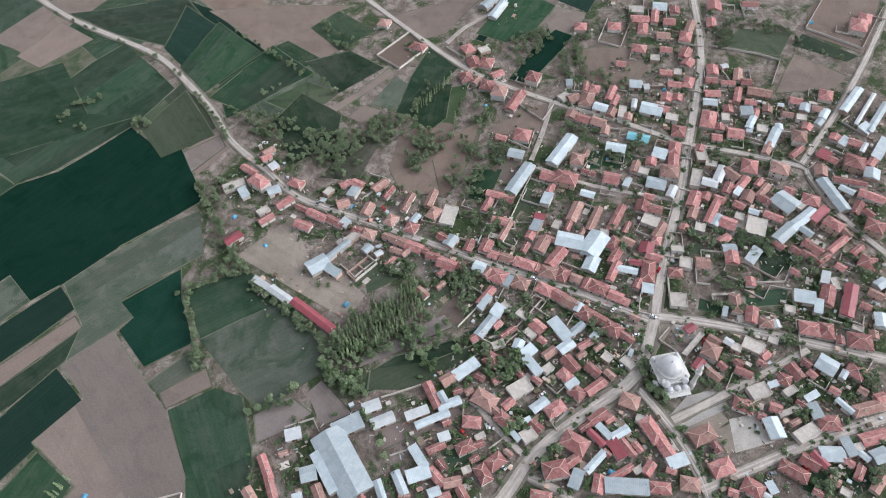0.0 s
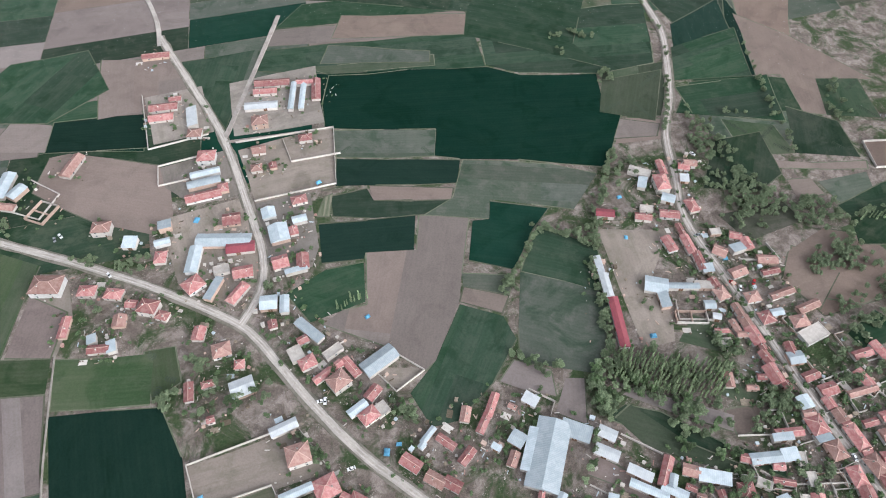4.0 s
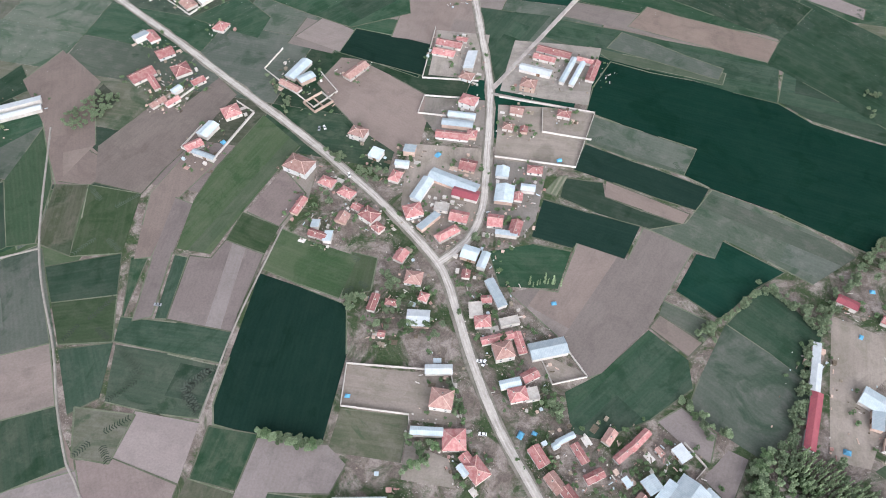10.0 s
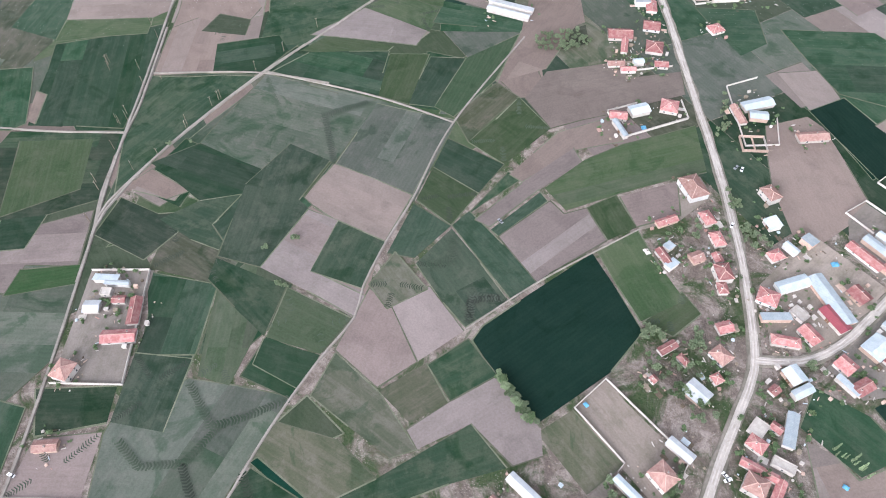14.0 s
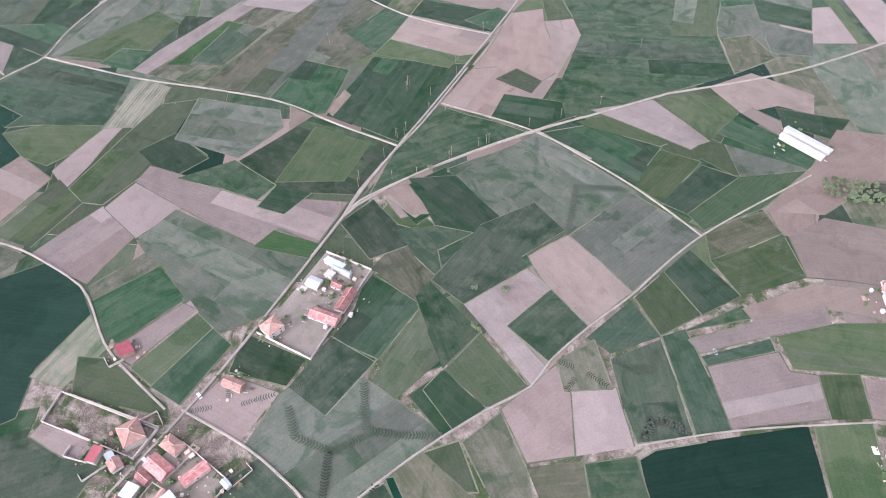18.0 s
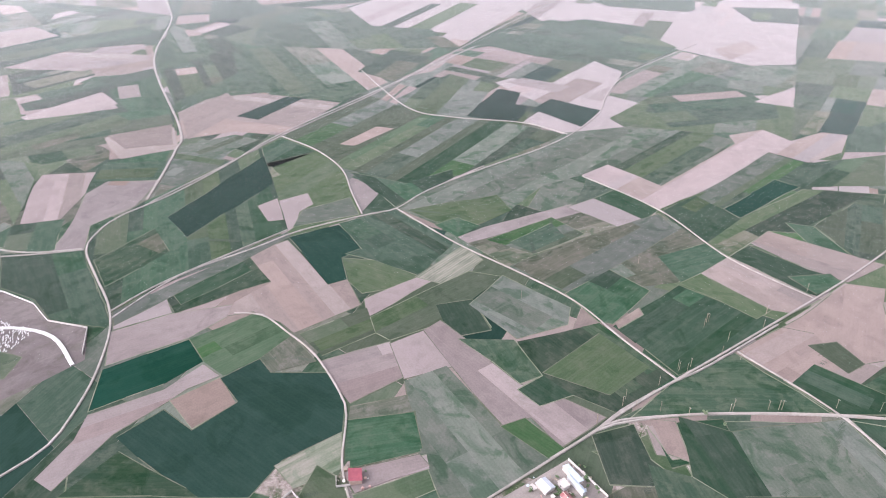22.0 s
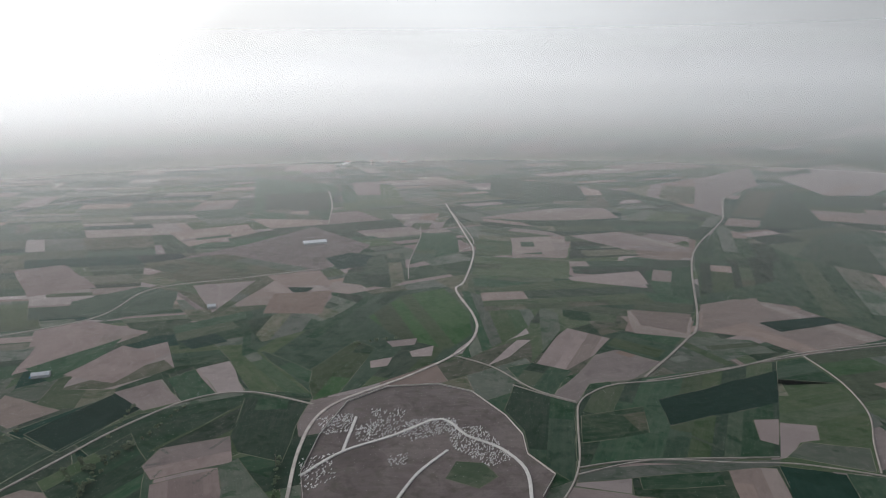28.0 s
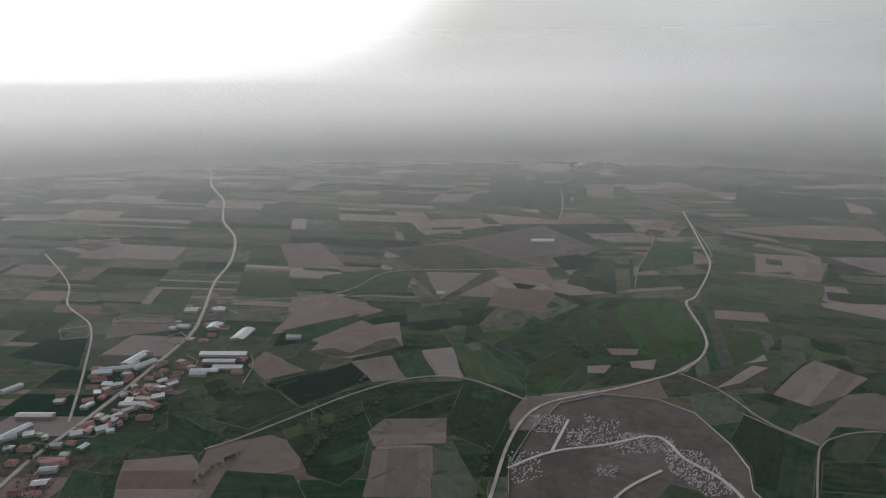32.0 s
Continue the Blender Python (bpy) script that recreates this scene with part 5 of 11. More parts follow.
house('steel', 351.2, -360.8, 60, 12.0, 7.9)
house('gable', 323.4, -348.5, 50, 13.0, 11.8)
house('gable', 326.6, -321.1, 58, 18.6, 12.2)
house('hip', 301.7, -334.2, 139, 13.8, 12.8)
house('gable', 283.6, -326.4, 56, 10.0, 7.1)
house('gable', 290.7, -301.9, 63, 11.3, 5.5)
house('hip', 245.4, -303.2, 46, 12.3, 12.4)
house('steel', 252.3, -282.4, 79, 13.9, 9.2)
house('gable', 255.1, -267.0, 53, 12.3, 8.3)
house('steel', 243.8, -260.2, 172, 17.3, 3.9)
house('steel', 218.5, -358.3, 78, 22.7, 9.0)
house('steel', 209.1, -350.4, 53, 12.4, 8.1)
house('gable', 217.0, -339.9, 161, 18.4, 6.0)
house('ruin', 191.5, -330.4, 59, 16.5, 13.8)
house('gable', 177.3, -368.4, 67, 20.9, 8.5)
house('hip', 152.1, -306.8, 174, 11.8, 9.0)
house('steel', 134.5, -292.5, 168, 8.7, 8.4)
house('gable', 120.1, -417.2, 179, 20.0, 8.0)
house('gable', 121.3, -406.2, 179, 17.2, 7.8)
house('white', 99.5, -401.6, 94, 20.6, 7.6)
house('hip', 97.6, -384.5, 172, 10.2, 8.5)
house('gable', 112.1, -425.1, 179, 8.8, 5.5)
house('gable', 41.9, -428.9, 174, 26.0, 8.1)
house('gable', 47.3, -420.0, 174, 17.2, 6.6)
house('white', 50.9, -404.3, 175, 23.7, 7.7)
house('steel', 28.1, -410.4, 81, 30.2, 4.3)
house('steel', 20.9, -409.4, 81, 28.8, 4.3)
house('gable', 10.4, -415.2, 85, 23.3, 6.8)
house('gable', 18.0, -425.0, 174, 12.8, 5.4)
house('hip', 52.4, -386.3, 179, 11.5, 9.9)
house('hip', 88.9, -357.5, 173, 12.3, 10.2)
house('steel', 90.0, -343.5, 7, 19.5, 5.6)
house('steel', 90.6, -334.5, 7, 21.6, 6.6)
house('gable', 91.2, -323.4, 7, 22.8, 7.5)
house('hip', 78.5, -327.7, 97, 7.6, 6.9)
house('gable', 54.4, -358.9, 180, 9.5, 8.1)
house('hip', 56.6, -341.5, 180, 7.8, 6.6)
house('hip', 22.4, -364.0, 180, 9.5, 7.0)
house('gable', 45.8, -341.7, 97, 5.5, 5.4)
house('steel', 78.7, -283.1, 169, 33.6, 10.1)
house('steel', 96.3, -271.4, 80, 19.9, 7.7)
house('maroon', 68.6, -275.3, 177, 17.3, 8.3)
house('gable', 73.6, -299.5, 0, 11.1, 9.9)
house('steel', 114.2, -302.1, 7, 8.2, 8.2)
house('hip', 115.9, -277.5, 84, 9.2, 7.4)
house('steel', 115.3, -288.9, 7, 9.5, 4.9)
house('hip', 96.3, -253.1, 33, 11.7, 10.6)
house('steel', 84.7, -247.9, 62, 16.6, 5.5)
house('hip', 71.0, -241.8, 50, 15.7, 6.4)
house('gable', 67.8, -256.6, 1, 11.8, 8.8)
house('flat', 80.2, -260.9, 7, 9.0, 6.3)
house('hip', 178.8, -268.3, 169, 18.0, 13.1)
house('hip', 156.2, -260.7, 169, 10.7, 7.7)
house('hip', 141.0, -255.7, 163, 10.8, 7.4)
house('gable', 166.1, -237.8, 83, 14.0, 5.4)
house('gable', 146.1, -219.8, 175, 11.8, 5.5)
house('steel', 139.3, -219.9, 98, 8.0, 5.4)
house('steel', 150.3, -226.8, 97, 5.9, 5.4)
house('gable', 136.5, -236.2, 85, 8.2, 7.8)
house('hip', 120.4, -241.3, 158, 11.4, 9.3)
house('hip', 112.9, -234.9, 153, 7.6, 6.0)
house('gable', 92.7, -218.8, 77, 8.9, 7.1)
house('hip', 80.6, -205.7, 7, 10.3, 9.2)
house('hip', 71.2, -194.8, 176, 5.8, 5.8)
house('gable', 97.5, -183.8, 91, 11.2, 5.1)
house('hip', 87.6, -186.5, 7, 7.5, 4.3)
house('white', 70.0, -180.8, 13, 12.8, 10.6)
house('gable', 86.3, -165.9, 7, 4.2, 4.1)
house('gable', 130.6, -246.6, 164, 6.8, 5.6)
house('steel', 53.9, -231.3, 175, 10.1, 9.7)
house('steel', 45.1, -228.4, 86, 11.9, 5.4)
house('gable', 52.5, -216.6, 97, 5.5, 5.2)
house('steel', 32.8, -208.6, 128, 19.5, 6.0)
house('gable', 36.9, -203.2, 19, 6.3, 5.2)
house('flat', 41.1, -195.2, 109, 8.8, 7.5)
house('hip', 35.4, -188.7, 19, 9.3, 7.8)
house('flat', 21.3, -192.9, 30, 10.8, 4.9)
house('gable', 25.1, -181.1, 30, 18.6, 4.8)
house('hip', 20.2, -173.5, 29, 11.0, 10.0)
house('gable', 12.9, -181.6, 119, 13.4, 5.0)
house('steel', -2.4, -181.8, 29, 20.6, 10.0)
house('steel', 12.5, -156.9, 29, 11.3, 5.0)
house('gable', 3.6, -164.2, 44, 9.3, 6.2)
house('hip', 7.3, -151.9, 28, 10.0, 8.0)
house('flat', 0.6, -154.3, 28, 7.1, 6.8)
house('white', 50.3, -154.1, 16, 14.6, 5.8)
house('hip', 43.9, -138.0, 7, 12.0, 10.9)
house('steel', 46.4, -120.0, 13, 16.5, 4.6)
house('hip', 32.2, -119.8, 17, 12.0, 11.3)
house('hip', 17.9, -108.3, 142, 11.8, 9.6)
house('gable', 23.0, -111.7, 142, 8.2, 5.9)
house('steel', 24.1, -106.2, 143, 6.5, 3.7)
house('gable', -9.4, -123.3, 135, 10.9, 6.8)
house('steel', -20.2, -135.6, 42, 10.5, 3.3)
house('gable', -28.3, -130.3, 133, 10.8, 4.7)
house('gable', -19.4, -113.0, 140, 10.4, 6.7)
house('gable', -36.8, -121.2, 41, 10.2, 5.2)
house('gable', -27.1, -109.1, 140, 9.2, 6.1)
house('steel', -16.3, -130.8, 42, 4.0, 3.3)
house('steel', 50.7, -299.9, 97, 8.9, 8.8)
house('hip', 31.0, -307.4, 7, 10.3, 7.1)
house('steel', 45.2, -281.6, 97, 14.2, 12.1)
house('gable', 36.3, -282.2, 97, 6.6, 5.7)
house('steel', 31.9, -290.4, 7, 9.3, 5.8)
house('gable', 45.6, -259.4, 7, 9.7, 9.8)
house('gable', 32.6, -257.9, 89, 11.3, 7.6)
house('steel', 36.9, -251.7, 7, 13.6, 4.3)
house('gable', 128.4, -480.2, 179, 20.6, 6.9)
house('steel', 283.4, 71.8, 59, 14.8, 4.9)
house('steel', 276.8, 67.1, 59, 14.6, 3.2)
house('white', 267.9, 83.2, 64, 9.2, 7.9)
house('gable', 265.5, 68.8, 64, 7.7, 4.8)
house('gable', 254.2, 62.7, 157, 17.4, 7.1)
house('gable', 242.0, 74.1, 66, 18.8, 8.2)
house('hip', 233.9, 103.6, 134, 11.1, 10.7)
house('flat', 274.2, 74.0, 59, 5.8, 4.7)
house('white', 396.2, -266.6, 39, 37.1, 6.2)
house('white', 389.4, -259.8, 39, 34.9, 6.1)
house('white', -424.1, 601.5, 1, 37.0, 9.2)
house('steel', -424.4, 569.5, 66, 32.5, 9.1)
house('steel', -389.9, 742.2, 77, 37.7, 13.0)
house('steel', -399.1, 713.1, 14, 35.9, 10.1)
house('steel', -372.4, 726.3, 56, 29.3, 11.0)
house('white', -290.0, 756.4, 1, 57.1, 8.5)
house('white', -287.7, 736.4, 1, 38.5, 9.8)
house('steel', -295.7, 711.0, 1, 32.2, 9.2)
house('steel', -272.5, 719.3, 1, 35.1, 7.8)
house('steel', -299.4, 700.3, 1, 19.1, 7.5)
house('white', -287.1, 822.6, 83, 38.6, 18.0)
house('steel', -333.9, 850.1, 91, 20.0, 18.2)
house('steel', -351.6, 917.5, 1, 19.5, 14.5)
house('steel', -388.6, 911.9, 1, 19.4, 16.8)
house('gable', -321.1, 846.2, 1, 14.5, 8.1)
house('steel', -375.5, 849.2, 1, 18.2, 12.7)
house('gable', -262.5, 745.2, 69, 10.0, 8.1)
house('gable', -257.4, 708.9, 1, 13.3, 8.1)
house('gable', -404.5, 686.0, 14, 15.7, 8.1)
house('gable', -400.4, 666.4, 1, 14.7, 7.4)
house('steel', -378.7, 672.4, 28, 14.9, 8.1)
house('flat', -340.5, 670.6, 1, 12.8, 7.5)
house('gable', -319.2, 664.3, 27, 11.6, 8.1)
house('hip', -343.8, 699.3, 28, 11.1, 8.1)
house('gable', -321.7, 692.4, 27, 10.2, 8.1)
house('gable', -324.3, 730.7, 1, 11.6, 8.1)
house('gable', -308.4, 715.3, 1, 12.4, 8.1)
house('gable', -424.0, 648.3, 1, 11.5, 8.1)
house('steel', -417.4, 631.8, 1, 10.3, 8.1)
house('flat', -337.4, 619.0, 51, 21.7, 8.1)
house('flat', -323.0, 625.5, 164, 22.1, 7.4)
house('gable', -337.4, 601.4, 25, 12.0, 8.1)
house('hip', -315.1, 602.0, 1, 15.2, 8.1)
house('maroon', -364.5, 584.0, 51, 15.7, 8.1)
house('steel', -344.3, 576.9, 37, 11.4, 8.1)
house('steel', -363.9, 568.0, 24, 11.2, 8.1)
house('gable', -390.2, 636.2, 27, 11.5, 7.8)
house('hip', -396.1, 542.1, 2, 13.9, 8.1)
house('hip', -393.9, 518.9, 2, 9.5, 8.1)
house('hip', -366.0, 522.4, 2, 15.9, 6.5)
house('gable', -349.6, 520.1, 23, 10.3, 8.1)
house('steel', -355.1, 508.5, 11, 15.2, 7.5)
house('gable', -363.4, 498.1, 2, 9.1, 6.0)
house('white', -350.3, 488.7, 11, 12.9, 8.8)
house('gable', -363.3, 475.7, 22, 10.7, 8.1)
house('steel', -370.8, 547.6, 2, 9.9, 7.1)
house('steel', -411.5, 541.7, 2, 8.2, 7.0)
house('steel', -424.4, 561.2, 39, 13.1, 10.0)
house('hip', -346.3, 474.6, 2, 9.5, 6.2)
house('gable', -360.7, 552.8, 2, 8.3, 6.3)
house('steel', -486.5, 660.1, 60, 21.8, 8.1)
house('hip', -346.5, 656.9, 27, 11.3, 8.0)
house('steel', -319.7, 644.4, 26, 12.9, 7.6)
house('hip', -353.4, 728.4, 56, 14.1, 8.1)
house('hip', -421.8, 712.6, 1, 10.4, 8.1)
house('gable', -413.9, 691.6, 1, 10.1, 8.1)
house('gable', -378.2, 653.4, 54, 9.1, 8.1)
house('flat', -360.1, 649.9, 143, 8.1, 7.3)
house('gable', -378.8, 642.9, 91, 8.1, 6.6)
house('gable', -349.4, 690.3, 1, 10.1, 7.9)
house('hip', -322.0, 680.9, 1, 11.9, 7.7)
house('gable', -342.0, 709.9, 1, 8.2, 8.1)
house('gable', -326.4, 722.7, 14, 14.8, 8.1)
house('gable', -324.0, 705.7, 28, 12.3, 8.1)
house('steel', -317.7, 675.4, 52, 12.4, 7.0)
house('maroon', -359.0, 520.7, 2, 21.7, 7.2)
house('white', -339.1, 628.8, 1, 27.8, 8.1)
house('gable', -318.9, 629.3, 151, 20.1, 6.9)
house('hip', -361.2, 949.8, 1, 9.4, 8.1)
house('hip', -381.0, 981.3, 91, 8.1, 6.9)
house('hip', -330.5, 800.3, 1, 11.5, 8.1)
house('gable', -326.7, 819.7, 1, 10.5, 8.1)
house('hip', -399.3, 928.7, 1, 9.2, 8.1)
house('white', 66.3, -77.9, 17, 25.6, 5.7)
house('steel', 47.7, -83.1, 17, 7.9, 2.6)
house('gable', 300.1, -298.0, 63, 12.5, 6.1)
house('gable', 70.8, -62.4, 19, 6.8, 3.6)
house('gable', -199.5, -163.9, 96, 8.0, 4.1)
house('gable', -207.7, -149.7, 95, 7.2, 4.1)
house('gable', -228.3, -98.3, 7, 5.0, 4.7)
house('gable', -229.7, -84.2, 7, 5.8, 5.3)
house('gable', -234.5, -61.1, 95, 7.1, 5.7)
house('gable', -233.6, -31.2, 92, 6.8, 5.5)
house('gable', -226.1, -21.6, 89, 6.0, 3.8)
house('gable', -190.7, -162.1, 168, 8.0, 3.2)
house('flat', -189.7, -155.4, 168, 5.8, 3.9)
house('gable', -198.7, -131.5, 167, 5.1, 3.8)
house('gable', -269.7, -81.5, 6, 10.8, 3.5)
house('gable', -267.3, -72.1, 5, 8.9, 3.4)
house('flat', -274.1, -60.2, 106, 5.4, 5.4)
house('gable', -285.1, -50.1, 3, 10.0, 3.4)
house('flat', -335.8, -58.5, 98, 6.5, 6.3)
house('gable', -316.2, -47.3, 98, 6.9, 5.0)
house('flat', -265.7, -88.4, 2, 7.1, 4.3)
house('gable', -374.3, -33.5, 7, 6.8, 6.5)
house('gable', -390.6, -27.0, 107, 7.3, 7.0)
house('gable', -401.5, -28.5, 17, 7.1, 6.7)
house('flat', -413.9, -3.0, 17, 7.1, 6.6)
house('gable', -430.5, 23.2, 176, 7.3, 6.5)
house('gable', -436.9, 8.3, 106, 8.1, 6.2)
house('flat', -438.6, 17.5, 103, 6.6, 6.2)
house('gable', -429.4, 41.9, 176, 7.2, 7.0)
house('gable', -436.2, -5.1, 13, 7.6, 6.7)
house('gable', -437.7, -17.4, 106, 8.4, 6.4)
house('gable', -422.8, -29.0, 21, 7.4, 6.9)
house('flat', -413.1, -28.1, 21, 7.3, 5.3)
house('gable', -413.4, -71.1, 13, 8.9, 7.9)
house('gable', -400.7, -68.6, 103, 8.5, 7.4)
house('gable', -417.3, -64.1, 13, 7.7, 7.0)
house('flat', -395.0, -60.4, 104, 8.4, 7.3)
house('gable', -441.1, -81.1, 111, 9.8, 6.8)
house('flat', -445.1, -73.8, 21, 6.8, 5.7)
house('gable', -467.5, -90.6, 105, 9.3, 7.3)
house('gable', -483.8, -98.8, 110, 10.4, 9.1)
house('gable', -504.1, -101.4, 113, 9.7, 9.5)
house('gable', -521.4, -102.8, 23, 9.8, 8.1)
house('gable', -434.4, -114.1, 106, 7.5, 7.0)
house('flat', -453.3, -94.4, 21, 7.1, 6.7)
house('gable', -302.4, -19.7, 2, 5.6, 5.3)
house('flat', -307.1, -11.4, 9, 6.6, 5.9)
house('gable', -333.8, -16.5, 1, 7.0, 6.1)
house('gable', -335.8, -8.1, 90, 6.7, 6.0)
house('gable', -337.1, 3.9, 83, 7.4, 5.9)
house('gable', -362.5, 9.2, 169, 8.0, 4.3)
house('flat', -327.9, 6.6, 1, 5.8, 5.2)
house('gable', -317.5, 33.2, 69, 7.7, 5.4)
house('gable', -318.1, 42.9, 76, 6.8, 5.4)
house('gable', -319.8, 58.6, 155, 10.0, 3.9)
house('flat', -356.1, 37.1, 160, 8.4, 4.9)
house('gable', -346.2, 65.8, 53, 7.4, 5.2)
house('gable', -336.1, 74.2, 158, 10.5, 4.4)
house('gable', -369.3, 74.4, 58, 6.7, 5.6)
house('gable', -301.3, 47.0, 77, 6.0, 4.4)
house('gable', -318.3, 68.3, 76, 5.9, 5.4)
house('flat', -304.3, 68.1, 30, 7.9, 3.8)
house('gable', -297.0, 86.1, 85, 6.0, 5.1)
house('gable', -280.3, 93.5, 17, 5.3, 5.0)
house('gable', -267.7, 78.7, 18, 5.2, 4.5)
house('flat', -274.2, 50.5, 107, 5.3, 4.7)
house('gable', -227.0, 36.0, 82, 4.9, 4.4)
house('gable', -232.9, 46.2, 82, 4.8, 3.7)
house('flat', -249.6, 47.7, 94, 5.0, 4.6)
house('gable', -244.7, 66.5, 81, 5.2, 4.5)
house('gable', -239.5, 70.5, 67, 5.2, 4.3)
house('gable', -235.3, 82.6, 81, 5.5, 4.3)
house('gable', -242.5, 94.9, 80, 4.9, 4.4)
house('flat', -223.9, 63.0, 149, 7.3, 3.8)
house('gable', -220.9, 28.9, 69, 5.0, 4.3)
house('gable', -202.8, 54.4, 97, 4.6, 4.0)
house('gable', -208.2, 69.6, 148, 5.8, 3.1)
house('flat', -209.9, 98.4, 135, 5.3, 3.6)
house('gable', -187.4, 92.7, 84, 5.4, 4.3)
house('flat', -184.6, 98.3, 84, 4.9, 3.7)
house('gable', -178.0, 87.1, 85, 4.5, 3.6)
house('gable', -158.2, 53.5, 99, 4.8, 4.0)
house('gable', -175.7, 40.0, 54, 5.6, 3.7)
house('gable', -153.9, 25.0, 99, 5.0, 4.1)
house('gable', -139.4, 16.4, 115, 4.7, 3.8)
house('gable', -156.3, 7.1, 63, 5.7, 3.6)
house('flat', -170.9, 2.9, 98, 4.8, 3.8)
house('gable', -163.1, -10.4, 155, 5.5, 3.3)
house('gable', -186.6, -20.2, 73, 6.4, 4.0)
house('flat', -195.2, -25.4, 79, 5.3, 4.9)
house('gable', -190.0, -37.7, 152, 5.9, 3.2)
house('gable', -198.7, -31.7, 156, 6.1, 3.1)
house('flat', -173.2, -49.7, 157, 5.8, 4.3)
house('gable', -187.2, -59.8, 74, 5.0, 4.1)
house('gable', -164.3, -51.9, 75, 6.0, 3.9)
house('gable', -162.8, -61.0, 76, 4.8, 3.9)
house('flat', -166.5, -68.0, 81, 4.3, 4.0)
house('gable', -150.8, -78.2, 87, 5.4, 3.9)
house('gable', -153.9, -69.7, 152, 5.6, 3.8)
house('gable', -140.8, -79.3, 152, 4.8, 3.7)
house('gable', -137.8, -84.4, 142, 5.3, 3.2)
house('flat', -122.3, -62.3, 146, 5.1, 2.9)
house('gable', -121.7, -46.2, 78, 4.9, 2.9)
house('gable', -110.8, -59.1, 151, 5.0, 3.3)
house('flat', -103.9, -59.8, 141, 4.4, 3.3)
house('gable', -100.1, -71.8, 70, 5.6, 3.3)
house('gable', -84.3, -87.7, 63, 5.0, 3.2)
house('gable', -67.2, -95.6, 64, 6.0, 3.1)
house('gable', -65.4, -142.0, 142, 4.8, 3.0)
house('gable', -120.2, -80.6, 142, 4.6, 3.6)
house('gable', -133.4, -9.7, 163, 4.6, 3.1)
house('gable', -146.0, -4.8, 70, 4.7, 3.0)
house('flat', -145.7, 11.2, 149, 4.6, 3.1)
house('white', 334.3, -444.5, 59, 37.4, 9.7)
house('maroon', 391.7, -434.6, 63, 18.3, 10.6)
house('gable', 415.6, -450.6, 155, 17.3, 15.9)
house('gable', 337.1, -409.3, 150, 12.7, 10.6)
house('white', 406.0, -445.4, 64, 18.6, 9.3)
house('gable', 353.3, -424.1, 131, 23.2, 6.0)
house('gable', 393.8, -450.0, 64, 14.1, 12.4)
house('gable', 314.4, -316.3, 140, 17.7, 5.2)
house('gable', 343.4, -363.7, 145, 13.7, 8.6)
house('steel', 293.6, -313.2, 70, 8.0, 5.4)
house('steel', -554.6, -158.0, 116, 15.3, 11.9)
house('steel', -538.7, -152.8, 116, 16.8, 8.2)
house('steel', -554.7, -136.9, 116, 12.4, 8.2)
house('gable', -562.3, -120.6, 26, 16.3, 12.3)
house('gable', -550.2, -114.6, 117, 11.3, 11.1)
house('gable', -537.3, -135.9, 117, 12.3, 8.0)
house('gable', -515.8, -155.2, 27, 9.5, 6.6)
house('steel', -409.4, 702.8, 8, 21.6, 10.4)
house('flat', -380.6, 700.4, 175, 9.6, 8.1)
house('flat', -384.4, 662.5, 141, 8.1, 7.2)
house('flat', -357.9, 670.1, 140, 8.1, 6.7)
house('white', -332.9, 683.3, 49, 10.9, 8.4)
house('flat', -341.9, 613.7, 136, 8.1, 6.7)
house('flat', -333.5, 640.6, 175, 17.8, 8.1)
house('flat', -352.3, 599.0, 59, 9.1, 8.1)
house('gable', -372.9, 686.6, 63, 12.2, 8.1)
house('gable', -336.0, 664.6, 60, 11.9, 8.1)
house('white', -344.5, 603.5, 59, 12.6, 7.8)
house('flat', -388.6, 864.3, 85, 8.1, 7.0)
house('hip', -354.3, 925.0, 85, 8.1, 7.5)
house('hip', -360.4, 914.3, 85, 8.1, 7.4)
house('flat', -348.2, 805.0, 85, 7.9, 7.7)
house('hip', -347.0, 856.8, 85, 8.1, 7.0)
house('steel', -386.0, 840.9, 175, 10.0, 9.4)
house('steel', -360.3, 602.0, 91, 8.1, 7.3)
house('flat', -386.4, 729.2, 77, 14.0, 6.9)
house('white', -383.6, 625.2, 75, 11.6, 6.6)
house('hip', -381.9, 755.9, 1, 9.3, 7.7)
house('gable', -343.3, 585.6, 91, 6.9, 6.5)
house('gable', -348.2, 614.0, 164, 11.6, 5.0)
house('gable', -374.2, 695.5, 28, 8.2, 8.1)
house('maroon', -356.1, 573.4, 91, 6.7, 6.0)
house('steel', -328.3, 666.8, 163, 14.0, 7.9)
house('steel', -354.4, 532.8, 2, 8.6, 6.5)
house('steel', -341.2, 594.5, 71, 8.4, 5.5)
house('hip', -331.6, 622.8, 164, 7.2, 5.5)
house('white', -389.0, 653.1, 117, 10.5, 7.4)
house('white', -346.2, 636.1, 1, 8.9, 8.0)
house('white', -385.0, 620.3, 1, 7.5, 6.1)
house('steel', -345.5, 546.3, 70, 9.9, 6.7)
house('white', -335.2, 575.0, 24, 7.3, 6.4)
house('gable', -333.5, 590.3, 115, 7.8, 5.1)
house('white', -390.0, 561.1, 91, 5.5, 5.1)
house('flat', -356.8, 578.7, 71, 7.3, 5.5)
house('flat', -317.9, 721.3, 161, 12.0, 8.1)
house('steel', -408.4, 565.8, 25, 9.5, 7.3)
house('flat', -399.0, 567.1, 165, 7.9, 5.0)
house('steel', -388.5, 672.2, 1, 11.1, 7.0)
house('hip', -336.2, 651.8, 163, 8.1, 5.0)
house('flat', -332.9, 735.3, 161, 8.4, 8.1)
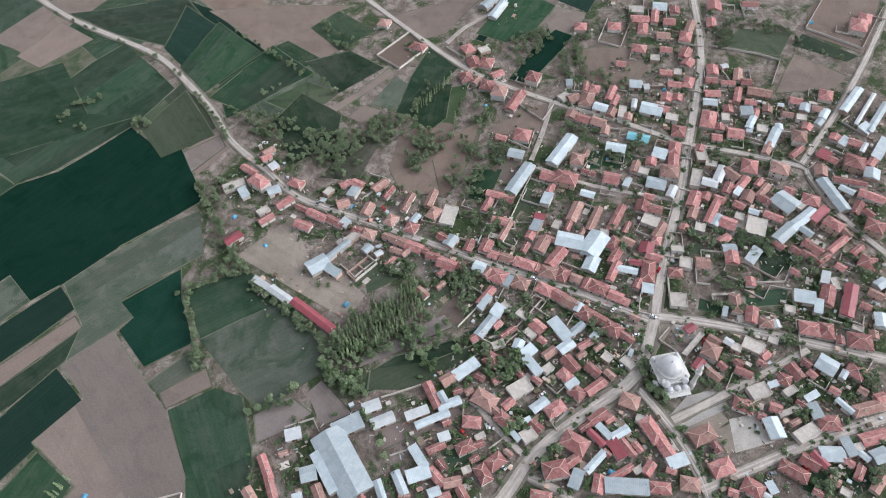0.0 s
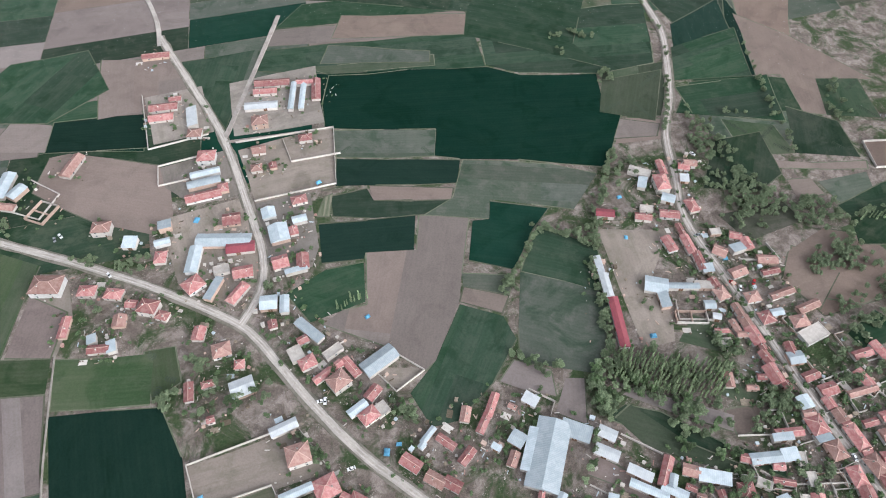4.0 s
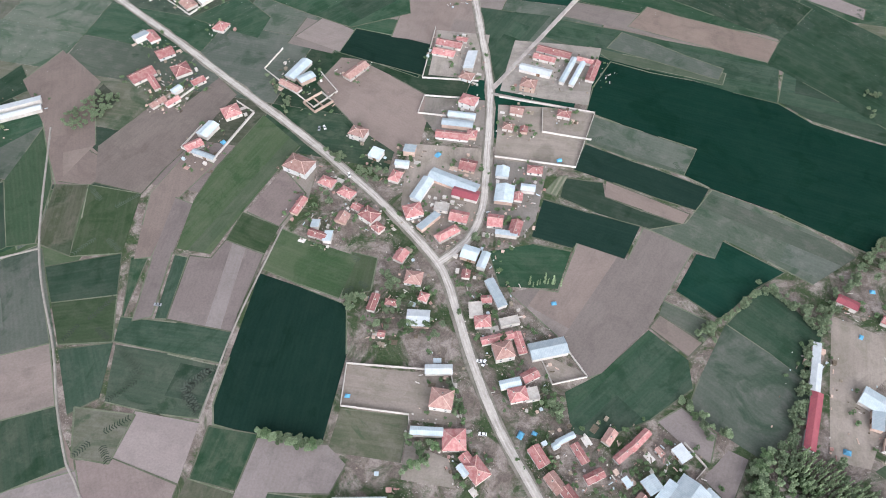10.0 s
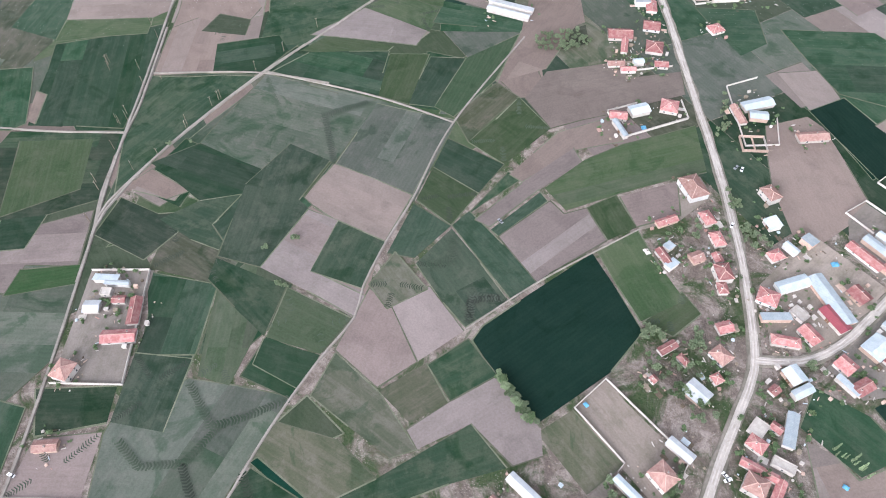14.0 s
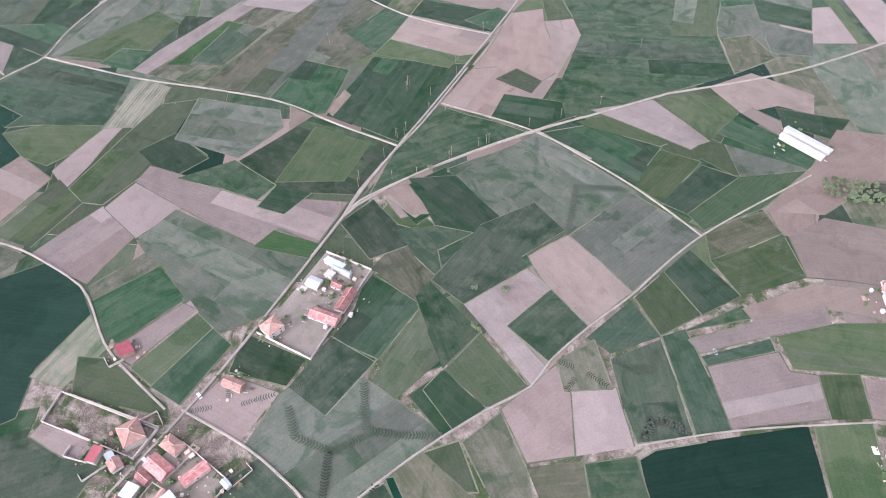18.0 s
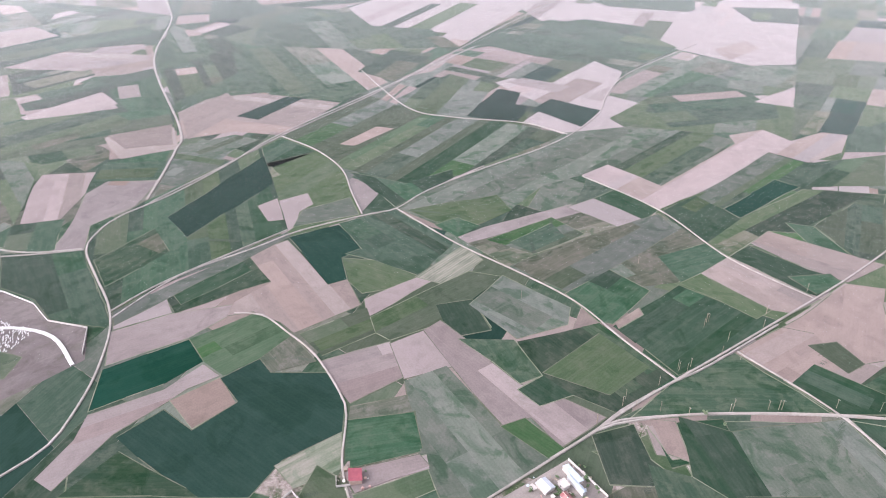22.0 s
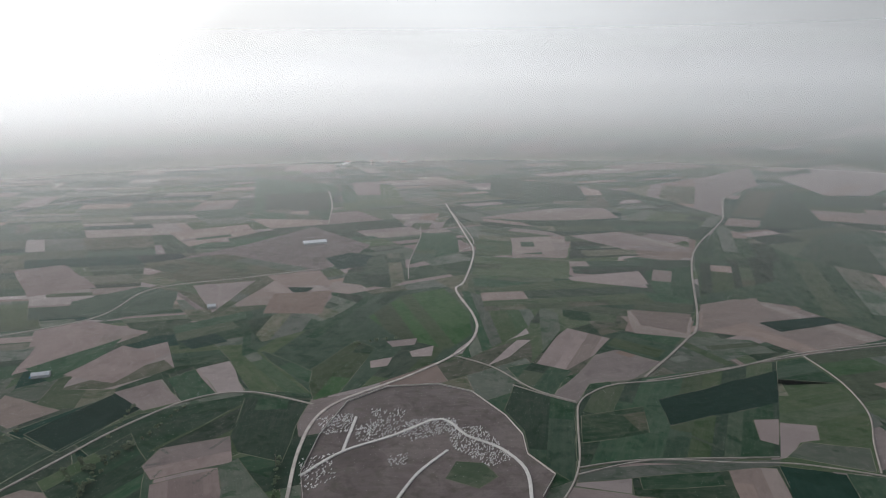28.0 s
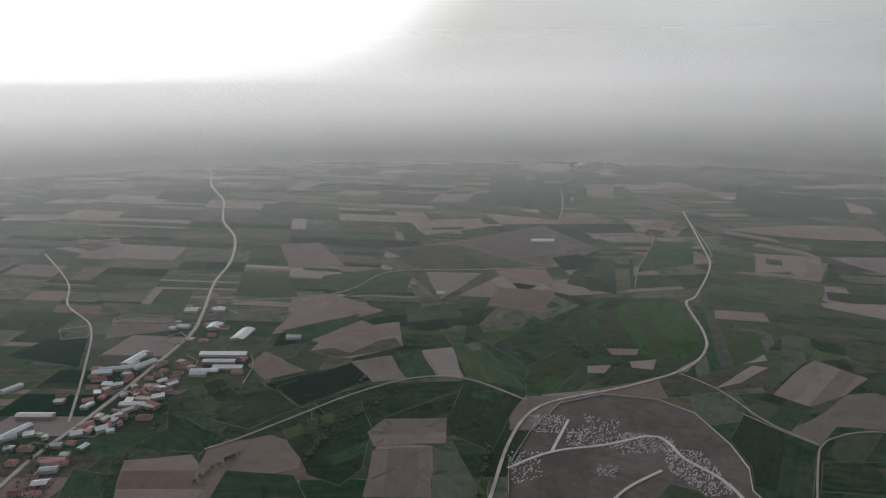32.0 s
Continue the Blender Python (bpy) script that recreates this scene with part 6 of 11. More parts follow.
house('flat', -345.8, 650.3, 72, 7.2, 5.1)

# fields
field(DARK_CROP, (-0.4, -431.9), (-119.3, -418.4), (-142.3, -403.8), (-199.4, -392.8), (-194.7, -368.0), (-202.9, -346.8), (-173.3, -297.3), (-117.0, -316.0), (-78.3, -324.5), (-61.8, -330.8), (-68.0, -357.4), (8.1, -373.4), (7.6, -401.2))
field(GREY_GREEN, (3.0, -370.2), (-67.9, -356.2), (-61.8, -330.8), (3.7, -343.3))
field(DARK_CROP, (3.8, -341.7), (-78.2, -323.5), (-71.7, -303.1), (7.4, -316.8))
field(TAN_SOIL, (-14.8, -312.5), (-68.6, -299.3), (-65.1, -289.7), (-15.9, -298.9))
field(GREEN_CROP, (11.3, -307.9), (-12.8, -310.5), (-15.9, -298.9), (-65.1, -289.7), (-61.2, -278.5), (-11.5, -284.6), (11.6, -290.7))
field(STRAW, (21.7, -292.7), (15.0, -308.1), (9.4, -310.3), (13.4, -290.8))
field(DARK_CROP, (20.7, -286.5), (-40.0, -281.6), (-34.0, -253.8), (-5.0, -257.7), (-3.1, -253.4), (21.9, -254.9))
field(GREEN_CROP, (44.2, -237.3), (19.2, -250.4), (-3.0, -251.3), (-0.2, -222.7), (32.3, -214.9))
field(TAN_SOIL, (-5.0, -257.7), (-35.7, -253.7), (-41.7, -280.5), (-73.2, -274.0), (-58.8, -231.3), (-53.1, -211.8), (-32.0, -176.7), (-25.5, -172.0), (-5.3, -192.3), (25.9, -212.6), (12.9, -219.5), (-0.8, -220.7))
field(GREY_GREEN, (-80.1, -323.4), (-138.0, -307.0), (-164.6, -292.8), (-139.5, -265.6), (-89.2, -284.9), (-84.9, -268.8), (-45.3, -280.3), (-66.4, -291.1))
field(DARK_CROP, (-89.0, -283.5), (-124.4, -270.2), (-108.7, -253.9), (-90.1, -227.4), (-64.9, -239.2), (-74.3, -269.4), (-84.9, -268.8))
field(GREEN_CROP, (-113.0, -258.1), (-144.1, -234.6), (-139.9, -199.1), (-93.0, -225.2))
field(GREY_GREEN, (-93.0, -225.2), (-139.9, -199.1), (-125.6, -167.8), (-115.5, -151.9), (-76.5, -167.4), (-81.6, -187.9))
field(GREY_GREEN, (-58.8, -231.3), (-89.4, -223.4), (-82.1, -210.1), (-57.6, -221.3))
field(BROWN_SOIL, (-57.6, -221.3), (-82.1, -210.1), (-75.5, -199.2), (-53.1, -211.8))
field(GREEN_CROP, (-52.9, -209.9), (-75.2, -197.3), (-78.8, -180.9), (-60.0, -158.4), (-37.3, -141.0), (-22.8, -140.3), (-15.6, -161.0), (-32.0, -176.7))
field(MAUVE_SOIL, (-63.0, -158.3), (-73.8, -169.2), (-91.8, -159.8), (-90.1, -144.0), (-73.7, -151.2))
field(MAUVE_SOIL, (-97.9, -153.0), (-107.8, -150.8), (-100.5, -125.3), (-86.8, -135.0))
field(YARD, (-149.1, -247.2), (-171.9, -241.5), (-191.7, -238.2), (-167.8, -205.1), (-170.5, -182.7), (-163.9, -162.2), (-145.3, -161.6), (-146.3, -198.8))
field(TAN_SOIL, (38.0, -499.2), (-124.4, -490.2), (-120.4, -465.6), (46.8, -477.9))
field(GREEN_CROP, (12.1, -530.7), (-129.8, -522.9), (-125.1, -494.1), (35.7, -500.6))
field(GREEN_CROP, (51.1, -472.8), (-120.4, -465.6), (-119.3, -418.4), (0.4, -434.0), (52.6, -447.4))
field(OLIVE_CROP, (17.6, -445.5), (-83.3, -441.3), (-81.5, -427.4), (0.4, -433.3))
field(MAUVE_SOIL, (347.1, -549.1), (261.1, -544.4), (259.2, -499.6), (331.3, -501.3))
field(TAN_SOIL, (239.2, -420.7), (199.0, -415.2), (202.5, -384.4), (240.4, -386.6))
field(DARK_CROP, (198.7, -413.9), (134.1, -408.3), (131.8, -375.7), (199.1, -387.2))
field(TAN_SOIL, (169.6, -475.7), (110.7, -465.1), (101.5, -436.2), (105.4, -409.9), (163.6, -413.2))
field(GREEN_CROP, (76.9, -386.4), (111.3, -471.0), (53.4, -475.2))
field(GREEN_CROP, (-126.1, -486.1), (-268.6, -474.3), (-247.6, -396.6), (-203.6, -392.5), (-142.7, -405.7), (-119.6, -420.4))
field(OLIVE_CROP, (-203.6, -392.5), (-256.0, -396.1), (-235.7, -336.4), (-206.0, -343.8), (-194.7, -368.0))
field(TAN_SOIL, (-203.2, -341.1), (-234.7, -333.7), (-224.5, -315.1), (-186.5, -317.3))
field(BROWN_SOIL, (-353.3, -502.1), (-415.2, -503.0), (-347.2, -359.4), (-321.3, -367.0))
field(DARK_CROP, (-299.1, -480.5), (-341.1, -478.2), (-337.9, -425.6), (-317.2, -367.2), (-276.2, -369.5))
field(GREY_GREEN, (-257.7, -364.4), (-314.7, -361.2), (-323.6, -309.5), (-297.0, -285.2), (-255.0, -313.4))
field(YARD, (200.1, -223.6), (182.1, -247.9), (185.9, -280.8), (169.9, -277.8), (163.3, -245.7), (169.3, -221.1))
field(OLIVE_CROP, (122.6, -214.6), (105.8, -214.7), (101.8, -191.9), (117.1, -182.6))
field(YARD, (98.8, -143.9), (45.4, -153.8), (33.3, -133.5), (35.2, -127.3), (92.9, -121.6))
field(WEEDY, (92.5, -120.1), (57.8, -126.0), (54.5, -102.3), (90.7, -97.8))
field(YARD, (55.3, -113.3), (32.5, -110.6), (25.1, -98.0), (51.6, -94.7))
field(TAN_SOIL, (238.1, -396.3), (225.6, -425.8), (195.3, -415.3), (198.1, -387.9))
field(DARK_CROP, (196.3, -418.7), (133.2, -414.7), (129.4, -378.5), (198.1, -387.9))
field(TAN_SOIL, (170.4, -486.0), (118.7, -476.4), (102.4, -437.4), (105.7, -419.4), (166.4, -415.4))
field(TAN_SOIL, (121.1, -359.9), (181.6, -383.5), (194.1, -381.9), (200.9, -350.0), (158.0, -315.4), (122.7, -298.8), (110.2, -310.7), (113.4, -343.3))
field(GREEN_CROP, (327.6, -395.5), (303.0, -434.6), (266.9, -413.5), (265.3, -386.2), (293.3, -389.5))
field(GREEN_CROP, (274.8, -434.4), (238.1, -494.2), (181.4, -501.1), (161.2, -448.3), (200.6, -418.2), (234.4, -424.7))
field(YARD, (68.8, -363.4), (3.5, -374.4), (7.0, -318.3), (58.9, -311.8))
field(YARD, (135.1, -433.3), (93.7, -438.4), (84.7, -385.9), (125.7, -380.8))
field(YARD, (120.4, -357.0), (77.2, -365.3), (68.0, -321.2), (96.3, -317.7), (116.1, -337.2))
field(YARD, (117.7, -309.8), (67.6, -318.6), (55.5, -254.7), (72.9, -235.3), (104.6, -253.1))
field(YARD, (58.9, -311.8), (23.7, -316.2), (22.2, -267.9), (27.5, -253.8), (49.7, -251.0))
field(YARD, (73.5, -437.3), (8.5, -445.4), (7.9, -379.9), (71.1, -378.2))
field(YARD, (19.3, -184.1), (-24.3, -174.1), (-12.9, -164.4), (2.4, -169.0))
field(TAN_SOIL, (327.4, -211.6), (358.8, -260.6), (399.2, -293.7), (396.9, -330.9), (353.2, -307.8), (354.3, -265.2), (302.7, -238.6), (305.0, -218.7))
field(WEEDY, (354.3, -265.2), (350.2, -306.3), (330.2, -295.6), (336.6, -259.0))
field(WEEDY, (133.0, 326.8), (174.0, 315.0), (162.7, 255.5), (148.4, 220.5), (104.8, 305.0))
field(BURIAL, (-137, 1194), (-129, 1276), (-71, 1313), (30, 1372), (169, 1480), (255, 1283), (174, 1163), (71, 1093), (6, 1060), (-37, 987), (-59, 995), (-105, 1122))
field(MAUVE_SOIL, (-794, 1264), (-718, 1359), (-661, 1267), (-652, 1185))
field(BROWN_SOIL, (-336.7, -445.2), (-366.5, -408.0), (-401.5, -344.0), (-359.2, -353.6), (-345.8, -314.9), (-330.5, -320.1), (-335.7, -364.2), (-317.3, -366.5))
field(DULL_GREEN, (-319.6, -365.5), (-336.7, -359.2), (-330.5, -320.1), (-305.8, -328.5))
field(DULL_GREEN, (-359.2, -353.6), (-390.1, -347.5), (-381.8, -304.3), (-345.8, -314.9))
field(GREEN_CROP, (-274.6, -550.0), (-343.2, -477.8), (-328.1, -443.6), (-286.3, -422.7), (-273.5, -493.2))
field(DARK_CROP, (-280.1, -441.6), (-333.5, -468.5), (-321.4, -406.1), (-267.6, -404.5))
field(TAN_SOIL, (-213.8, -538.6), (-263.7, -544.2), (-260.0, -501.7), (-213.0, -510.1))
field(OLIVE_CROP, (-201.2, -384.6), (-249.9, -387.4), (-222.9, -333.8), (-187.3, -350.8))
field(TAN_SOIL, (-199.2, -341.0), (-224.9, -330.3), (-218.2, -318.8), (-187.9, -322.1))
field(GREEN_CROP, (-266.1, -400.1), (-316.2, -407.5), (-314.5, -364.1), (-267.6, -369.3))
field(GREEN_CROP, (-264.0, -368.8), (-314.5, -364.1), (-304.6, -316.6), (-240.5, -339.0))
field(OLIVE_CROP, (-269.3, -326.0), (-303.0, -312.6), (-303.8, -283.9), (-268.9, -288.5))
field(DULL_GREEN, (-321.2, -329.6), (-350.2, -307.0), (-345.4, -271.3), (-303.8, -283.9))
field(TAN_SOIL, (-310.0, -272.8), (-347.6, -267.5), (-343.9, -259.9), (-263.7, -279.4), (-266.4, -286.7))
field(GREY_GREEN, (-304.6, -256.3), (-341.1, -258.0), (-336.1, -239.5), (-308.6, -236.5))
field(DULL_GREEN, (-306.0, -234.8), (-343.5, -246.7), (-383.7, -254.0), (-372.9, -221.8), (-309.4, -222.4))
field(OLIVE_CROP, (-298.3, -217.7), (-341.6, -222.9), (-359.5, -204.2), (-313.1, -191.4))
field(BROWN_SOIL, (-271.5, -180.1), (-317.8, -171.2), (-298.6, -164.9), (-253.3, -160.4), (-244.8, -185.4), (-288.1, -194.8))
field(BROWN_SOIL, (-403.9, -305.2), (-450.1, -272.5), (-461.6, -251.4), (-406.2, -251.8), (-391.0, -263.8))
field(BROWN_SOIL, (-355.6, -285.2), (-391.9, -277.9), (-383.0, -255.1), (-349.6, -261.0))
field(DARK_CROP, (-379.8, -181.4), (-452.5, -183.6), (-452.1, -168.5), (-382.1, -163.7))
field(DARK_CROP, (-410.6, -220.4), (-450.0, -220.9), (-483.7, -219.8), (-477.9, -230.3), (-410.6, -228.1))
field(BROWN_SOIL, (-432.8, -149.9), (-455.1, -117.0), (-443.6, -94.3), (-402.5, -100.5), (-408.5, -129.8))
field(BROWN_SOIL, (-459.4, -5.1), (-512.9, -5.0), (-504.3, 35.8), (-482.8, 30.4))
field(BROWN_SOIL, (-579.1, -10.0), (-601.2, -3.8), (-624.2, 38.4), (-536.9, 45.5), (-542.7, -3.6))
field(OLIVE_CROP, (-496.6, -56.8), (-525.9, -49.9), (-537.5, -13.2), (-504.3, -13.4))
field(DULL_GREEN, (-522.7, -9.5), (-521.6, 32.3), (-532.8, 38.2), (-541.7, -5.5))
field(MAUVE_SOIL, (-117.2, -150.1), (-144.2, -131.5), (-159.7, -119.1), (-152.8, -116.6), (-136.8, -130.2))
field(MAUVE_SOIL, (-100.7, -102.4), (-117.3, -89.1), (-141.2, -76.1), (-119.2, -76.8), (-100.1, -91.8))
field(DULL_GREEN, (-111.3, -127.3), (-152.4, -96.5), (-166.1, -100.9), (-139.9, -124.9), (-123.6, -132.3))
field(OLIVE_CROP, (-301.2, -127.5), (-291.1, -114.1), (-258.0, -113.5), (-260.4, -118.8))
field(DULL_GREEN, (-327.3, -92.1), (-352.7, -80.3), (-344.9, -61.1), (-330.7, -75.4))
field(BROWN_SOIL, (-283.7, -147.9), (-310.0, -144.8), (-306.9, -128.2), (-282.0, -130.1))
field(DULL_GREEN, (-306.1, 24.3), (-323.1, 36.5), (-309.2, 46.5), (-287.2, 32.8))
field(BROWN_SOIL, (-426.1, -32.9), (-437.1, -32.1), (-441.8, -17.2), (-427.8, -17.3))
field(BROWN_SOIL, (-190.5, -119.0), (-188.6, -106.6), (-172.4, -104.6), (-172.4, -119.4))
field(BROWN_SOIL, (-260.3, -210.8), (-326.7, -176.7), (-279.3, -163.0), (-241.8, -178.8))
field(BROWN_SOIL, (-353.6, -158.3), (-373.1, -139.3), (-324.6, -133.2), (-320.5, -167.1))
field(BROWN_SOIL, (-432.3, -149.5), (-482.5, -127.8), (-435.9, -110.7), (-410.3, -135.8))
field(MAUVE_SOIL, (-130.6, -141.2), (-175.9, -115.3), (-171.3, -107.0), (-123.5, -138.3))
field(MAUVE_SOIL, (-98.7, -112.0), (-117.5, -94.0), (-106.8, -91.6), (-92.4, -101.3))
field(GREEN_CROP, (-67.2, -634.5), (-89.6, -623.8), (-64.5, -541.1), (-35.0, -550.8))
field(DARK_CROP, (-81.2, -603.5), (-117.2, -590.4), (-101.3, -535.0), (-64.5, -541.1))
field(GREEN_CROP, (-115.3, -580.8), (-139.4, -562.6), (-120.2, -490.9), (-99.6, -531.5))
field(BROWN_SOIL, (-18.6, -508.0), (-121.8, -489.3), (-115.8, -461.7), (-7.0, -477.9))
field(MAUVE_SOIL, (-143.2, -570.3), (-186.2, -551.3), (-183.2, -536.3), (-137.3, -553.3))
field(GREEN_CROP, (-137.3, -553.3), (-226.6, -498.9), (-194.2, -432.7), (-208.1, -399.1), (-111.7, -461.0))
field(GREY_GREEN, (-3.7, -469.3), (-81.3, -446.3), (-78.6, -432.1), (-13.5, -444.3), (4.7, -447.2))
field(GREEN_CROP, (-268.0, -412.0), (-329.0, -426.7), (-313.8, -366.4), (-254.3, -373.1))
field(GREEN_CROP, (-251.4, -366.1), (-325.7, -365.7), (-313.9, -314.2), (-252.1, -336.5))
field(BURIAL, (33.7, 486.2), (37.8, 528.3), (61.5, 586.1), (98.1, 644.4), (144.7, 665.3), (198.8, 654.4), (227.6, 626.4), (241.5, 566.6), (242.6, 527.9), (233.0, 495.8), (242.1, 459.1), (215.6, 427.3), (29.9, 473.6))
field(WEEDY, (162.3, 284.0), (162.4, 226.4), (144.5, 184.3), (132.3, 262.7))
field(MAUVE_SOIL, (160.8, 225.4), (176.8, 217.1), (163.7, 184.5), (149.8, 190.2))
field(YARD, (-181.4, 35.2), (-195.1, 43.8), (-197.7, 57.1), (-186.8, 58.7), (-177.8, 46.1))
field(YARD, (-236.0, -9.6), (-244.9, 13.2), (-226.0, 16.3), (-226.7, 3.4))
field(YARD, (-225.4, -20.5), (-242.9, -8.8), (-232.0, -1.7), (-205.7, -4.9), (-211.0, -16.5))
field(YARD, (-180.1, 18.2), (-194.8, 25.0), (-191.0, 30.6), (-175.8, 22.6))
field(YARD, (164.5, 140.8), (142.0, 110.2), (116.0, 127.5), (123.6, 171.1), (146.1, 158.5))
field(YARD, (-229.4, -32.2), (-238.0, -13.7), (-235.6, -1.3), (-221.7, -5.1), (-202.5, -3.7), (-186.3, -5.3), (-182.6, -11.6), (-203.5, -8.8), (-218.8, -13.7), (-221.6, -30.7))
field(YARD, (-179.4, 17.0), (-198.7, 22.2), (-198.7, 31.7), (-193.7, 41.3), (-172.2, 31.0))
field(BROWN_SOIL, (-509.5, -252.1), (-536.3, -225.2), (-510.3, -192.9), (-484.0, -191.8), (-476.4, -221.1))
field(GREEN_CROP, (-418.3, -230.9), (-468.4, -234.6), (-491.3, -223.0), (-484.0, -191.8), (-437.3, -191.9), (-419.1, -205.0))
field(DARK_CROP, (-492.1, -194.5), (-527.6, -198.3), (-529.2, -168.5), (-487.7, -164.0))
field(BROWN_SOIL, (-461.4, -190.1), (-483.3, -191.4), (-486.2, -165.6), (-464.7, -159.9), (-443.5, -176.0))
field(DARK_CROP, (-383.5, -179.6), (-431.5, -183.0), (-453.8, -177.6), (-452.6, -162.1), (-429.1, -161.8), (-389.8, -164.6))
field(BROWN_SOIL, (-438.0, -153.0), (-461.5, -116.1), (-450.0, -101.0), (-417.1, -100.1), (-416.0, -130.2))
field(BROWN_SOIL, (-256.4, -207.1), (-287.1, -219.6), (-310.5, -208.7), (-317.8, -189.4), (-278.0, -186.1), (-252.9, -164.6), (-242.0, -188.8))
field(DULL_GREEN, (-254.2, -306.9), (-290.1, -308.4), (-285.3, -267.5), (-262.3, -256.1), (-227.8, -265.7))
field(BROWN_SOIL, (-286.0, -262.4), (-301.5, -260.3), (-303.4, -245.2), (-283.7, -243.4))
field(WEEDY, (-227.5, -242.8), (-273.7, -244.9), (-278.6, -227.8), (-236.4, -219.3))
field(MAUVE_SOIL, (-573.1, -188.4), (-606.3, -155.1), (-565.8, -115.8), (-576.3, -149.6))
field(GREEN_CROP, (-569.8, -191.7), (-593.0, -168.4), (-556.9, -169.0))
field(BROWN_SOIL, (-444.0, -358.7), (-592.7, -268.0), (-514.1, -206.8), (-493.6, -240.1), (-477.9, -271.4), (-453.8, -290.5), (-447.6, -322.1))
field(GREEN_CROP, (-518.1, -284.0), (-548.6, -275.1), (-544.4, -249.2), (-508.6, -252.8))
field(DULL_GREEN, (15.2, -638.5), (-145.3, -540.7), (-121.1, -492.5), (29.8, -544.3))
field(DULL_GREEN, (148.5, 353.0), (175.7, 335.3), (176.8, 266.5), (185.7, 222.4), (168.9, 222.2), (157.0, 200.5), (151.7, 178.8), (134.0, 184.6), (94.6, 294.8))
field(DULL_GREEN, (482, -95), (549, -121), (643, -106), (749, -122), (733, -177), (717, -302), (647, -272), (543, -241), (484, -239), (451, -153), (429.4, -102.7), (449, -76))
field(OLIVE_CROP, (545, -198), (657, -237), (653, -271), (543, -241))
field(WEEDY, (539, -244), (545, -270), (507, -281), (485, -239))
field(PALE_SOIL, (749, -122), (771, -133), (786, -410), (695, -378), (717, -302), (733, -177))
field(PALE_SOIL, (716, -303), (712, -337), (674, -323), (679, -292))
field(GREY_GREEN, (639, -291), (619, -351), (582, -338), (610, -293))
field(GREEN_CROP, (610, -291), (582, -338), (549, -326), (569, -286))
field(GREY_GREEN, (566, -285), (544, -325), (509, -312), (515, -279))
field(OLIVE_CROP, (648, 119), (762, 51), (764, 6), (741, -115), (630, -78), (652, 6), (624, 19), (586, 39))
field(GREEN_CROP, (675, 57), (763, 35), (764, 3), (676, 33))
field(DULL_GREEN, (680, 1), (759, -48), (734, -111), (661, -94), (662, -20))
field(TAN_SOIL, (506, -23), (591, -62), (549, -121), (481, -90), (485, -49))
field(TAN_SOIL, (558, 50), (585, 33), (554, -46), (524, -28), (536, 10))
field(OLIVE_CROP, (508, 80), (532, 71), (555, 50), (536, 10), (522, -25), (499, -13), (511, 34))
field(PALE_SOIL, (624, 19), (652, 6), (630, -78), (596, -57), (599, -31))
field(GREEN_CROP, (584, 36), (618, 19), (599, -31), (596, -57), (557, -43), (571, 1))
field(TAN_SOIL, (453, 4), (497, -20), (483, -48), (481, -90), (449, -74), (459, -50), (431.7, -36.0))
field(WEEDY, (463, -50), (477, -48), (490, -67), (474, -77))
field(GREEN_CROP, (433.2, -36.0), (459, -52), (432.8, -101.0), (416.3, -65.5))
field(DULL_GREEN, (338.0, 64.7), (449.8, 2.0), (416.0, -61.3), (385.3, -4.3), (360.7, 35.2))
field(WEEDY, (372.9, 36.3), (449.8, 2.0), (431.3, -29.4), (388.5, -4.2))
field(GREY_GREEN, (369.6, -2.7), (409.9, -71.4), (350.1, -128.3), (330.6, -86.6), (333.8, -58.9), (346.6, -9.3))
field(GREY_GREEN, (350.1, -128.3), (302.0, -165.7), (253.0, -109.7), (302.0, -76.7), (330.6, -86.6))
field(GREEN_CROP, (412.0, -71.6), (425.3, -93.8), (387.5, -160.0), (350.7, -136.0), (371.6, -108.3))
field(OLIVE_CROP, (425.7, -100.2), (435, -131), (397.2, -163.9), (387.6, -144.2))
field(MAUVE_SOIL, (435, -131), (443, -147), (399.6, -196.2), (392.0, -178.7))
field(OLIVE_CROP, (447, -152), (466, -212), (439, -231), (397.0, -203.5))
field(BROWN_SOIL, (468, -213), (486, -253), (454, -293), (429, -284), (441, -260), (432, -229))
field(TAN_SOIL, (432, -229), (439, -239), (414, -264), (403, -249))
field(GREEN_CROP, (397.0, -203.5), (430, -224), (403, -249), (384, -268), (364.8, -261.4))
field(DULL_GREEN, (434, -258), (422, -282), (390, -270), (404, -253))
field(OLIVE_CROP, (352.9, -128.8), (384.9, -165.4), (377.2, -183.1), (332.6, -145.6))
field(GREEN_CROP, (332.6, -145.6), (380.2, -183.8), (358.8, -204.9), (318.6, -162.5))
field(GREY_GREEN, (316.0, -160.1), (358.8, -204.9), (341.7, -229.1), (305.2, -176.7))
field(TAN_SOIL, (329.2, -214.6), (365.9, -261.8), (293.9, -236.5), (303.8, -217.1))
field(GREEN_CROP, (356.6, 26.8), (368.3, -0.7), (331.4, -28.6), (332.9, -60.7), (306.9, -77.2), (285.6, -49.3), (266.2, -4.2), (317.9, 8.8))
field(OLIVE_CROP, (314.1, 57.7), (349.0, 34.2), (317.9, 8.8), (301.8, 19.0), (308.0, 68.2))
field(TAN_SOIL, (342.5, 43.5), (355.4, 26.8), (331.0, 11.4), (324.0, 32.0))
field(GREEN_CROP, (239.6, 61.4), (275.7, 45.5), (249.4, 18.7), (211.0, 42.6), (227.0, 69.3))
field(WEEDY, (282.8, 44.6), (301.5, 22.7), (263.9, -2.5), (247.4, 16.9))
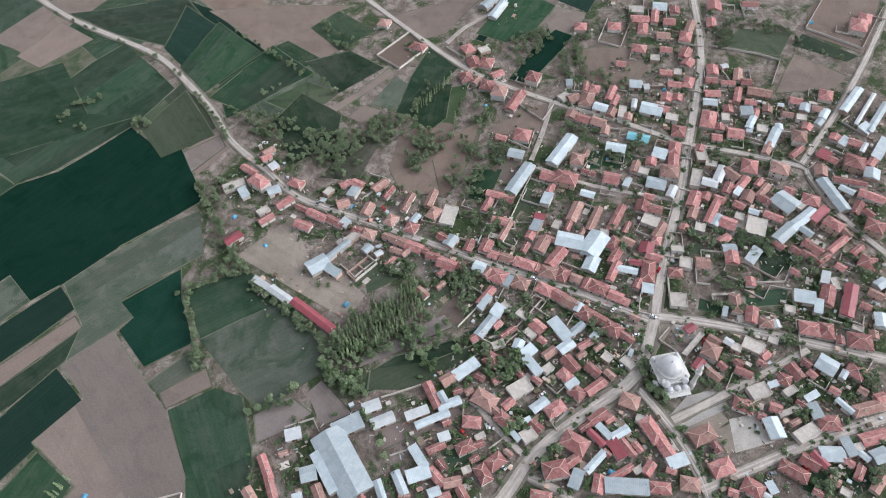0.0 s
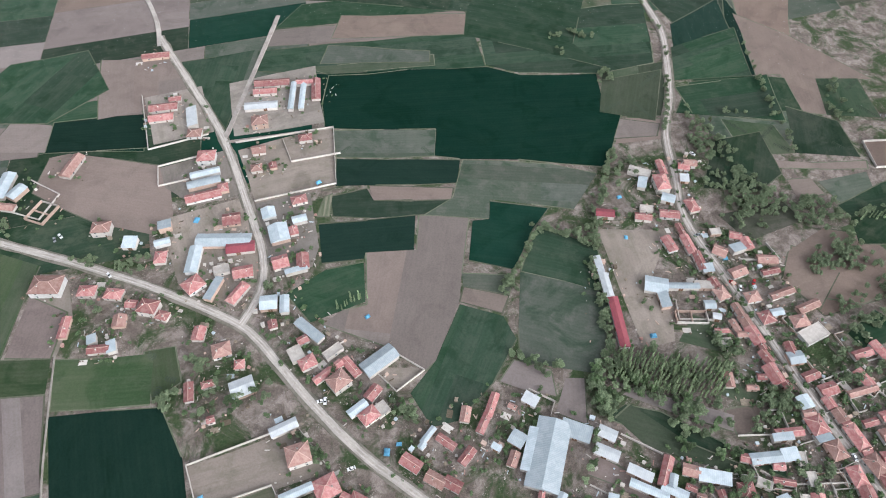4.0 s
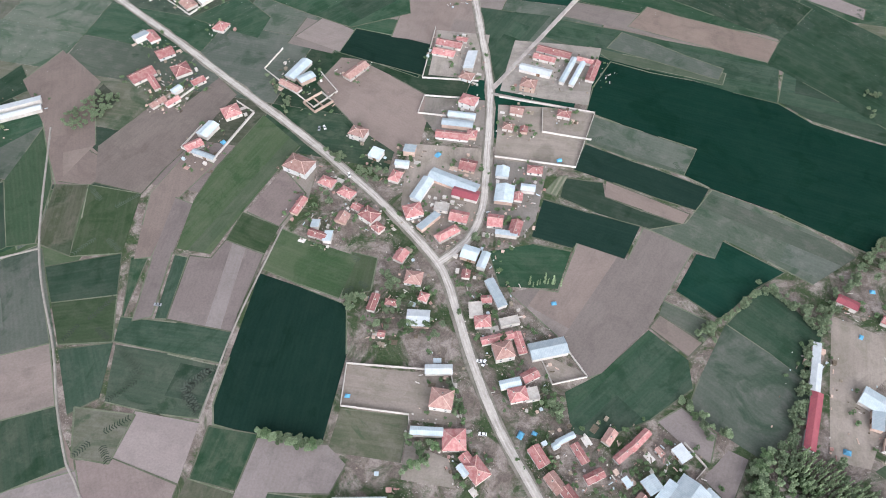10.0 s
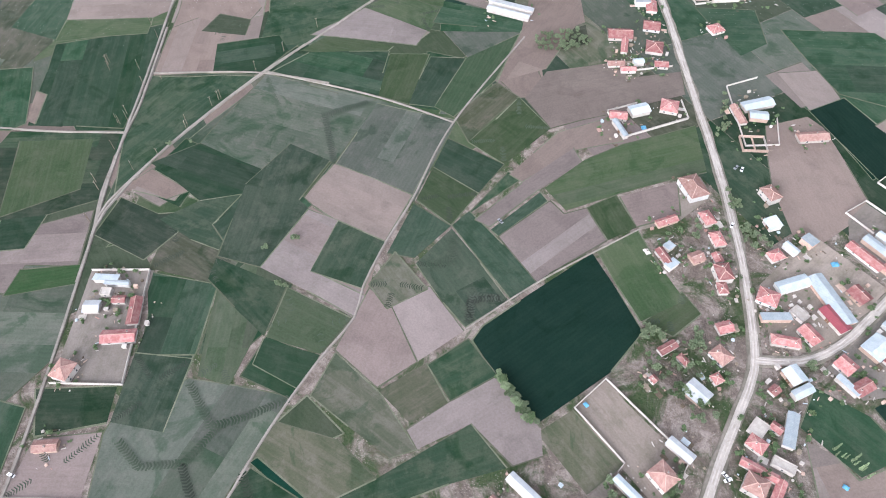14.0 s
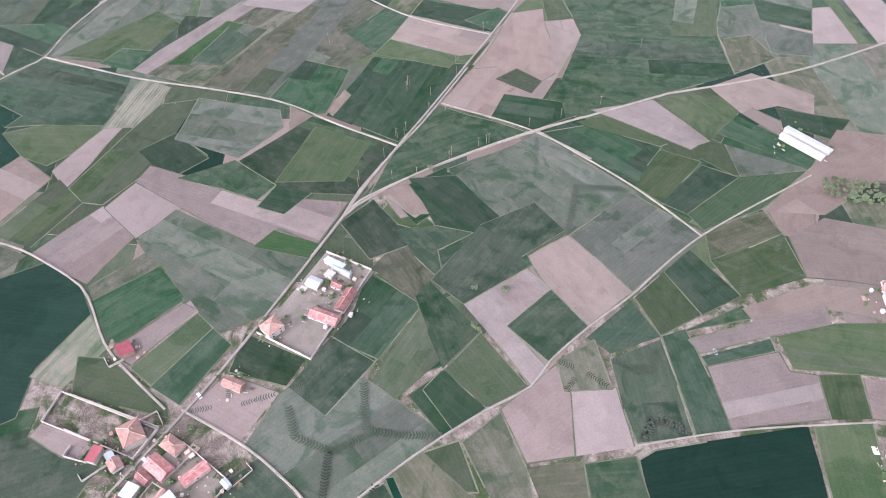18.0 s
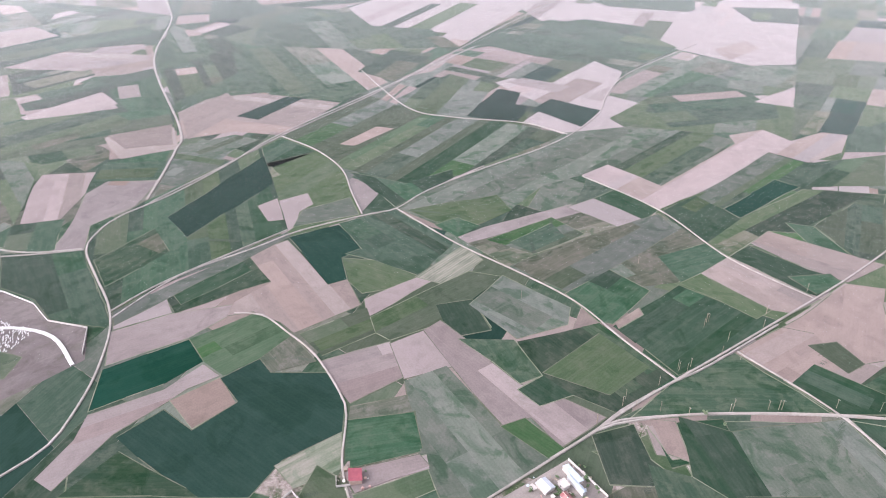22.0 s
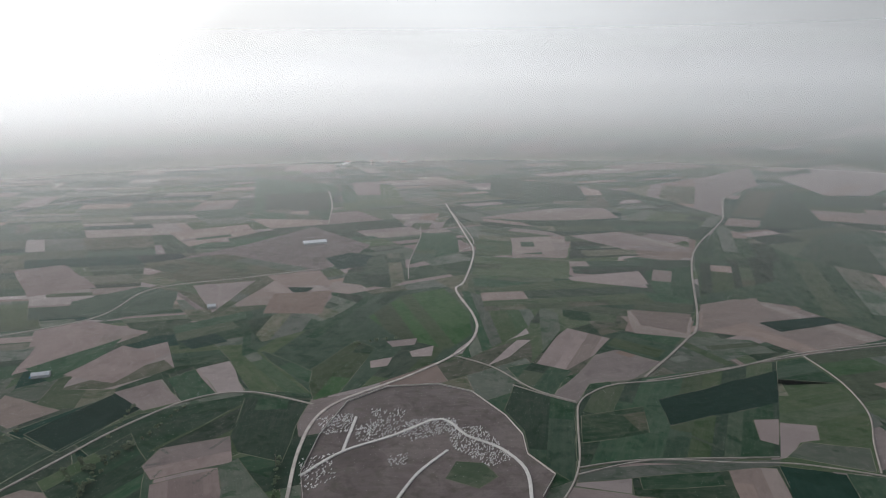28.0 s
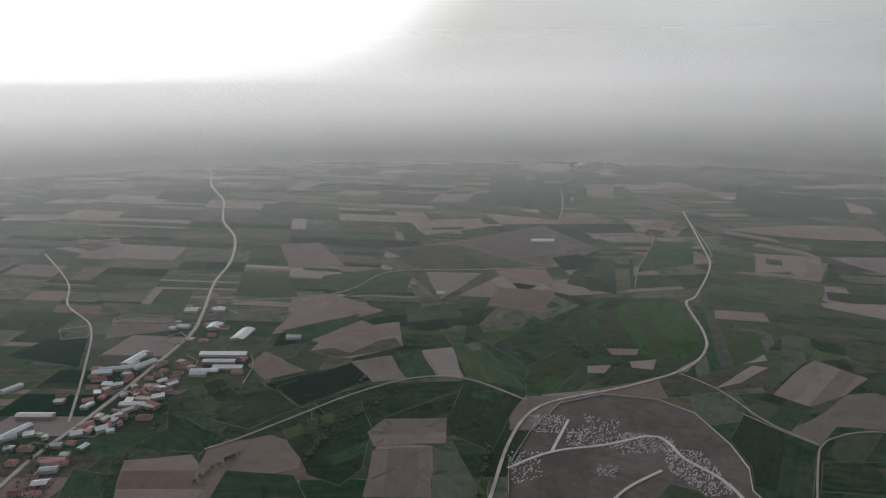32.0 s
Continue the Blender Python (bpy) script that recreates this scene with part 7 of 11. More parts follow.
field(DULL_GREEN, (247.4, 16.9), (263.9, -2.5), (230.7, -21.4), (210.6, -3.0), (201.4, 21.3), (212.4, 39.6))
field(PALE_SOIL, (1257, 970), (1595, 978), (1829, 946), (1787, 640), (1960, 513), (1973, 399), (1784, 77), (1274, 38), (1233, 103), (1325, 344), (1361, 516), (1468, 613), (1125, 589), (1178, 820))
field(GREEN_CROP, (1280, 581), (1402, 520), (1391, 342), (1296, 235), (1129, 270), (1127, 423), (1121, 581))
field(GREEN_CROP, (1393, 492), (1438, 459), (1422, 317), (1334, 347))
field(DARK_CROP, (1640, 814), (1892, 832), (1856, 698), (1675, 672))
field(GREEN_CROP, (1696, 605), (1982, 474), (2023, 311), (1909, 190), (1597, 280), (1579, 449))
field(PALE_SOIL, (1716, 292), (1719, 188), (1498, 192), (1606, 264))
field(GREEN_CROP, (1688, 206), (1733, 73), (1577, 61), (1565, 146))
field(TAN_SOIL, (1310, 175), (1395, 133), (1353, 105), (1250, 139))
field(DARK_CROP, (1938, 1221), (1942, 1086), (1849, 910), (1679, 974))
field(PALE_SOIL, (1997, 984), (2406, 933), (2278, 467), (2290, 116), (2050, 97), (2023, 311), (1879, 658))
field(GREEN_CROP, (2339, 749), (2466, 510), (2290, 328), (2113, 476))
field(GREEN_CROP, (2257, 278), (2402, 125), (2140, 104))
field(DULL_GREEN, (978, 958), (1129, 1066), (1397, 1077), (1192, 829), (1218, 704), (1125, 589), (1025, 753), (926, 836))
field(GREEN_CROP, (1166, 1064), (1256, 1037), (1221, 911), (1133, 1002))
field(GREEN_CROP, (1008, 1212), (1359, 1542), (1532, 1481), (1567, 1311), (1448, 1116), (1139, 1110))
field(PALE_SOIL, (1615, 1687), (2057, 1917), (1963, 1458), (1738, 1336), (1510, 1415))
field(GREEN_CROP, (1710, 1784), (1857, 1817), (1708, 1648))
field(GREEN_CROP, (1786, 1373), (2047, 1301), (1841, 1149), (1585, 1180))
field(TAN_SOIL, (1354, 1314), (1547, 1152), (1463, 964), (1283, 990), (1252, 1179))
field(MAUVE_SOIL, (1048, 1682), (1422, 1792), (1713, 1930), (1463, 1605), (1252, 1492), (1075, 1279), (1076, 1481))
field(OLIVE_CROP, (898, 1455), (1075, 1279), (836, 1062), (845, 1273))
field(MAUVE_SOIL, (720, 1096), (807, 1028), (761, 972), (679, 1055))
field(BROWN_SOIL, (777, 1158), (851, 1080), (801, 1024), (729, 1109))
field(GREEN_CROP, (784, 1983), (953, 1847), (1016, 1584), (898, 1455), (734, 1593), (665, 1708))
field(MAUVE_SOIL, (715, 1439), (836, 1423), (791, 1363), (707, 1359))
field(DARK_CROP, (730, 1367), (890, 1410), (842, 1328), (719, 1339))
field(DULL_GREEN, (572, 1494), (713, 1349), (845, 1273), (745, 1131), (624, 1177), (495, 1318))
field(OLIVE_CROP, (487, 1298), (624, 1177), (720, 1096), (627, 1012), (486, 1122), (421, 1146))
field(DARK_CROP, (491, 1141), (570, 1102), (558, 1081), (483, 1115))
field(PALE_SOIL, (519, 967), (636, 956), (609, 875), (506, 916))
field(GREEN_CROP, (627, 1012), (715, 932), (624, 777), (581, 733), (525, 821), (609, 875), (636, 956))
field(OLIVE_CROP, (379, 1050), (509, 958), (533, 874), (525, 821), (479, 757), (404, 802), (349, 888), (308, 887))
field(GREEN_CROP, (497, 976), (521, 963), (505, 908), (536, 878), (492, 812), (441, 852))
field(TAN_SOIL, (529, 795), (580, 726), (546, 690), (475, 727))
field(GREEN_CROP, (467, 722), (536, 686), (462, 634), (427, 689))
field(DULL_GREEN, (821, 1045), (1012, 1206), (961, 942), (1025, 753), (998, 576), (779, 606), (756, 748), (627, 773))
field(GREEN_CROP, (833, 949), (855, 913), (810, 812), (785, 821))
field(GREEN_CROP, (912, 668), (1052, 693), (1065, 609), (895, 585))
field(TAN_SOIL, (913, 585), (1118, 585), (1109, 569), (968, 559))
field(MAUVE_SOIL, (1079, 588), (1153, 544), (1130, 445), (1068, 450))
field(TAN_SOIL, (563, 701), (635, 783), (697, 788), (750, 742), (773, 601), (634, 591), (616, 658))
field(DARK_CROP, (661, 697), (759, 690), (766, 662), (664, 660))
field(GREY_GREEN, (544, 684), (608, 650), (610, 609), (522, 622), (481, 636))
field(OLIVE_CROP, (634, 591), (818, 581), (797, 496), (809, 377), (807, 266), (681, 314), (585, 349), (586, 459))
field(TAN_SOIL, (644, 508), (717, 501), (721, 476), (648, 488))
field(GREY_GREEN, (822, 538), (969, 527), (952, 437), (803, 408), (783, 483))
field(GREY_GREEN, (1102, 271), (1275, 232), (1233, 103), (1257, 36), (1131, 26), (1131, 152), (999, 210), (993, 269))
field(OLIVE_CROP, (887, 236), (999, 210), (1141, 154), (1125, 26), (915, 10), (909, 74), (874, 145))
field(GREEN_CROP, (983, 214), (1102, 147), (1083, 56), (992, 33), (890, 155))
field(PALE_SOIL, (1045, 72), (1146, 28), (1046, 20))
field(PALE_SOIL, (960, 441), (994, 427), (981, 365), (1145, 340), (1104, 281), (980, 265), (966, 217), (887, 236), (860, 203), (795, 240), (804, 272), (824, 334), (894, 330))
field(MAUVE_SOIL, (970, 426), (1003, 412), (996, 330), (958, 338))
field(DARK_CROP, (806, 412), (936, 424), (934, 386), (882, 372), (881, 350), (814, 342))
field(DARK_CROP, (872, 342), (927, 335), (913, 256), (840, 259))
field(WEEDY, (798, 262), (860, 203), (858, 103), (899, 72), (708, 125), (732, 192), (709, 270))
field(OLIVE_CROP, (417, 586), (630, 588), (613, 512), (583, 460), (499, 374), (476, 385), (423, 414), (319, 453), (264, 460), (288, 494), (318, 556), (350, 589))
field(GREEN_CROP, (420, 580), (627, 586), (612, 520), (554, 551), (512, 547), (499, 493), (440, 519))
field(DULL_GREEN, (350, 589), (417, 577), (438, 517), (368, 506), (323, 547))
field(GREEN_CROP, (300, 528), (325, 533), (333, 508), (318, 494), (298, 503))
field(WEEDY, (508, 544), (551, 539), (537, 514), (506, 525))
field(PALE_SOIL, (467, 482), (515, 456), (497, 434), (476, 436), (451, 420), (429, 419), (453, 454))
field(GREY_GREEN, (481, 436), (528, 409), (500, 378), (448, 421))
field(GREEN_CROP, (581, 447), (585, 373), (642, 346), (622, 334), (567, 347), (531, 354))
field(GREY_GREEN, (531, 350), (568, 345), (661, 319), (749, 277), (810, 270), (867, 205), (893, 109), (879, 73), (708, 122), (737, 191), (696, 208), (648, 237), (583, 245), (513, 277))
field(OLIVE_CROP, (531, 340), (606, 272), (581, 244), (514, 271))
field(GREEN_CROP, (517, 299), (541, 286), (536, 258), (506, 267))
field(PALE_SOIL, (696, 208), (737, 191), (708, 122), (870, 71), (896, 82), (936, 47), (911, 11), (960, -21), (964, -50), (900, -46), (849, -13), (861, 31), (743, 69), (651, 111))
field(OLIVE_CROP, (743, 69), (857, 31), (846, -13), (915, -92), (819, -92), (774, -11), (782, 16), (684, 53), (698, 81))
field(GREEN_CROP, (964, -50), (1042, -92), (924, -92), (902, -49))
field(DARK_CROP, (684, 53), (782, 16), (774, -11), (670, 35))
field(GREEN_CROP, (648, 108), (701, 84), (669, 34), (603, 55), (616, 81))
field(DULL_GREEN, (669, 34), (770, -14), (796, -92), (720, -92), (675, -56), (655, 7), (625, 18), (589, 32), (603, 55))
field(OLIVE_CROP, (687, -31), (758, -63), (760, -92), (649, -92), (638, -71))
field(GREEN_CROP, (681, -6), (685, -31), (635, -71), (640, -34))
field(WEEDY, (506, 267), (537, 252), (621, 195), (595, 133), (643, 109), (603, 55), (589, 32), (525, 63), (464, 143), (474, 189))
field(GREEN_CROP, (645, 178), (678, 164), (649, 111), (622, 118))
field(PALE_SOIL, (613, 196), (645, 178), (622, 118), (595, 133))
field(OLIVE_CROP, (514, 241), (585, 202), (568, 161), (511, 190))
field(GREEN_CROP, (519, 219), (574, 198), (554, 176), (513, 194))
field(GREY_GREEN, (483, 201), (554, 165), (641, 109), (615, 83), (466, 139))
field(GREEN_CROP, (559, 89), (605, 55), (589, 32), (548, 49), (526, 61))
field(DARK_CROP, (430, 412), (473, 383), (445, 337), (422, 343), (396, 318), (381, 328))
field(GREEN_CROP, (475, 385), (528, 352), (497, 265), (428, 265), (433, 316), (430, 345), (445, 337))
field(OLIVE_CROP, (423, 343), (433, 316), (430, 263), (404, 274), (384, 294), (393, 314))
field(TAN_SOIL, (387, 427), (425, 409), (381, 328), (396, 318), (370, 285), (314.1, 310.3), (320, 330), (321, 357), (306, 373), (324, 381), (361, 374))
field(PALE_SOIL, (378, 288), (402, 278), (431, 264), (432, 250), (358.1, 271.2))
field(STRAW, (427, 268), (494, 255), (480, 227), (428, 237))
field(DULL_GREEN, (307, 449), (386, 423), (362, 375), (289, 413))
field(GREEN_CROP, (310, 442), (376, 421), (367, 402), (300, 418))
field(PALE_SOIL, (262, 455), (308, 447), (288, 415), (250, 439))
field(MAUVE_SOIL, (247, 439), (286, 416), (320, 380), (305, 372), (269, 379), (218, 408))
field(DARK_CROP, (214, 406), (270, 377), (256.1, 347.7), (224.9, 354.2), (180.6, 377.9))
field(BRIGHT_CROP, (270, 377), (319, 356), (320, 330), (309.6, 303.8), (251.4, 323.4), (256.1, 347.7))
field(MAUVE_SOIL, (178.8, 375.5), (220.7, 349.6), (253.8, 345.3), (250.5, 325.2), (228.3, 335.6), (214.6, 337.3), (174.9, 345.3), (126.8, 339.9), (127.3, 356.7), (159.5, 363.7))
field(BROWN_SOIL, (214.6, 337.3), (249.1, 323.9), (234.3, 294.7), (202.9, 303.5))
field(DARK_CROP, (174.1, 341.6), (207.0, 334.3), (202.2, 302.8), (235.9, 295.2), (248.2, 323.0), (278.3, 312.8), (270.1, 294.9), (291.3, 255.2), (271.5, 230.9), (247.3, 215.6), (210.6, 234.1), (179.0, 232.8), (164.8, 259.1), (166.2, 288.8))
field(WEEDY, (310.3, 309.9), (295.5, 273.7), (270.1, 294.9), (278.3, 312.8))
field(OLIVE_CROP, (315.1, 305.4), (369, 279), (344.2, 253.8), (302.6, 274.0))
field(OLIVE_CROP, (359.2, 269.2), (422, 245), (457, 230), (463, 200), (420, 208), (392.9, 177.4), (382.7, 212.2), (341.7, 239.1), (344.2, 253.8))
field(GREEN_CROP, (399, 231), (420, 208), (389.6, 175.9), (367.1, 198.8), (381.6, 214.2))
field(MAUVE_SOIL, (296.5, 271.9), (340.5, 238.4), (313.7, 206.8), (271.1, 225.9))
field(PALE_SOIL, (338.8, 237.3), (364.8, 222.6), (337.0, 182.6), (309.2, 206.4))
field(MAUVE_SOIL, (364.8, 222.6), (382.5, 217.3), (343.6, 132.1), (345.0, 105.3), (340.6, 68.2), (297.3, 87.2), (301.1, 125.7), (337.0, 182.6))
field(GREY_GREEN, (307.7, 205.5), (336.1, 186.8), (301.1, 125.7), (316.8, 112.5), (299.8, 82.6), (246.3, 107.9), (230.7, 136.8), (256.3, 163.5))
field(BRIGHT_CROP, (300.2, 127.4), (315.1, 115.7), (301.9, 83.4), (289.2, 87.9))
field(GREEN_CROP, (251.0, 213.8), (286.0, 183.3), (257.1, 161.9), (225.1, 193.1))
field(WEEDY, (268.9, 224.3), (296.3, 196.2), (285.1, 184.9), (253.1, 215.3))
field(MAUVE_SOIL, (220.7, 192.0), (256.8, 157.6), (248.0, 150.5), (210.4, 184.7))
field(STREAKED, (204.7, 235.7), (247.3, 215.6), (222.6, 197.6), (197.0, 213.9))
field(DULL_GREEN, (125.3, 332.5), (166.9, 330.0), (166.7, 270.3), (164.8, 259.1))
field(GREY_GREEN, (412, 207), (465, 201), (447, 132), (424.3, 126.0), (389.2, 154.2))
field(DULL_GREEN, (386.1, 152.8), (438, 105), (403.6, 38.4), (347.5, 60.7), (350.4, 95.1), (356.5, 126.8))
field(OLIVE_CROP, (362.1, 122.6), (425.3, 101.2), (404.2, 56.6), (362.3, 72.9))
field(DULL_GREEN, (367.9, 194.3), (386.9, 155.5), (359.3, 121.4), (343.6, 132.1), (356.2, 160.0))
field(GREEN_CROP, (337.3, 131.5), (359.3, 121.4), (350.4, 95.1), (329.3, 111.5))
field(GREEN_CROP, (464, 143), (517, 121), (501, 81), (441, 95), (439, 106))
field(GREEN_CROP, (438.7, 94.1), (521, 62), (511, 20), (507, -21), (453, 6), (404.6, 36.6))
field(BROWN_SOIL, (444, 94), (473, 83), (465, 77), (437.3, 89.2))
field(OLIVE_CROP, (524, 61), (544, 43), (519, -12), (501, -3))
field(TAN_SOIL, (548, 49), (589, 32), (556, -40), (522, -26), (519, -12))
field(TAN_SOIL, (625, 18), (655, 7), (638, -92), (592, -64), (607, -13))
field(GREEN_CROP, (578, -18), (600, -50), (590, -59), (560, -42))
field(TAN_SOIL, (499, -22), (590, -64), (596, -92), (491, -92), (480, -79))
field(TAN_SOIL, (449.4, 5.5), (499, -22), (502, -44), (471, -68), (432.6, -34.5))
field(OLIVE_CROP, (484, -41), (499, -60), (480, -79), (463, -69))
field(GREEN_CROP, (432.6, -34.5), (463, -47), (451, -92), (429.5, -92.3), (414.1, -63.7))
field(DULL_GREEN, (401.6, 36.0), (449.4, 5.5), (413.3, -62.0), (373.9, 11.5), (344.2, 56.0))
field(GREY_GREEN, (365.8, 13.5), (409.1, -67.2), (388.6, -92.3), (354.2, -92.3), (319.1, -27.3), (342.9, 2.2))
field(GREEN_CROP, (358.4, 26.4), (375.4, 1.0), (351.2, -13.2), (317.8, 20.7), (340.5, 36.6))
field(TAN_SOIL, (345.3, 43.3), (357.5, 28.0), (331.7, 13.6), (324.5, 22.2))
field(GREEN_CROP, (279, 632), (321, 568), (304, 541), (256, 450), (249, 448), (234, 493), (247, 534), (244, 577))
field(PALE_SOIL, (386, 741), (410, 760), (444, 711), (399, 671), (343, 640), (324, 671))
field(MAUVE_SOIL, (433, 677), (459, 633), (473, 631), (406, 599), (355, 604), (323, 570), (304, 594), (355, 630), (399, 671))
field(GREEN_CROP, (425, 691), (465, 723), (507, 660), (465, 627))
field(GREY_GREEN, (526, 680), (539, 599), (461, 582), (424, 593), (473, 631))
field(GREEN_CROP, (7, 961), (138, 1012), (234, 939), (173, 794), (130, 718), (63, 668), (-8, 707))
field(DULL_GREEN, (5, 921), (102, 960), (146, 902), (97, 777), (30, 810))
field(OLIVE_CROP, (103, 847), (196, 940), (231, 928), (168, 798), (128, 736))
field(GREY_GREEN, (46, 978), (130, 1004), (169, 947), (104, 888))
field(MAUVE_SOIL, (16, 1105), (87, 1170), (142, 1100), (134, 987), (101, 913), (75, 1006))
field(DARK_CROP, (74, 1061), (115, 1044), (88, 1009))
field(DARK_CROP, (157, 1215), (206, 1239), (247, 1199), (229, 1141), (168, 1132))
field(DULL_GREEN, (249, 1206), (301, 1209), (267, 1039), (228, 1003), (161, 1054), (182, 1121))
field(GREEN_CROP, (380, 1353), (438, 1307), (402, 1177), (291, 1124))
field(BRIGHT_CROP, (236, 932), (314, 937), (306, 851), (291, 793), (237, 726), (191, 724), (178, 811))
field(PALE_SOIL, (250, 980), (271, 970), (263, 937), (240, 946))
field(PALE_SOIL, (176, 782), (209, 771), (205, 751), (175, 754))
field(PALE_SOIL, (200, 754), (224, 746), (210, 724), (194, 730))
field(PALE_SOIL, (136, 730), (165, 729), (164, 712), (135, 715))
field(OLIVE_CROP, (330, 957), (388, 866), (414, 846), (366, 785), (337, 758), (258, 711), (242, 713), (288, 772))
field(PALE_SOIL, (266, 682), (331, 744), (347, 738), (301, 698))
field(GREEN_CROP, (286, 671), (319, 674), (352, 640), (308, 593), (285, 619))
field(OLIVE_CROP, (371, 794), (414, 846), (429, 791), (349, 704), (319, 674))
field(OLIVE_CROP, (370, 1013), (496, 927), (611, 873), (649, 817), (582, 733), (504, 777), (414, 846), (347, 944))
field(TAN_SOIL, (521, 795), (590, 742), (540, 679), (483, 717))
field(TAN_SOIL, (532, 1234), (636, 1181), (569, 1072), (483, 1114))
field(DULL_GREEN, (636, 1181), (760, 1144), (701, 1046), (573, 1068))
field(BROWN_SOIL, (774, 1165), (879, 1116), (780, 1000), (703, 1055))
field(GREEN_CROP, (564, 1051), (772, 990), (705, 896), (632, 918), (537, 983))
field(OLIVE_CROP, (420, 1140), (476, 1110), (564, 1051), (517, 957), (375, 1028))
field(TAN_SOIL, (542, 1454), (745, 1494), (873, 1465), (846, 1344), (680, 1366))
field(GREEN_CROP, (612, 1398), (833, 1322), (994, 1251), (888, 1129), (647, 1202))
field(MAUVE_SOIL, (362, 1560), (502, 1523), (427, 1376), (362, 1427))
field(GREEN_CROP, (86, 2283), (233, 2106), (308, 2046), (212, 1545), (46, 1615))
field(OLIVE_CROP, (320, 2036), (467, 1971), (427, 1663), (262, 1640))
field(MAUVE_SOIL, (360, 2058), (441, 2051), (395, 1823), (332, 1845))
field(GREEN_CROP, (4, 831), (104, 870), (187, 979), (305, 986), (308, 860), (288, 779), (232, 718), (129, 675), (65, 659), (67, 732))
field(BRIGHT_CROP, (169, 886), (236, 961), (307, 976), (307, 856), (284, 780), (239, 742), (189, 797))
field(OLIVE_CROP, (67, 732), (139, 806), (155, 775), (94, 668), (65, 659))
field(PALE_SOIL, (173, 791), (213, 789), (204, 770), (176, 771))
field(PALE_SOIL, (192, 751), (226, 759), (214, 729), (191, 734))
field(PALE_SOIL, (141, 738), (169, 741), (157, 718), (138, 719))
field(GREEN_CROP, (-158, 645), (-104, 684), (7, 695), (54, 662), (38, 609), (12, 529), (-17, 562), (-22, 609), (-82, 604), (-91, 575), (-123, 591))
field(OLIVE_CROP, (-90, 605), (7, 683), (47, 656), (26, 595), (-19, 572), (-22, 609))
field(GREEN_CROP, (-155, 627), (-121, 581), (-91, 575), (-80, 564), (-81, 503), (-134, 513))
field(BROWN_SOIL, (-229, 537), (-221, 567), (-142, 561), (-137, 513), (-223, 529))
field(GREEN_CROP, (-296, 612), (-227, 572), (-231, 546), (-268, 542))
field(GREY_GREEN, (-91, 575), (-82, 601), (-22, 609), (-17, 562), (-29, 559), (-81, 566))
field(MAUVE_SOIL, (-81, 503), (-80, 564), (-29, 559), (-25, 493))
field(GREY_GREEN, (-25, 493), (-29, 559), (2, 522), (16, 486))
field(GREEN_CROP, (-310, 645), (-253, 724), (-188, 639), (-224, 609), (-300, 621))
field(DARK_CROP, (-220, 683), (-134, 738), (-113, 688), (-165, 629))
field(BROWN_SOIL, (-253, 731), (-244, 773), (-181, 718), (-222, 692))
field(MAUVE_SOIL, (-182, 837), (-90, 878), (-77, 791), (-137, 753), (-189, 770))
field(MAUVE_SOIL, (-261, 976), (-218, 992), (-145, 909), (-253, 914))
field(PALE_SOIL, (-109, 756), (-88, 763), (-67, 697), (-94, 695))
field(PALE_SOIL, (-53, 778), (-17, 789), (-1, 706), (-35, 708))
field(DULL_GREEN, (-82, 775), (-57, 787), (-32, 707), (-67, 697))
field(GREEN_CROP, (-17, 789), (25, 808), (73, 730), (61, 674), (-1, 706))
field(OLIVE_CROP, (-244, 876), (-197, 919), (-107, 902), (-198, 849), (-248, 789))
field(DARK_CROP, (-240, 856), (-180, 864), (-195, 804), (-239, 787))
field(WEEDY, (-153, 1287), (-18, 1304), (120, 1158), (57, 1100), (-33, 959), (-89, 1094), (-147, 1137))
field(MAUVE_SOIL, (-68, 1116), (29, 1111), (-37, 972))
field(PALE_SOIL, (-66, 947), (-21, 932), (-40, 894))
field(MAUVE_SOIL, (-366, 1305), (-290, 1320), (-213, 1156), (-306, 1134))
field(TAN_SOIL, (49, 1135), (137, 1136), (145, 1051), (72, 1058))
field(BROWN_SOIL, (53, 1032), (140, 1022), (110, 920), (31, 947))
field(TAN_SOIL, (-129, 1529), (33, 1559), (49, 1467), (-85, 1387))
field(DULL_GREEN, (92, 1936), (267, 1922), (221, 1589), (79, 1686))
field(DARK_CROP, (187, 1203), (242, 1213), (217, 1140), (182, 1139))
field(GREEN_CROP, (-237, 1091), (-147, 1137), (-89, 1094), (-92, 1008), (-178, 985), (-234, 1034))
field(GREEN_CROP, (-87, 932), (7, 964), (13, 870), (-74, 845))
field(DARK_CROP, (-76, 875), (-32, 889), (-17, 855), (-60, 842))
field(TAN_SOIL, (535, 1248), (645, 1227), (599, 1127), (490, 1127))
field(MAUVE_SOIL, (656, 1225), (789, 1224), (878, 1138), (805, 1038), (705, 1087))
field(PALE_SOIL, (518, 967), (646, 959), (620, 891), (508, 920))
field(GREEN_CROP, (655, 957), (750, 956), (636, 800), (606, 854))
field(OLIVE_CROP, (358, 953), (507, 954), (597, 882), (578, 811), (478, 829), (331, 856))
field(BROWN_SOIL, (527, 797), (596, 753), (546, 695), (507, 739))
field(TAN_SOIL, (632, 778), (732, 783), (697, 714), (567, 691))
field(DULL_GREEN, (774, 967), (936, 971), (818, 841), (663, 819))
field(GREEN_CROP, (342, 590), (418, 599), (591, 589), (441, 422), (322, 456), (266, 464), (313, 554))
field(DULL_GREEN, (312, 543), (381, 541), (357, 494), (288, 497))
field(DARK_CROP, (404, 549), (572, 568), (516, 506), (383, 499))
field(PALE_SOIL, (466, 484), (490, 477), (455, 439), (445, 451))
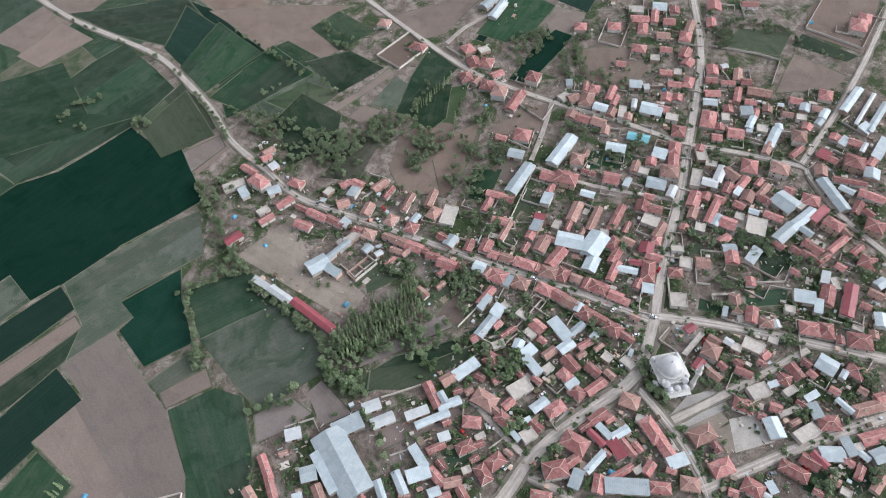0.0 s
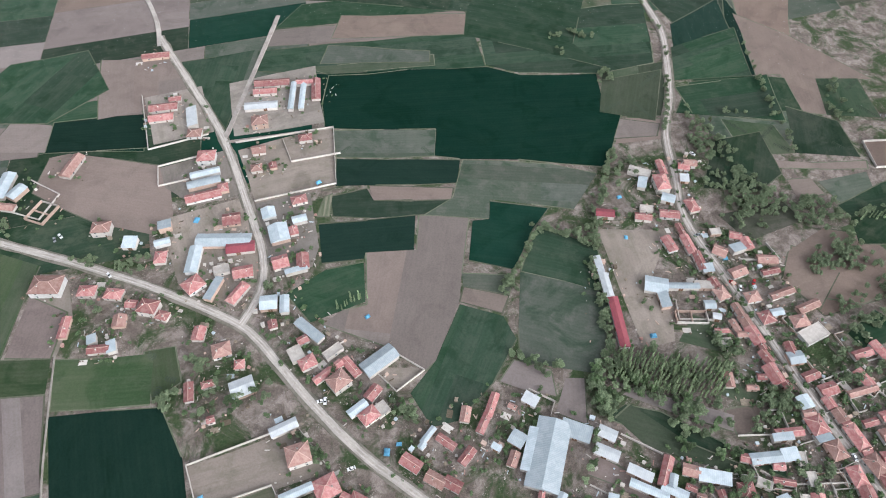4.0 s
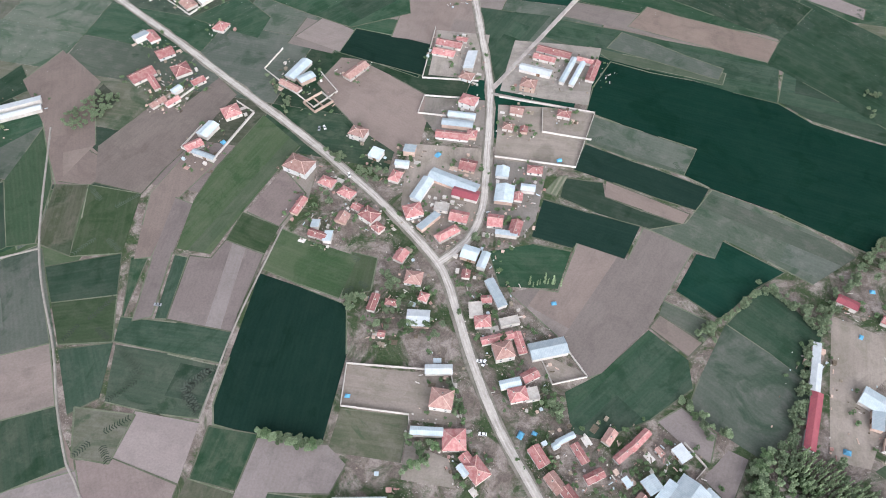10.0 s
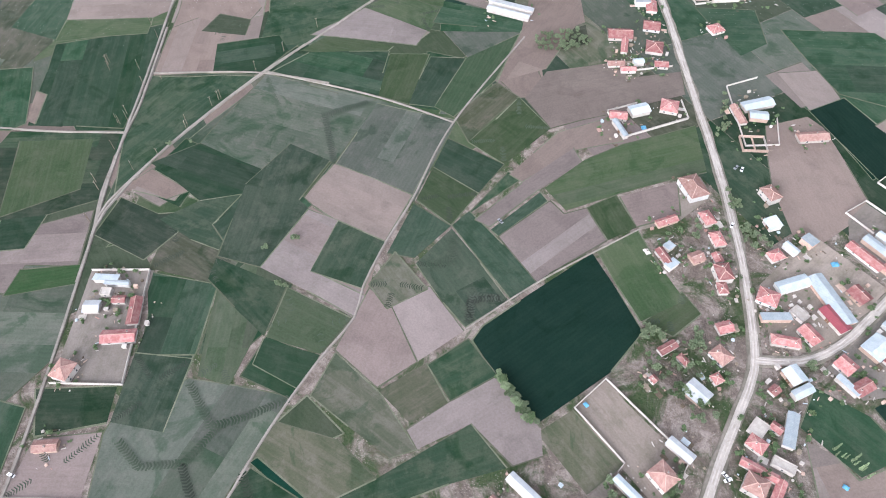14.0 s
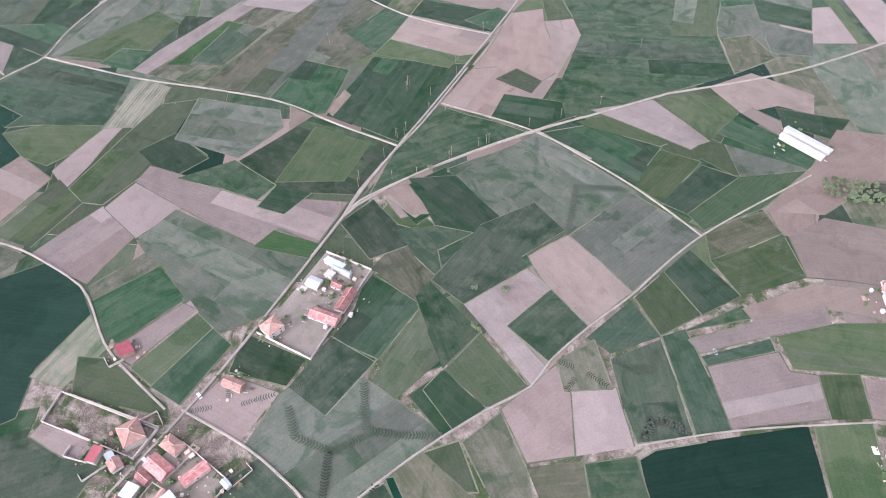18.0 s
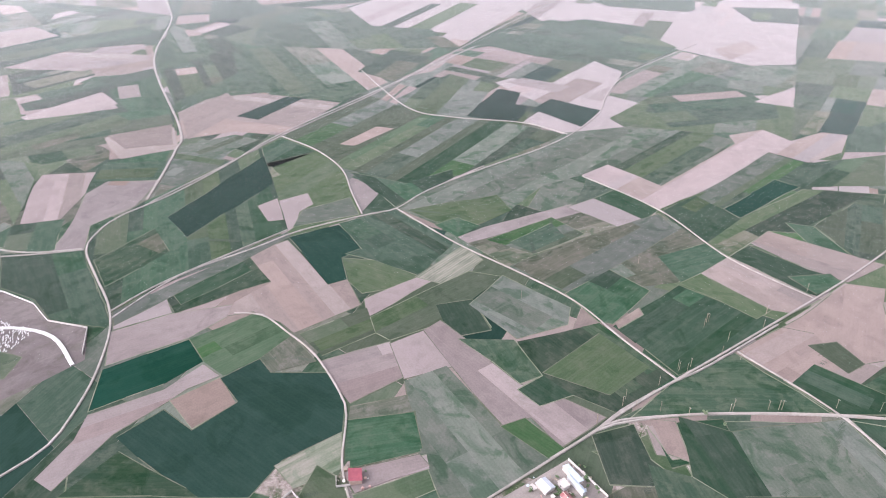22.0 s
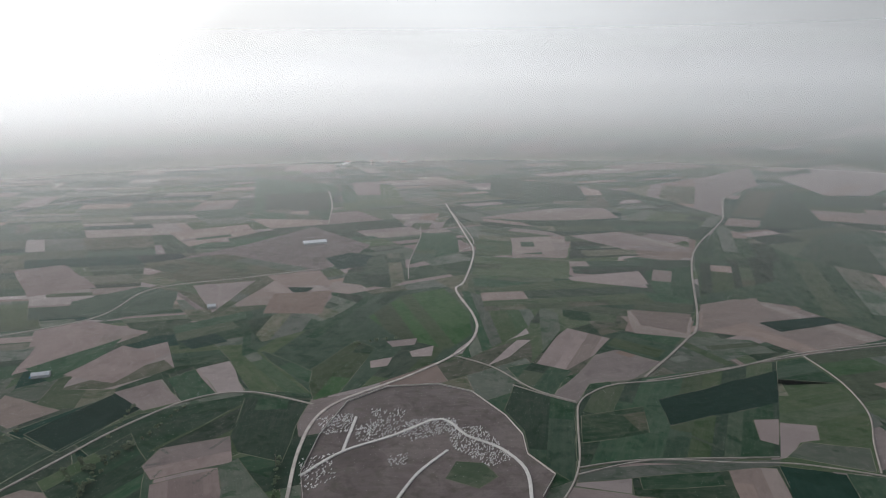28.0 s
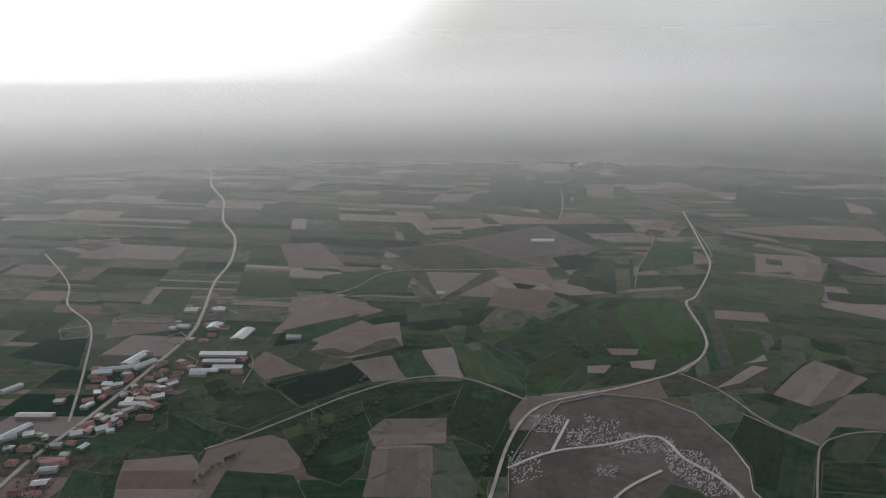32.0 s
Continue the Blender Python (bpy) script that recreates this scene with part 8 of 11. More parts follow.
field(GREY_GREEN, (266, 460), (438, 419), (431, 411), (254, 443))
field(GREEN_CROP, (-170.8, -100.0), (-188.4, -88.1), (-186.6, -80.0), (-171.7, -89.8))
field(OLIVE_CROP, (-181.0, -176.5), (-194.8, -165.3), (-186.2, -150.7), (-165.8, -161.8))
field(GREEN_CROP, (-258.5, 5.0), (-260.3, 21.2), (-254.0, 21.6), (-250.6, 6.6))
field(GREEN_CROP, (-275.4, 26.4), (-290.5, 46.4), (-278.0, 47.9), (-265.1, 29.4))
field(OLIVE_CROP, (-158.7, -72.2), (-170.8, -64.9), (-166.3, -59.2), (-152.9, -65.7))
field(GREEN_CROP, (-106.2, -75.7), (-115.7, -68.2), (-111.7, -59.5), (-100.3, -65.7))
field(OLIVE_CROP, (-286.6, -122.1), (-286.2, -107.6), (-267.5, -104.4), (-267.3, -116.3))
field(GREEN_CROP, (-337.4, -98.6), (-344.5, -89.2), (-325.6, -84.5), (-319.7, -94.9))
field(GREEN_CROP, (-283.6, -158.6), (-293.9, -140.6), (-262.1, -135.2), (-259.3, -147.8))
field(OLIVE_CROP, (-211.6, 86.6), (-217.2, 96.1), (-209.1, 95.0), (-206.5, 87.6))
field(GREEN_CROP, (-194.3, 79.8), (-188.4, 91.5), (-177.5, 88.8), (-177.3, 81.1))
field(DULL_GREEN, (-308.5, -224.2), (-345.1, -230.1), (-353.4, -215.3), (-318.8, -199.5), (-301.8, -203.3))
field(OLIVE_CROP, (-287.0, -17.6), (-297.9, -7.3), (-291.2, -1.7), (-279.7, -11.6))
field(OLIVE_CROP, (-181.5, -134.6), (-195.7, -125.9), (-187.1, -117.0), (-174.0, -128.0))
field(OLIVE_CROP, (-125.8, -132.0), (-146.3, -107.0), (-167.7, -91.1), (-164.6, -85.8), (-126.0, -108.5), (-115.5, -126.6))
field(GREEN_CROP, (-191.1, 96.1), (-205.0, 103.6), (-200.5, 112.0), (-186.8, 104.5))
field(PAVED, (-195.9, 18.7), (-206.5, 29.2), (-200.9, 39.7), (-176.7, 22.3), (-178.9, 14.2))
field(PAVED, (-194.6, 41.1), (-207.1, 55.2), (-194.3, 64.1), (-178.9, 49.1))
field(PAVED, (-236.3, -3.2), (-244.6, 5.3), (-232.0, 12.7), (-227.4, 4.8))
field(PAVED, (-139.6, -36.2), (-160.6, -30.4), (-160.7, -21.0), (-135.2, -26.4))
field(PAVED, (-320.5, -4.0), (-335.4, 12.7), (-323.5, 19.5), (-310.7, 6.0))
field(GREY_GREEN, (195.8, 89.1), (200.9, 47.6), (167.0, 4.5), (126.9, 56.9), (130.7, 70.5), (161.0, 107.2), (191.3, 93.6))
field(MAUVE_SOIL, (181.2, 142.5), (204.8, 124.3), (192.4, 93.6), (163.1, 110.2))
field(DULL_GREEN, (205.6, 124.4), (232.5, 119.8), (214.3, 81.6), (196.0, 90.7))
field(GREEN_CROP, (241.4, 58.7), (278.7, 50.5), (250.5, 16.4), (212.6, 40.6), (227.3, 68.8))
field(DULL_GREEN, (195.8, 89.1), (229.2, 68.8), (211.0, 42.3), (178.1, 66.7))
field(WEEDY, (280.7, 48.7), (308.2, 29.3), (265.6, 2.8), (250.5, 16.4))
field(OLIVE_CROP, (250.5, 16.4), (260.9, -10.6), (231.3, -20.2), (215.3, 1.8), (187.0, 29.9), (200.1, 42.9))
field(WEEDY, (211.5, 2.3), (227.9, -16.3), (193.9, -43.3), (181.6, -20.6))
field(GREEN_CROP, (189.4, 23.5), (205.9, 2.9), (180.4, -17.3), (165.4, 4.7))
field(TAN_SOIL, (255.0, -11.5), (278.6, -52.5), (233.4, -78.4), (208.2, -59.3), (200.0, -51.0), (233.0, -22.1))
field(GREY_GREEN, (235.0, -34.2), (258.2, -62.8), (233.4, -78.4), (208.8, -56.1))
field(MAUVE_SOIL, (232.8, -21.1), (233.8, -34.0), (206.9, -55.7), (193.9, -43.3))
field(TAN_SOIL, (289.0, -48.8), (306.2, -78.3), (258.5, -111.3), (233.1, -80.1), (258.2, -62.8))
field(DULL_GREEN, (321.1, 72.6), (343.3, 51.6), (319.1, 34.1), (310.1, 12.7), (298.2, 28.2), (287.9, 50.2))
field(TAN_SOIL, (352.7, 43.6), (358.2, 27.9), (327.9, 11.1), (328.0, 26.1))
field(GREEN_CROP, (363.8, 27.5), (366.3, -6.2), (317.0, -48.1), (309.8, -16.9), (317.0, 8.4))
field(DULL_GREEN, (314.1, 34.4), (317.0, 8.4), (309.8, -16.9), (294.3, 6.9), (266.4, 2.7), (289.8, 21.7))
field(GREEN_CROP, (294.3, 6.9), (317.0, -48.1), (288.6, -50.6), (281.0, -52.9), (261.5, -7.2), (267.8, 2.6))
field(OLIVE_CROP, (318.5, -48.3), (333.5, -60.6), (308.9, -77.7), (288.6, -50.6))
field(GREY_GREEN, (366.3, -6.2), (412.1, -68.3), (346.8, -127.1), (306.2, -78.3), (333.5, -60.6), (318.7, -38.8))
field(GREY_GREEN, (306.1, -79.0), (345.7, -126.9), (305.8, -167.0), (258.5, -111.3))
field(GREEN_CROP, (413.2, -72.8), (420.8, -104.7), (393.7, -158.8), (352.0, -130.6))
field(OLIVE_CROP, (390.6, -158.0), (376.1, -183.6), (334.6, -146.0), (352.0, -130.6))
field(GREEN_CROP, (334.6, -146.0), (373.1, -182.7), (359.3, -205.7), (323.4, -160.7))
field(BRIGHT_CROP, (323.4, -160.7), (359.3, -205.7), (365.5, -257.4), (328.0, -212.9), (308.3, -167.8))
field(MAUVE_SOIL, (440, -113), (452, -166), (403.4, -196.8), (389.9, -179.4))
field(OLIVE_CROP, (453, -164), (458, -196), (420, -218), (400.2, -195.8))
field(GREEN_CROP, (409, -203), (424, -219), (370, -270), (365.5, -257.4))
field(GREEN_CROP, (439, -257), (422, -309), (397, -288), (417, -256))
field(TAN_SOIL, (368, -259), (410, -294), (402, -332), (359, -307), (320.9, -251.2), (325.3, -211.9))
field(BROWN_SOIL, (301.3, -220.7), (318.2, -250.0), (302.5, -304.3), (284.5, -297.1), (271.9, -336.5), (251.3, -322.6), (267.5, -220.5))
field(WEEDY, (308.3, -167.8), (325.3, -211.9), (304.5, -218.0), (282.6, -165.1))
field(OLIVE_CROP, (282.6, -165.1), (304.5, -218.0), (267.5, -220.5), (253.8, -175.6))
field(GREEN_CROP, (273.4, -133.9), (292.2, -154.8), (253.8, -175.6), (240.3, -149.0))
field(OLIVE_CROP, (253.8, -111.8), (273.4, -133.9), (240.3, -149.0), (225.6, -121.4))
field(DULL_GREEN, (227.9, -132.6), (247.0, -174.9), (237.2, -178.6), (231.6, -147.9))
field(DULL_GREEN, (210.7, -89.9), (223.6, -120.8), (163.0, -124.8), (159.5, -95.3), (179.7, -91.5))
field(GREEN_CROP, (225.5, -122.1), (230.6, -137.0), (166.2, -146.9), (162.7, -126.3))
field(GREEN_CROP, (225.0, -78.2), (252.0, -109.5), (225.6, -121.4), (214.5, -90.9))
field(TAN_SOIL, (244.8, -174.1), (262.2, -222.1), (257.1, -263.7), (234.5, -256.4), (242.6, -224.8), (235.1, -177.8))
field(MAUVE_SOIL, (223.0, -136.3), (235.1, -177.8), (245.0, -224.0), (231.6, -221.8), (225.0, -184.6), (213.6, -141.8))
field(GREEN_CROP, (211.6, -141.2), (222.9, -183.8), (214.3, -184.0), (205.2, -142.5))
field(OLIVE_CROP, (224.4, -188.0), (232.6, -224.0), (232.7, -253.6), (223.6, -308.5), (186.6, -287.1), (198.4, -226.2), (202.9, -189.8))
field(MAUVE_SOIL, (205.2, -142.5), (214.0, -185.6), (201.2, -187.4), (198.6, -201.9), (171.8, -198.5), (168.3, -155.8), (166.5, -145.3))
field(OLIVE_CROP, (198.6, -201.9), (198.6, -224.6), (171.7, -220.3), (171.8, -198.5))
field(MAUVE_SOIL, (196.5, -225.3), (189.2, -265.5), (166.4, -249.7), (171.7, -220.3))
field(DARK_CROP, (151.2, -94.4), (156.3, -103.7), (168.5, -185.4), (112.1, -179.2), (100.6, -150.2), (94.8, -101.9), (113.3, -95.0))
field(OLIVE_CROP, (167.9, -188.5), (169.9, -219.4), (117.2, -212.4), (117.8, -181.8))
field(PALE_SOIL, (190.5, -62.0), (193.0, -90.2), (158.2, -93.4), (153.5, -62.8))
field(MAUVE_SOIL, (180.5, -26.6), (208.2, -59.3), (190.0, -65.1), (153.5, -62.8), (149.7, -37.8))
field(WEEDY, (210.1, -59.7), (224.1, -83.1), (191.5, -88.2), (190.5, -62.0))
field(DULL_GREEN, (149.5, -66.4), (153.0, -93.4), (126.7, -96.2), (125.6, -67.8))
field(WEEDY, (148.1, -37.5), (150.5, -66.6), (125.8, -66.4), (124.6, -44.3))
field(WEEDY, (162.0, -5.3), (178.8, -26.3), (148.1, -37.5), (111.1, -41.4), (113.5, -27.8))
field(OLIVE_CROP, (156.7, 14.7), (163.2, -4.0), (135.2, -13.1), (136.3, 5.5))
field(WEEDY, (144.9, 33.3), (156.7, 14.7), (133.9, -8.6), (106.7, -18.2), (106.0, 9.4))
field(DARK_CROP, (143.4, 33.4), (144.1, 29.0), (107.8, 11.9), (107.4, 17.4))
field(MAUVE_SOIL, (122.8, -41.0), (126.7, -96.2), (92.2, -101.0), (79.4, -94.0), (82.2, -78.4), (110.2, -71.0), (111.1, -41.4))
field(DULL_GREEN, (108.2, 9.1), (110.2, -71.0), (82.6, -75.8), (97.7, 10.5))
field(DULL_GREEN, (126.3, 56.9), (140.4, 33.6), (106.0, 12.1), (98.1, 13.1), (109.1, 76.2))
field(DULL_GREEN, (138.9, 117.2), (154.8, 98.5), (129.3, 70.5), (110.0, 81.5), (115.1, 110.5))
field(GREEN_CROP, (256.4, 220.4), (285.0, 183.3), (260.0, 162.2), (228.0, 199.7))
field(MAUVE_SOIL, (220.2, 196.9), (255.0, 161.6), (250.0, 151.4), (210.9, 180.4))
field(OLIVE_CROP, (209.5, 180.2), (247.1, 151.1), (236.0, 139.0), (197.2, 165.2))
field(GREEN_CROP, (197.2, 165.2), (236.0, 139.0), (224.0, 125.6), (185.5, 146.4))
field(OLIVE_CROP, (217.7, 212.8), (216.3, 194.7), (186.8, 153.8), (178.0, 149.9), (193.1, 207.9))
field(DULL_GREEN, (316.7, -21.5), (337.1, -59.2), (310.2, -76.9), (288.1, -47.1), (279.3, -49.8), (250.8, -8.6), (270.4, 11.2))
field(MAUVE_SOIL, (278.5, -49.1), (261.3, -62.6), (235.2, -34.3), (204.0, -55.0), (194.6, -44.1), (250.8, -8.6))
field(DULL_GREEN, (261.3, -62.6), (233.5, -81.1), (208.9, -55.7), (234.4, -33.6))
field(DULL_GREEN, (269.4, 11.9), (230.7, -17.5), (206.4, 4.3), (256.8, 20.8))
field(OLIVE_CROP, (230.2, -17.8), (194.7, -42.2), (181.9, -18.8), (205.2, 3.5))
field(GREEN_CROP, (205.2, 5.2), (181.4, -18.4), (169.5, -0.3), (192.9, 15.3))
field(DARK_CROP, (-554, 751), (-531, 806), (-483, 807), (-447, 721), (-503, 736))
field(MAUVE_SOIL, (-490, 886), (-413, 892), (-372, 849), (-462, 807))
field(MAUVE_SOIL, (-242, 944), (-203, 997), (-116, 922), (-198, 853), (-252, 828))
field(GREEN_CROP, (-241, 842), (-146, 909), (-164, 834), (-207, 794))
field(MAUVE_SOIL, (-196, 810), (-142, 882), (-91, 835), (-139, 769))
field(DARK_CROP, (-204, 675), (-128, 744), (-99, 699), (-168, 631))
field(MAUVE_SOIL, (-135, 744), (-90, 762), (-65, 700), (-101, 690))
field(PALE_SOIL, (-51, 780), (-16, 790), (-2, 704), (-30, 707))
field(GREEN_CROP, (-83, 762), (-54, 780), (-30, 704), (-64, 696))
field(OLIVE_CROP, (-16, 795), (19, 809), (65, 675), (4, 702))
field(GREEN_CROP, (-299, 549), (-274, 605), (-221, 563), (-239, 542))
field(GREEN_CROP, (-251, 652), (-202, 669), (-168, 629), (-206, 584), (-251, 603))
field(MAUVE_SOIL, (-281, 473), (-299, 528), (-243, 539), (-213, 500), (-213, 475))
field(BROWN_SOIL, (-227, 498), (-233, 553), (-182, 575), (-145, 554), (-142, 519), (-206, 492))
field(GREEN_CROP, (-204, 475), (-204, 515), (-144, 509), (-127, 477))
field(GREEN_CROP, (-173, 583), (-107, 645), (-88, 588), (-88, 520), (-103, 495), (-132, 509))
field(GREEN_CROP, (-327, 472), (-337, 514), (-303, 506), (-290, 473))
field(MAUVE_SOIL, (-92, 582), (-79, 608), (-18, 611), (-17, 564), (-83, 557))
field(MAUVE_SOIL, (-82, 480), (-83, 550), (-29, 557), (-26, 480))
field(GREY_GREEN, (-26, 480), (-28, 559), (-12, 569), (11, 498), (8, 481))
field(GREEN_CROP, (-2, 687), (64, 662), (43, 613), (24, 550), (-12, 579), (-18, 611))
field(YARD, (234.1, 110.8), (214.2, 79.9), (277.8, 46.7), (295.2, 78.7))

# roads, lanes and paths
lane(DIRT, 4.3, (-279.5, -600.3), (-271.2, -538.9), (-270.7, -490.2), (-269.8, -437.4), (-257.3, -394.6), (-242.4, -354.6), (-224.5, -319.2), (-214.8, -280.1), (-205.8, -243.8), (-210.8, -193.2), (-216.0, -150.2), (-219.4, -116.4), (-226.7, -64.2), (-229.2, -30.4), (-230.2, -10.8))
lane(DIRT, 4.9, (-553.0, -97.7), (-489.3, -70.1), (-435.5, -54.5), (-377.5, -42.0), (-332.3, -31.5), (-292.9, -25.0), (-257.8, -18.3), (-228.8, -10.9))
lane(DIRT, 5.6, (-234.1, -12.9), (-203.9, -8.0), (-187.2, -10.3), (-162.1, -21.7), (-130.2, -34.7), (-101.8, -38.5), (-93.7, -40.2))
lane(DIRT, 4.9, (-233.6, -13.7), (-244.2, 13.5), (-255.3, 50.6), (-270.0, 105.5))
lane(DIRT, 3.6, (-418.7, -344.4), (-392.0, -269.8), (-373.3, -207.0), (-371.8, -142.5), (-375.7, -98.1), (-375.9, -41.5))
lane(DIRT, 2.8, (-372.2, -141.8), (-339.0, -133.4), (-310.2, -127.8))
lane(DIRT, 2.8, (-306.0, -129.9), (-309.2, -82.2), (-324.3, -30.7))
lane(DIRT, 3.6, (-376.4, -41.7), (-384.7, -12.5), (-392.4, 28.2), (-387.2, 34.8), (-363.5, 57.3), (-341.2, 93.8))
lane(DIRT, 3.6, (-624.2, 47.1), (-527.7, 43.2), (-458.5, 37.4), (-392.4, 28.2))
lane(DIRT, 3.6, (-187.1, -4.0), (-175.1, 18.5), (-159.9, 37.9), (-149.3, 46.2))
lane(DIRT, 4.9, (-152.6, 40.3), (-193.0, 72.0), (-237.9, 110.8))
lane(DIRT, 3.6, (-179.4, 17.0), (-212.0, 38.7), (-254.7, 65.7))
lane(DIRT, 2.8, (-137.0, -73.8), (-131.9, -61.0), (-125.4, -40.1))
lane(DIRT, 3.6, (-116.8, -32.7), (-118.2, -16.9), (-116.3, -7.2))
lane(DIRT, 2.8, (-394.6, -244.9), (-422.0, -242.5), (-448.0, -233.1))
lane(GRAVEL, 4.2, (407.5, -407.0), (328.4, -368.6), (251.3, -329.1), (182.6, -293.9), (124.1, -259.7), (86.3, -233.6), (65.8, -215.7), (52.3, -194.4), (35.1, -164.9), (13.2, -133.1), (-5.6, -112.6), (-17.4, -99.4))
lane(GRAVEL, 4.1, (127.1, -507.8), (96.2, -427.5), (78.3, -377.3), (63.8, -311.2), (55.9, -268.2), (58.5, -241.3), (70.2, -221.2))
lane(DIRT, 3.1, (32.6, -517.7), (54.9, -446.8), (77.1, -377.5))
lane(DIRT, 1.8, (76.4, -373.2), (41.7, -372.7), (3.4, -373.2))
lane(GRAVEL, 1.4, (501.0, -18.4), (425.6, 19.5), (398.1, 36.6), (352.6, 61.5), (328.6, 70.3), (294.0, 86.0), (230.9, 116.3), (187.7, 139.0), (135.4, 170.2))
lane(DIRT, 1.2, (459.0, -177.1), (432.6, -111.6), (413.9, -63.3), (374.0, 13.3), (336.9, 62.5), (315.2, 76.4))
lane(DIRT, 0.9, (414.2, -69.9), (353.3, -128.4), (303.7, -165.0))
lane(DIRT, 0.9, (359.9, -256.6), (303.7, -165.0), (255.2, -109.6), (233.1, -81.3), (210.2, -56.1), (193.9, -43.7), (177.5, -14.5), (154.3, 20.0), (129.0, 51.7), (124.8, 63.0), (138.6, 78.3), (160.2, 105.0), (182.7, 144.4))
lane(DIRT, 0.5, (158.8, -94.8), (166.6, -150.5), (169.9, -221.6))
lane(GRAVEL, 1.1, (1334, 210), (1107, 269), (985, 268), (900, 254), (815.9, 260.3), (745.6, 278.7), (653.5, 317.9), (581.0, 343.6), (529.2, 351.1), (507.2, 367.8), (448.3, 408.2), (396.9, 427.6), (330.6, 453.1), (258.6, 453.3))
lane(GRAVEL, 1.0, (529.2, 351.1), (495.5, 264.2), (476.3, 192.1), (457.5, 133.0), (424.9, 80.5), (400.0, 36.3))
lane(GRAVEL, 1.4, (1138, 566), (835, 585), (632.3, 597.7), (530.5, 588.4), (442.4, 586.1), (382.3, 593.7), (348.2, 585.1), (322.1, 566.6), (296.7, 520.9), (272.7, 473.7), (247.4, 439.8), (211.2, 408.3), (181.8, 389.1), (149.0, 374.3), (116.4, 377.7))
lane(GRAVEL, 1.4, (700.0, -107.2), (599.0, -63.6), (501.6, -15.7), (438.6, 16.0), (400.0, 36.3), (352.7, 59.6), (326.3, 70.8), (290.0, 88.4))
lane(DIRT, 1.2, (326.3, 70.8), (342.1, 60.3), (372.5, 14.9), (404.4, -45.4), (430.9, -105.6))
lane(GRAVEL, 1.0, (311.6, 370.2), (320.8, 348.5), (311.8, 312.3), (301.3, 279.8), (277.0, 239.3), (261.0, 221.9), (227.2, 200.9), (207.5, 181.7), (183.0, 153.4))
lane(DIRT, 0.9, (452.0, 4.1), (417.6, -61.9), (381.4, -105.2))
lane(GRAVEL, 2.9, (524, 1643), (456, 1294), (425, 1163), (350, 1001), (323, 963), (310, 849), (292.1, 787.7), (250.3, 731.8), (175.1, 685.4), (93.0, 649.7), (59.5, 614.7), (37.5, 556.3), (22.3, 489.1), (17.6, 473.0))
lane(DIRT, 2.0, (63.7, 650.5), (2.3, 699.8), (-56.5, 700.8), (-119.0, 659.6), (-161.8, 616.1), (-212.0, 565.1), (-235.0, 547.2))
lane(GRAVEL, 3.8, (-1174, 2891), (-901, 2373), (-758, 2008), (-644, 1778), (-558, 1529), (-477, 1364), (-425, 1189), (-406, 1051), (-374, 916), (-357, 829), (-361.3, 722.9), (-370.0, 613.9), (-381.6, 530.3), (-381.9, 478.0))
lane(GRAVEL, 2.4, (-790, 1222), (-646, 1046), (-583, 936), (-503, 850), (-440.1, 721.0), (-385.7, 592.9))
lane(PALE_PATH, 2.6, (36.9, 524.1), (77.6, 551.1), (127.6, 564.1), (171.0, 580.8), (185.3, 571.5), (192.6, 542.5), (214.1, 512.0), (221.6, 473.5), (207.1, 429.4))
lane(PALE_PATH, 2.6, (77.6, 551.1), (100.9, 610.2))
lane(PALE_PATH, 2.4, (101.2, 459.5), (131.5, 496.1), (167.6, 523.7))
lane(GRAVEL, 1.5, (667.9, -95.5), (750.9, -121.1), (839.5, -145.3))
lane(GRAVEL, 3.0, (127.0, -494.5), (130.4, -529.3), (144.1, -578.5))
lane(DIRT, 1.2, (459.0, -177.1), (486.5, -285.9), (529.7, -386.3))
lane(DIRT, 1.6, (418, 591), (530, 590), (634, 592), (887, 578), (1227, 585), (1599, 581))
lane(DIRT, 0.9, (631, 590), (615, 522), (583, 460), (539, 415), (502, 375))
lane(DIRT, 0.8, (921, 666), (801, 505), (794, 428), (818, 333), (806, 265))
lane(DIRT, 0.9, (693, 207), (651, 111), (586, 32), (553, -40))
lane(DIRT, 1.2, (321, 568), (299, 594), (275, 627))
lane(DIRT, 2.6, (421, 599), (531, 676), (593, 735), (807, 1028), (1053, 1254), (1223, 1458), (1387, 1572))
lane(DIRT, 1.4, (237, 725), (271, 678), (292, 611), (321, 571))
lane(DIRT, 1.2, (267, 1039), (298, 1147), (363, 1310), (390, 1405))
lane(DIRT, 2.4, (203, 1492), (247, 1726), (268, 1926))
lane(DIRT, 1.4, (402, 1177), (453, 1240), (492, 1457), (513, 1594))
lane(DIRT, 1.6, (-357, 955), (-196, 1001), (-127, 1117), (20, 1133), (138, 1147))
lane(DIRT, 1.6, (-636, 1764), (-420, 1986), (51, 2178))
lane(DIRT, 1.2, (264, 462), (322, 456), (440, 422))


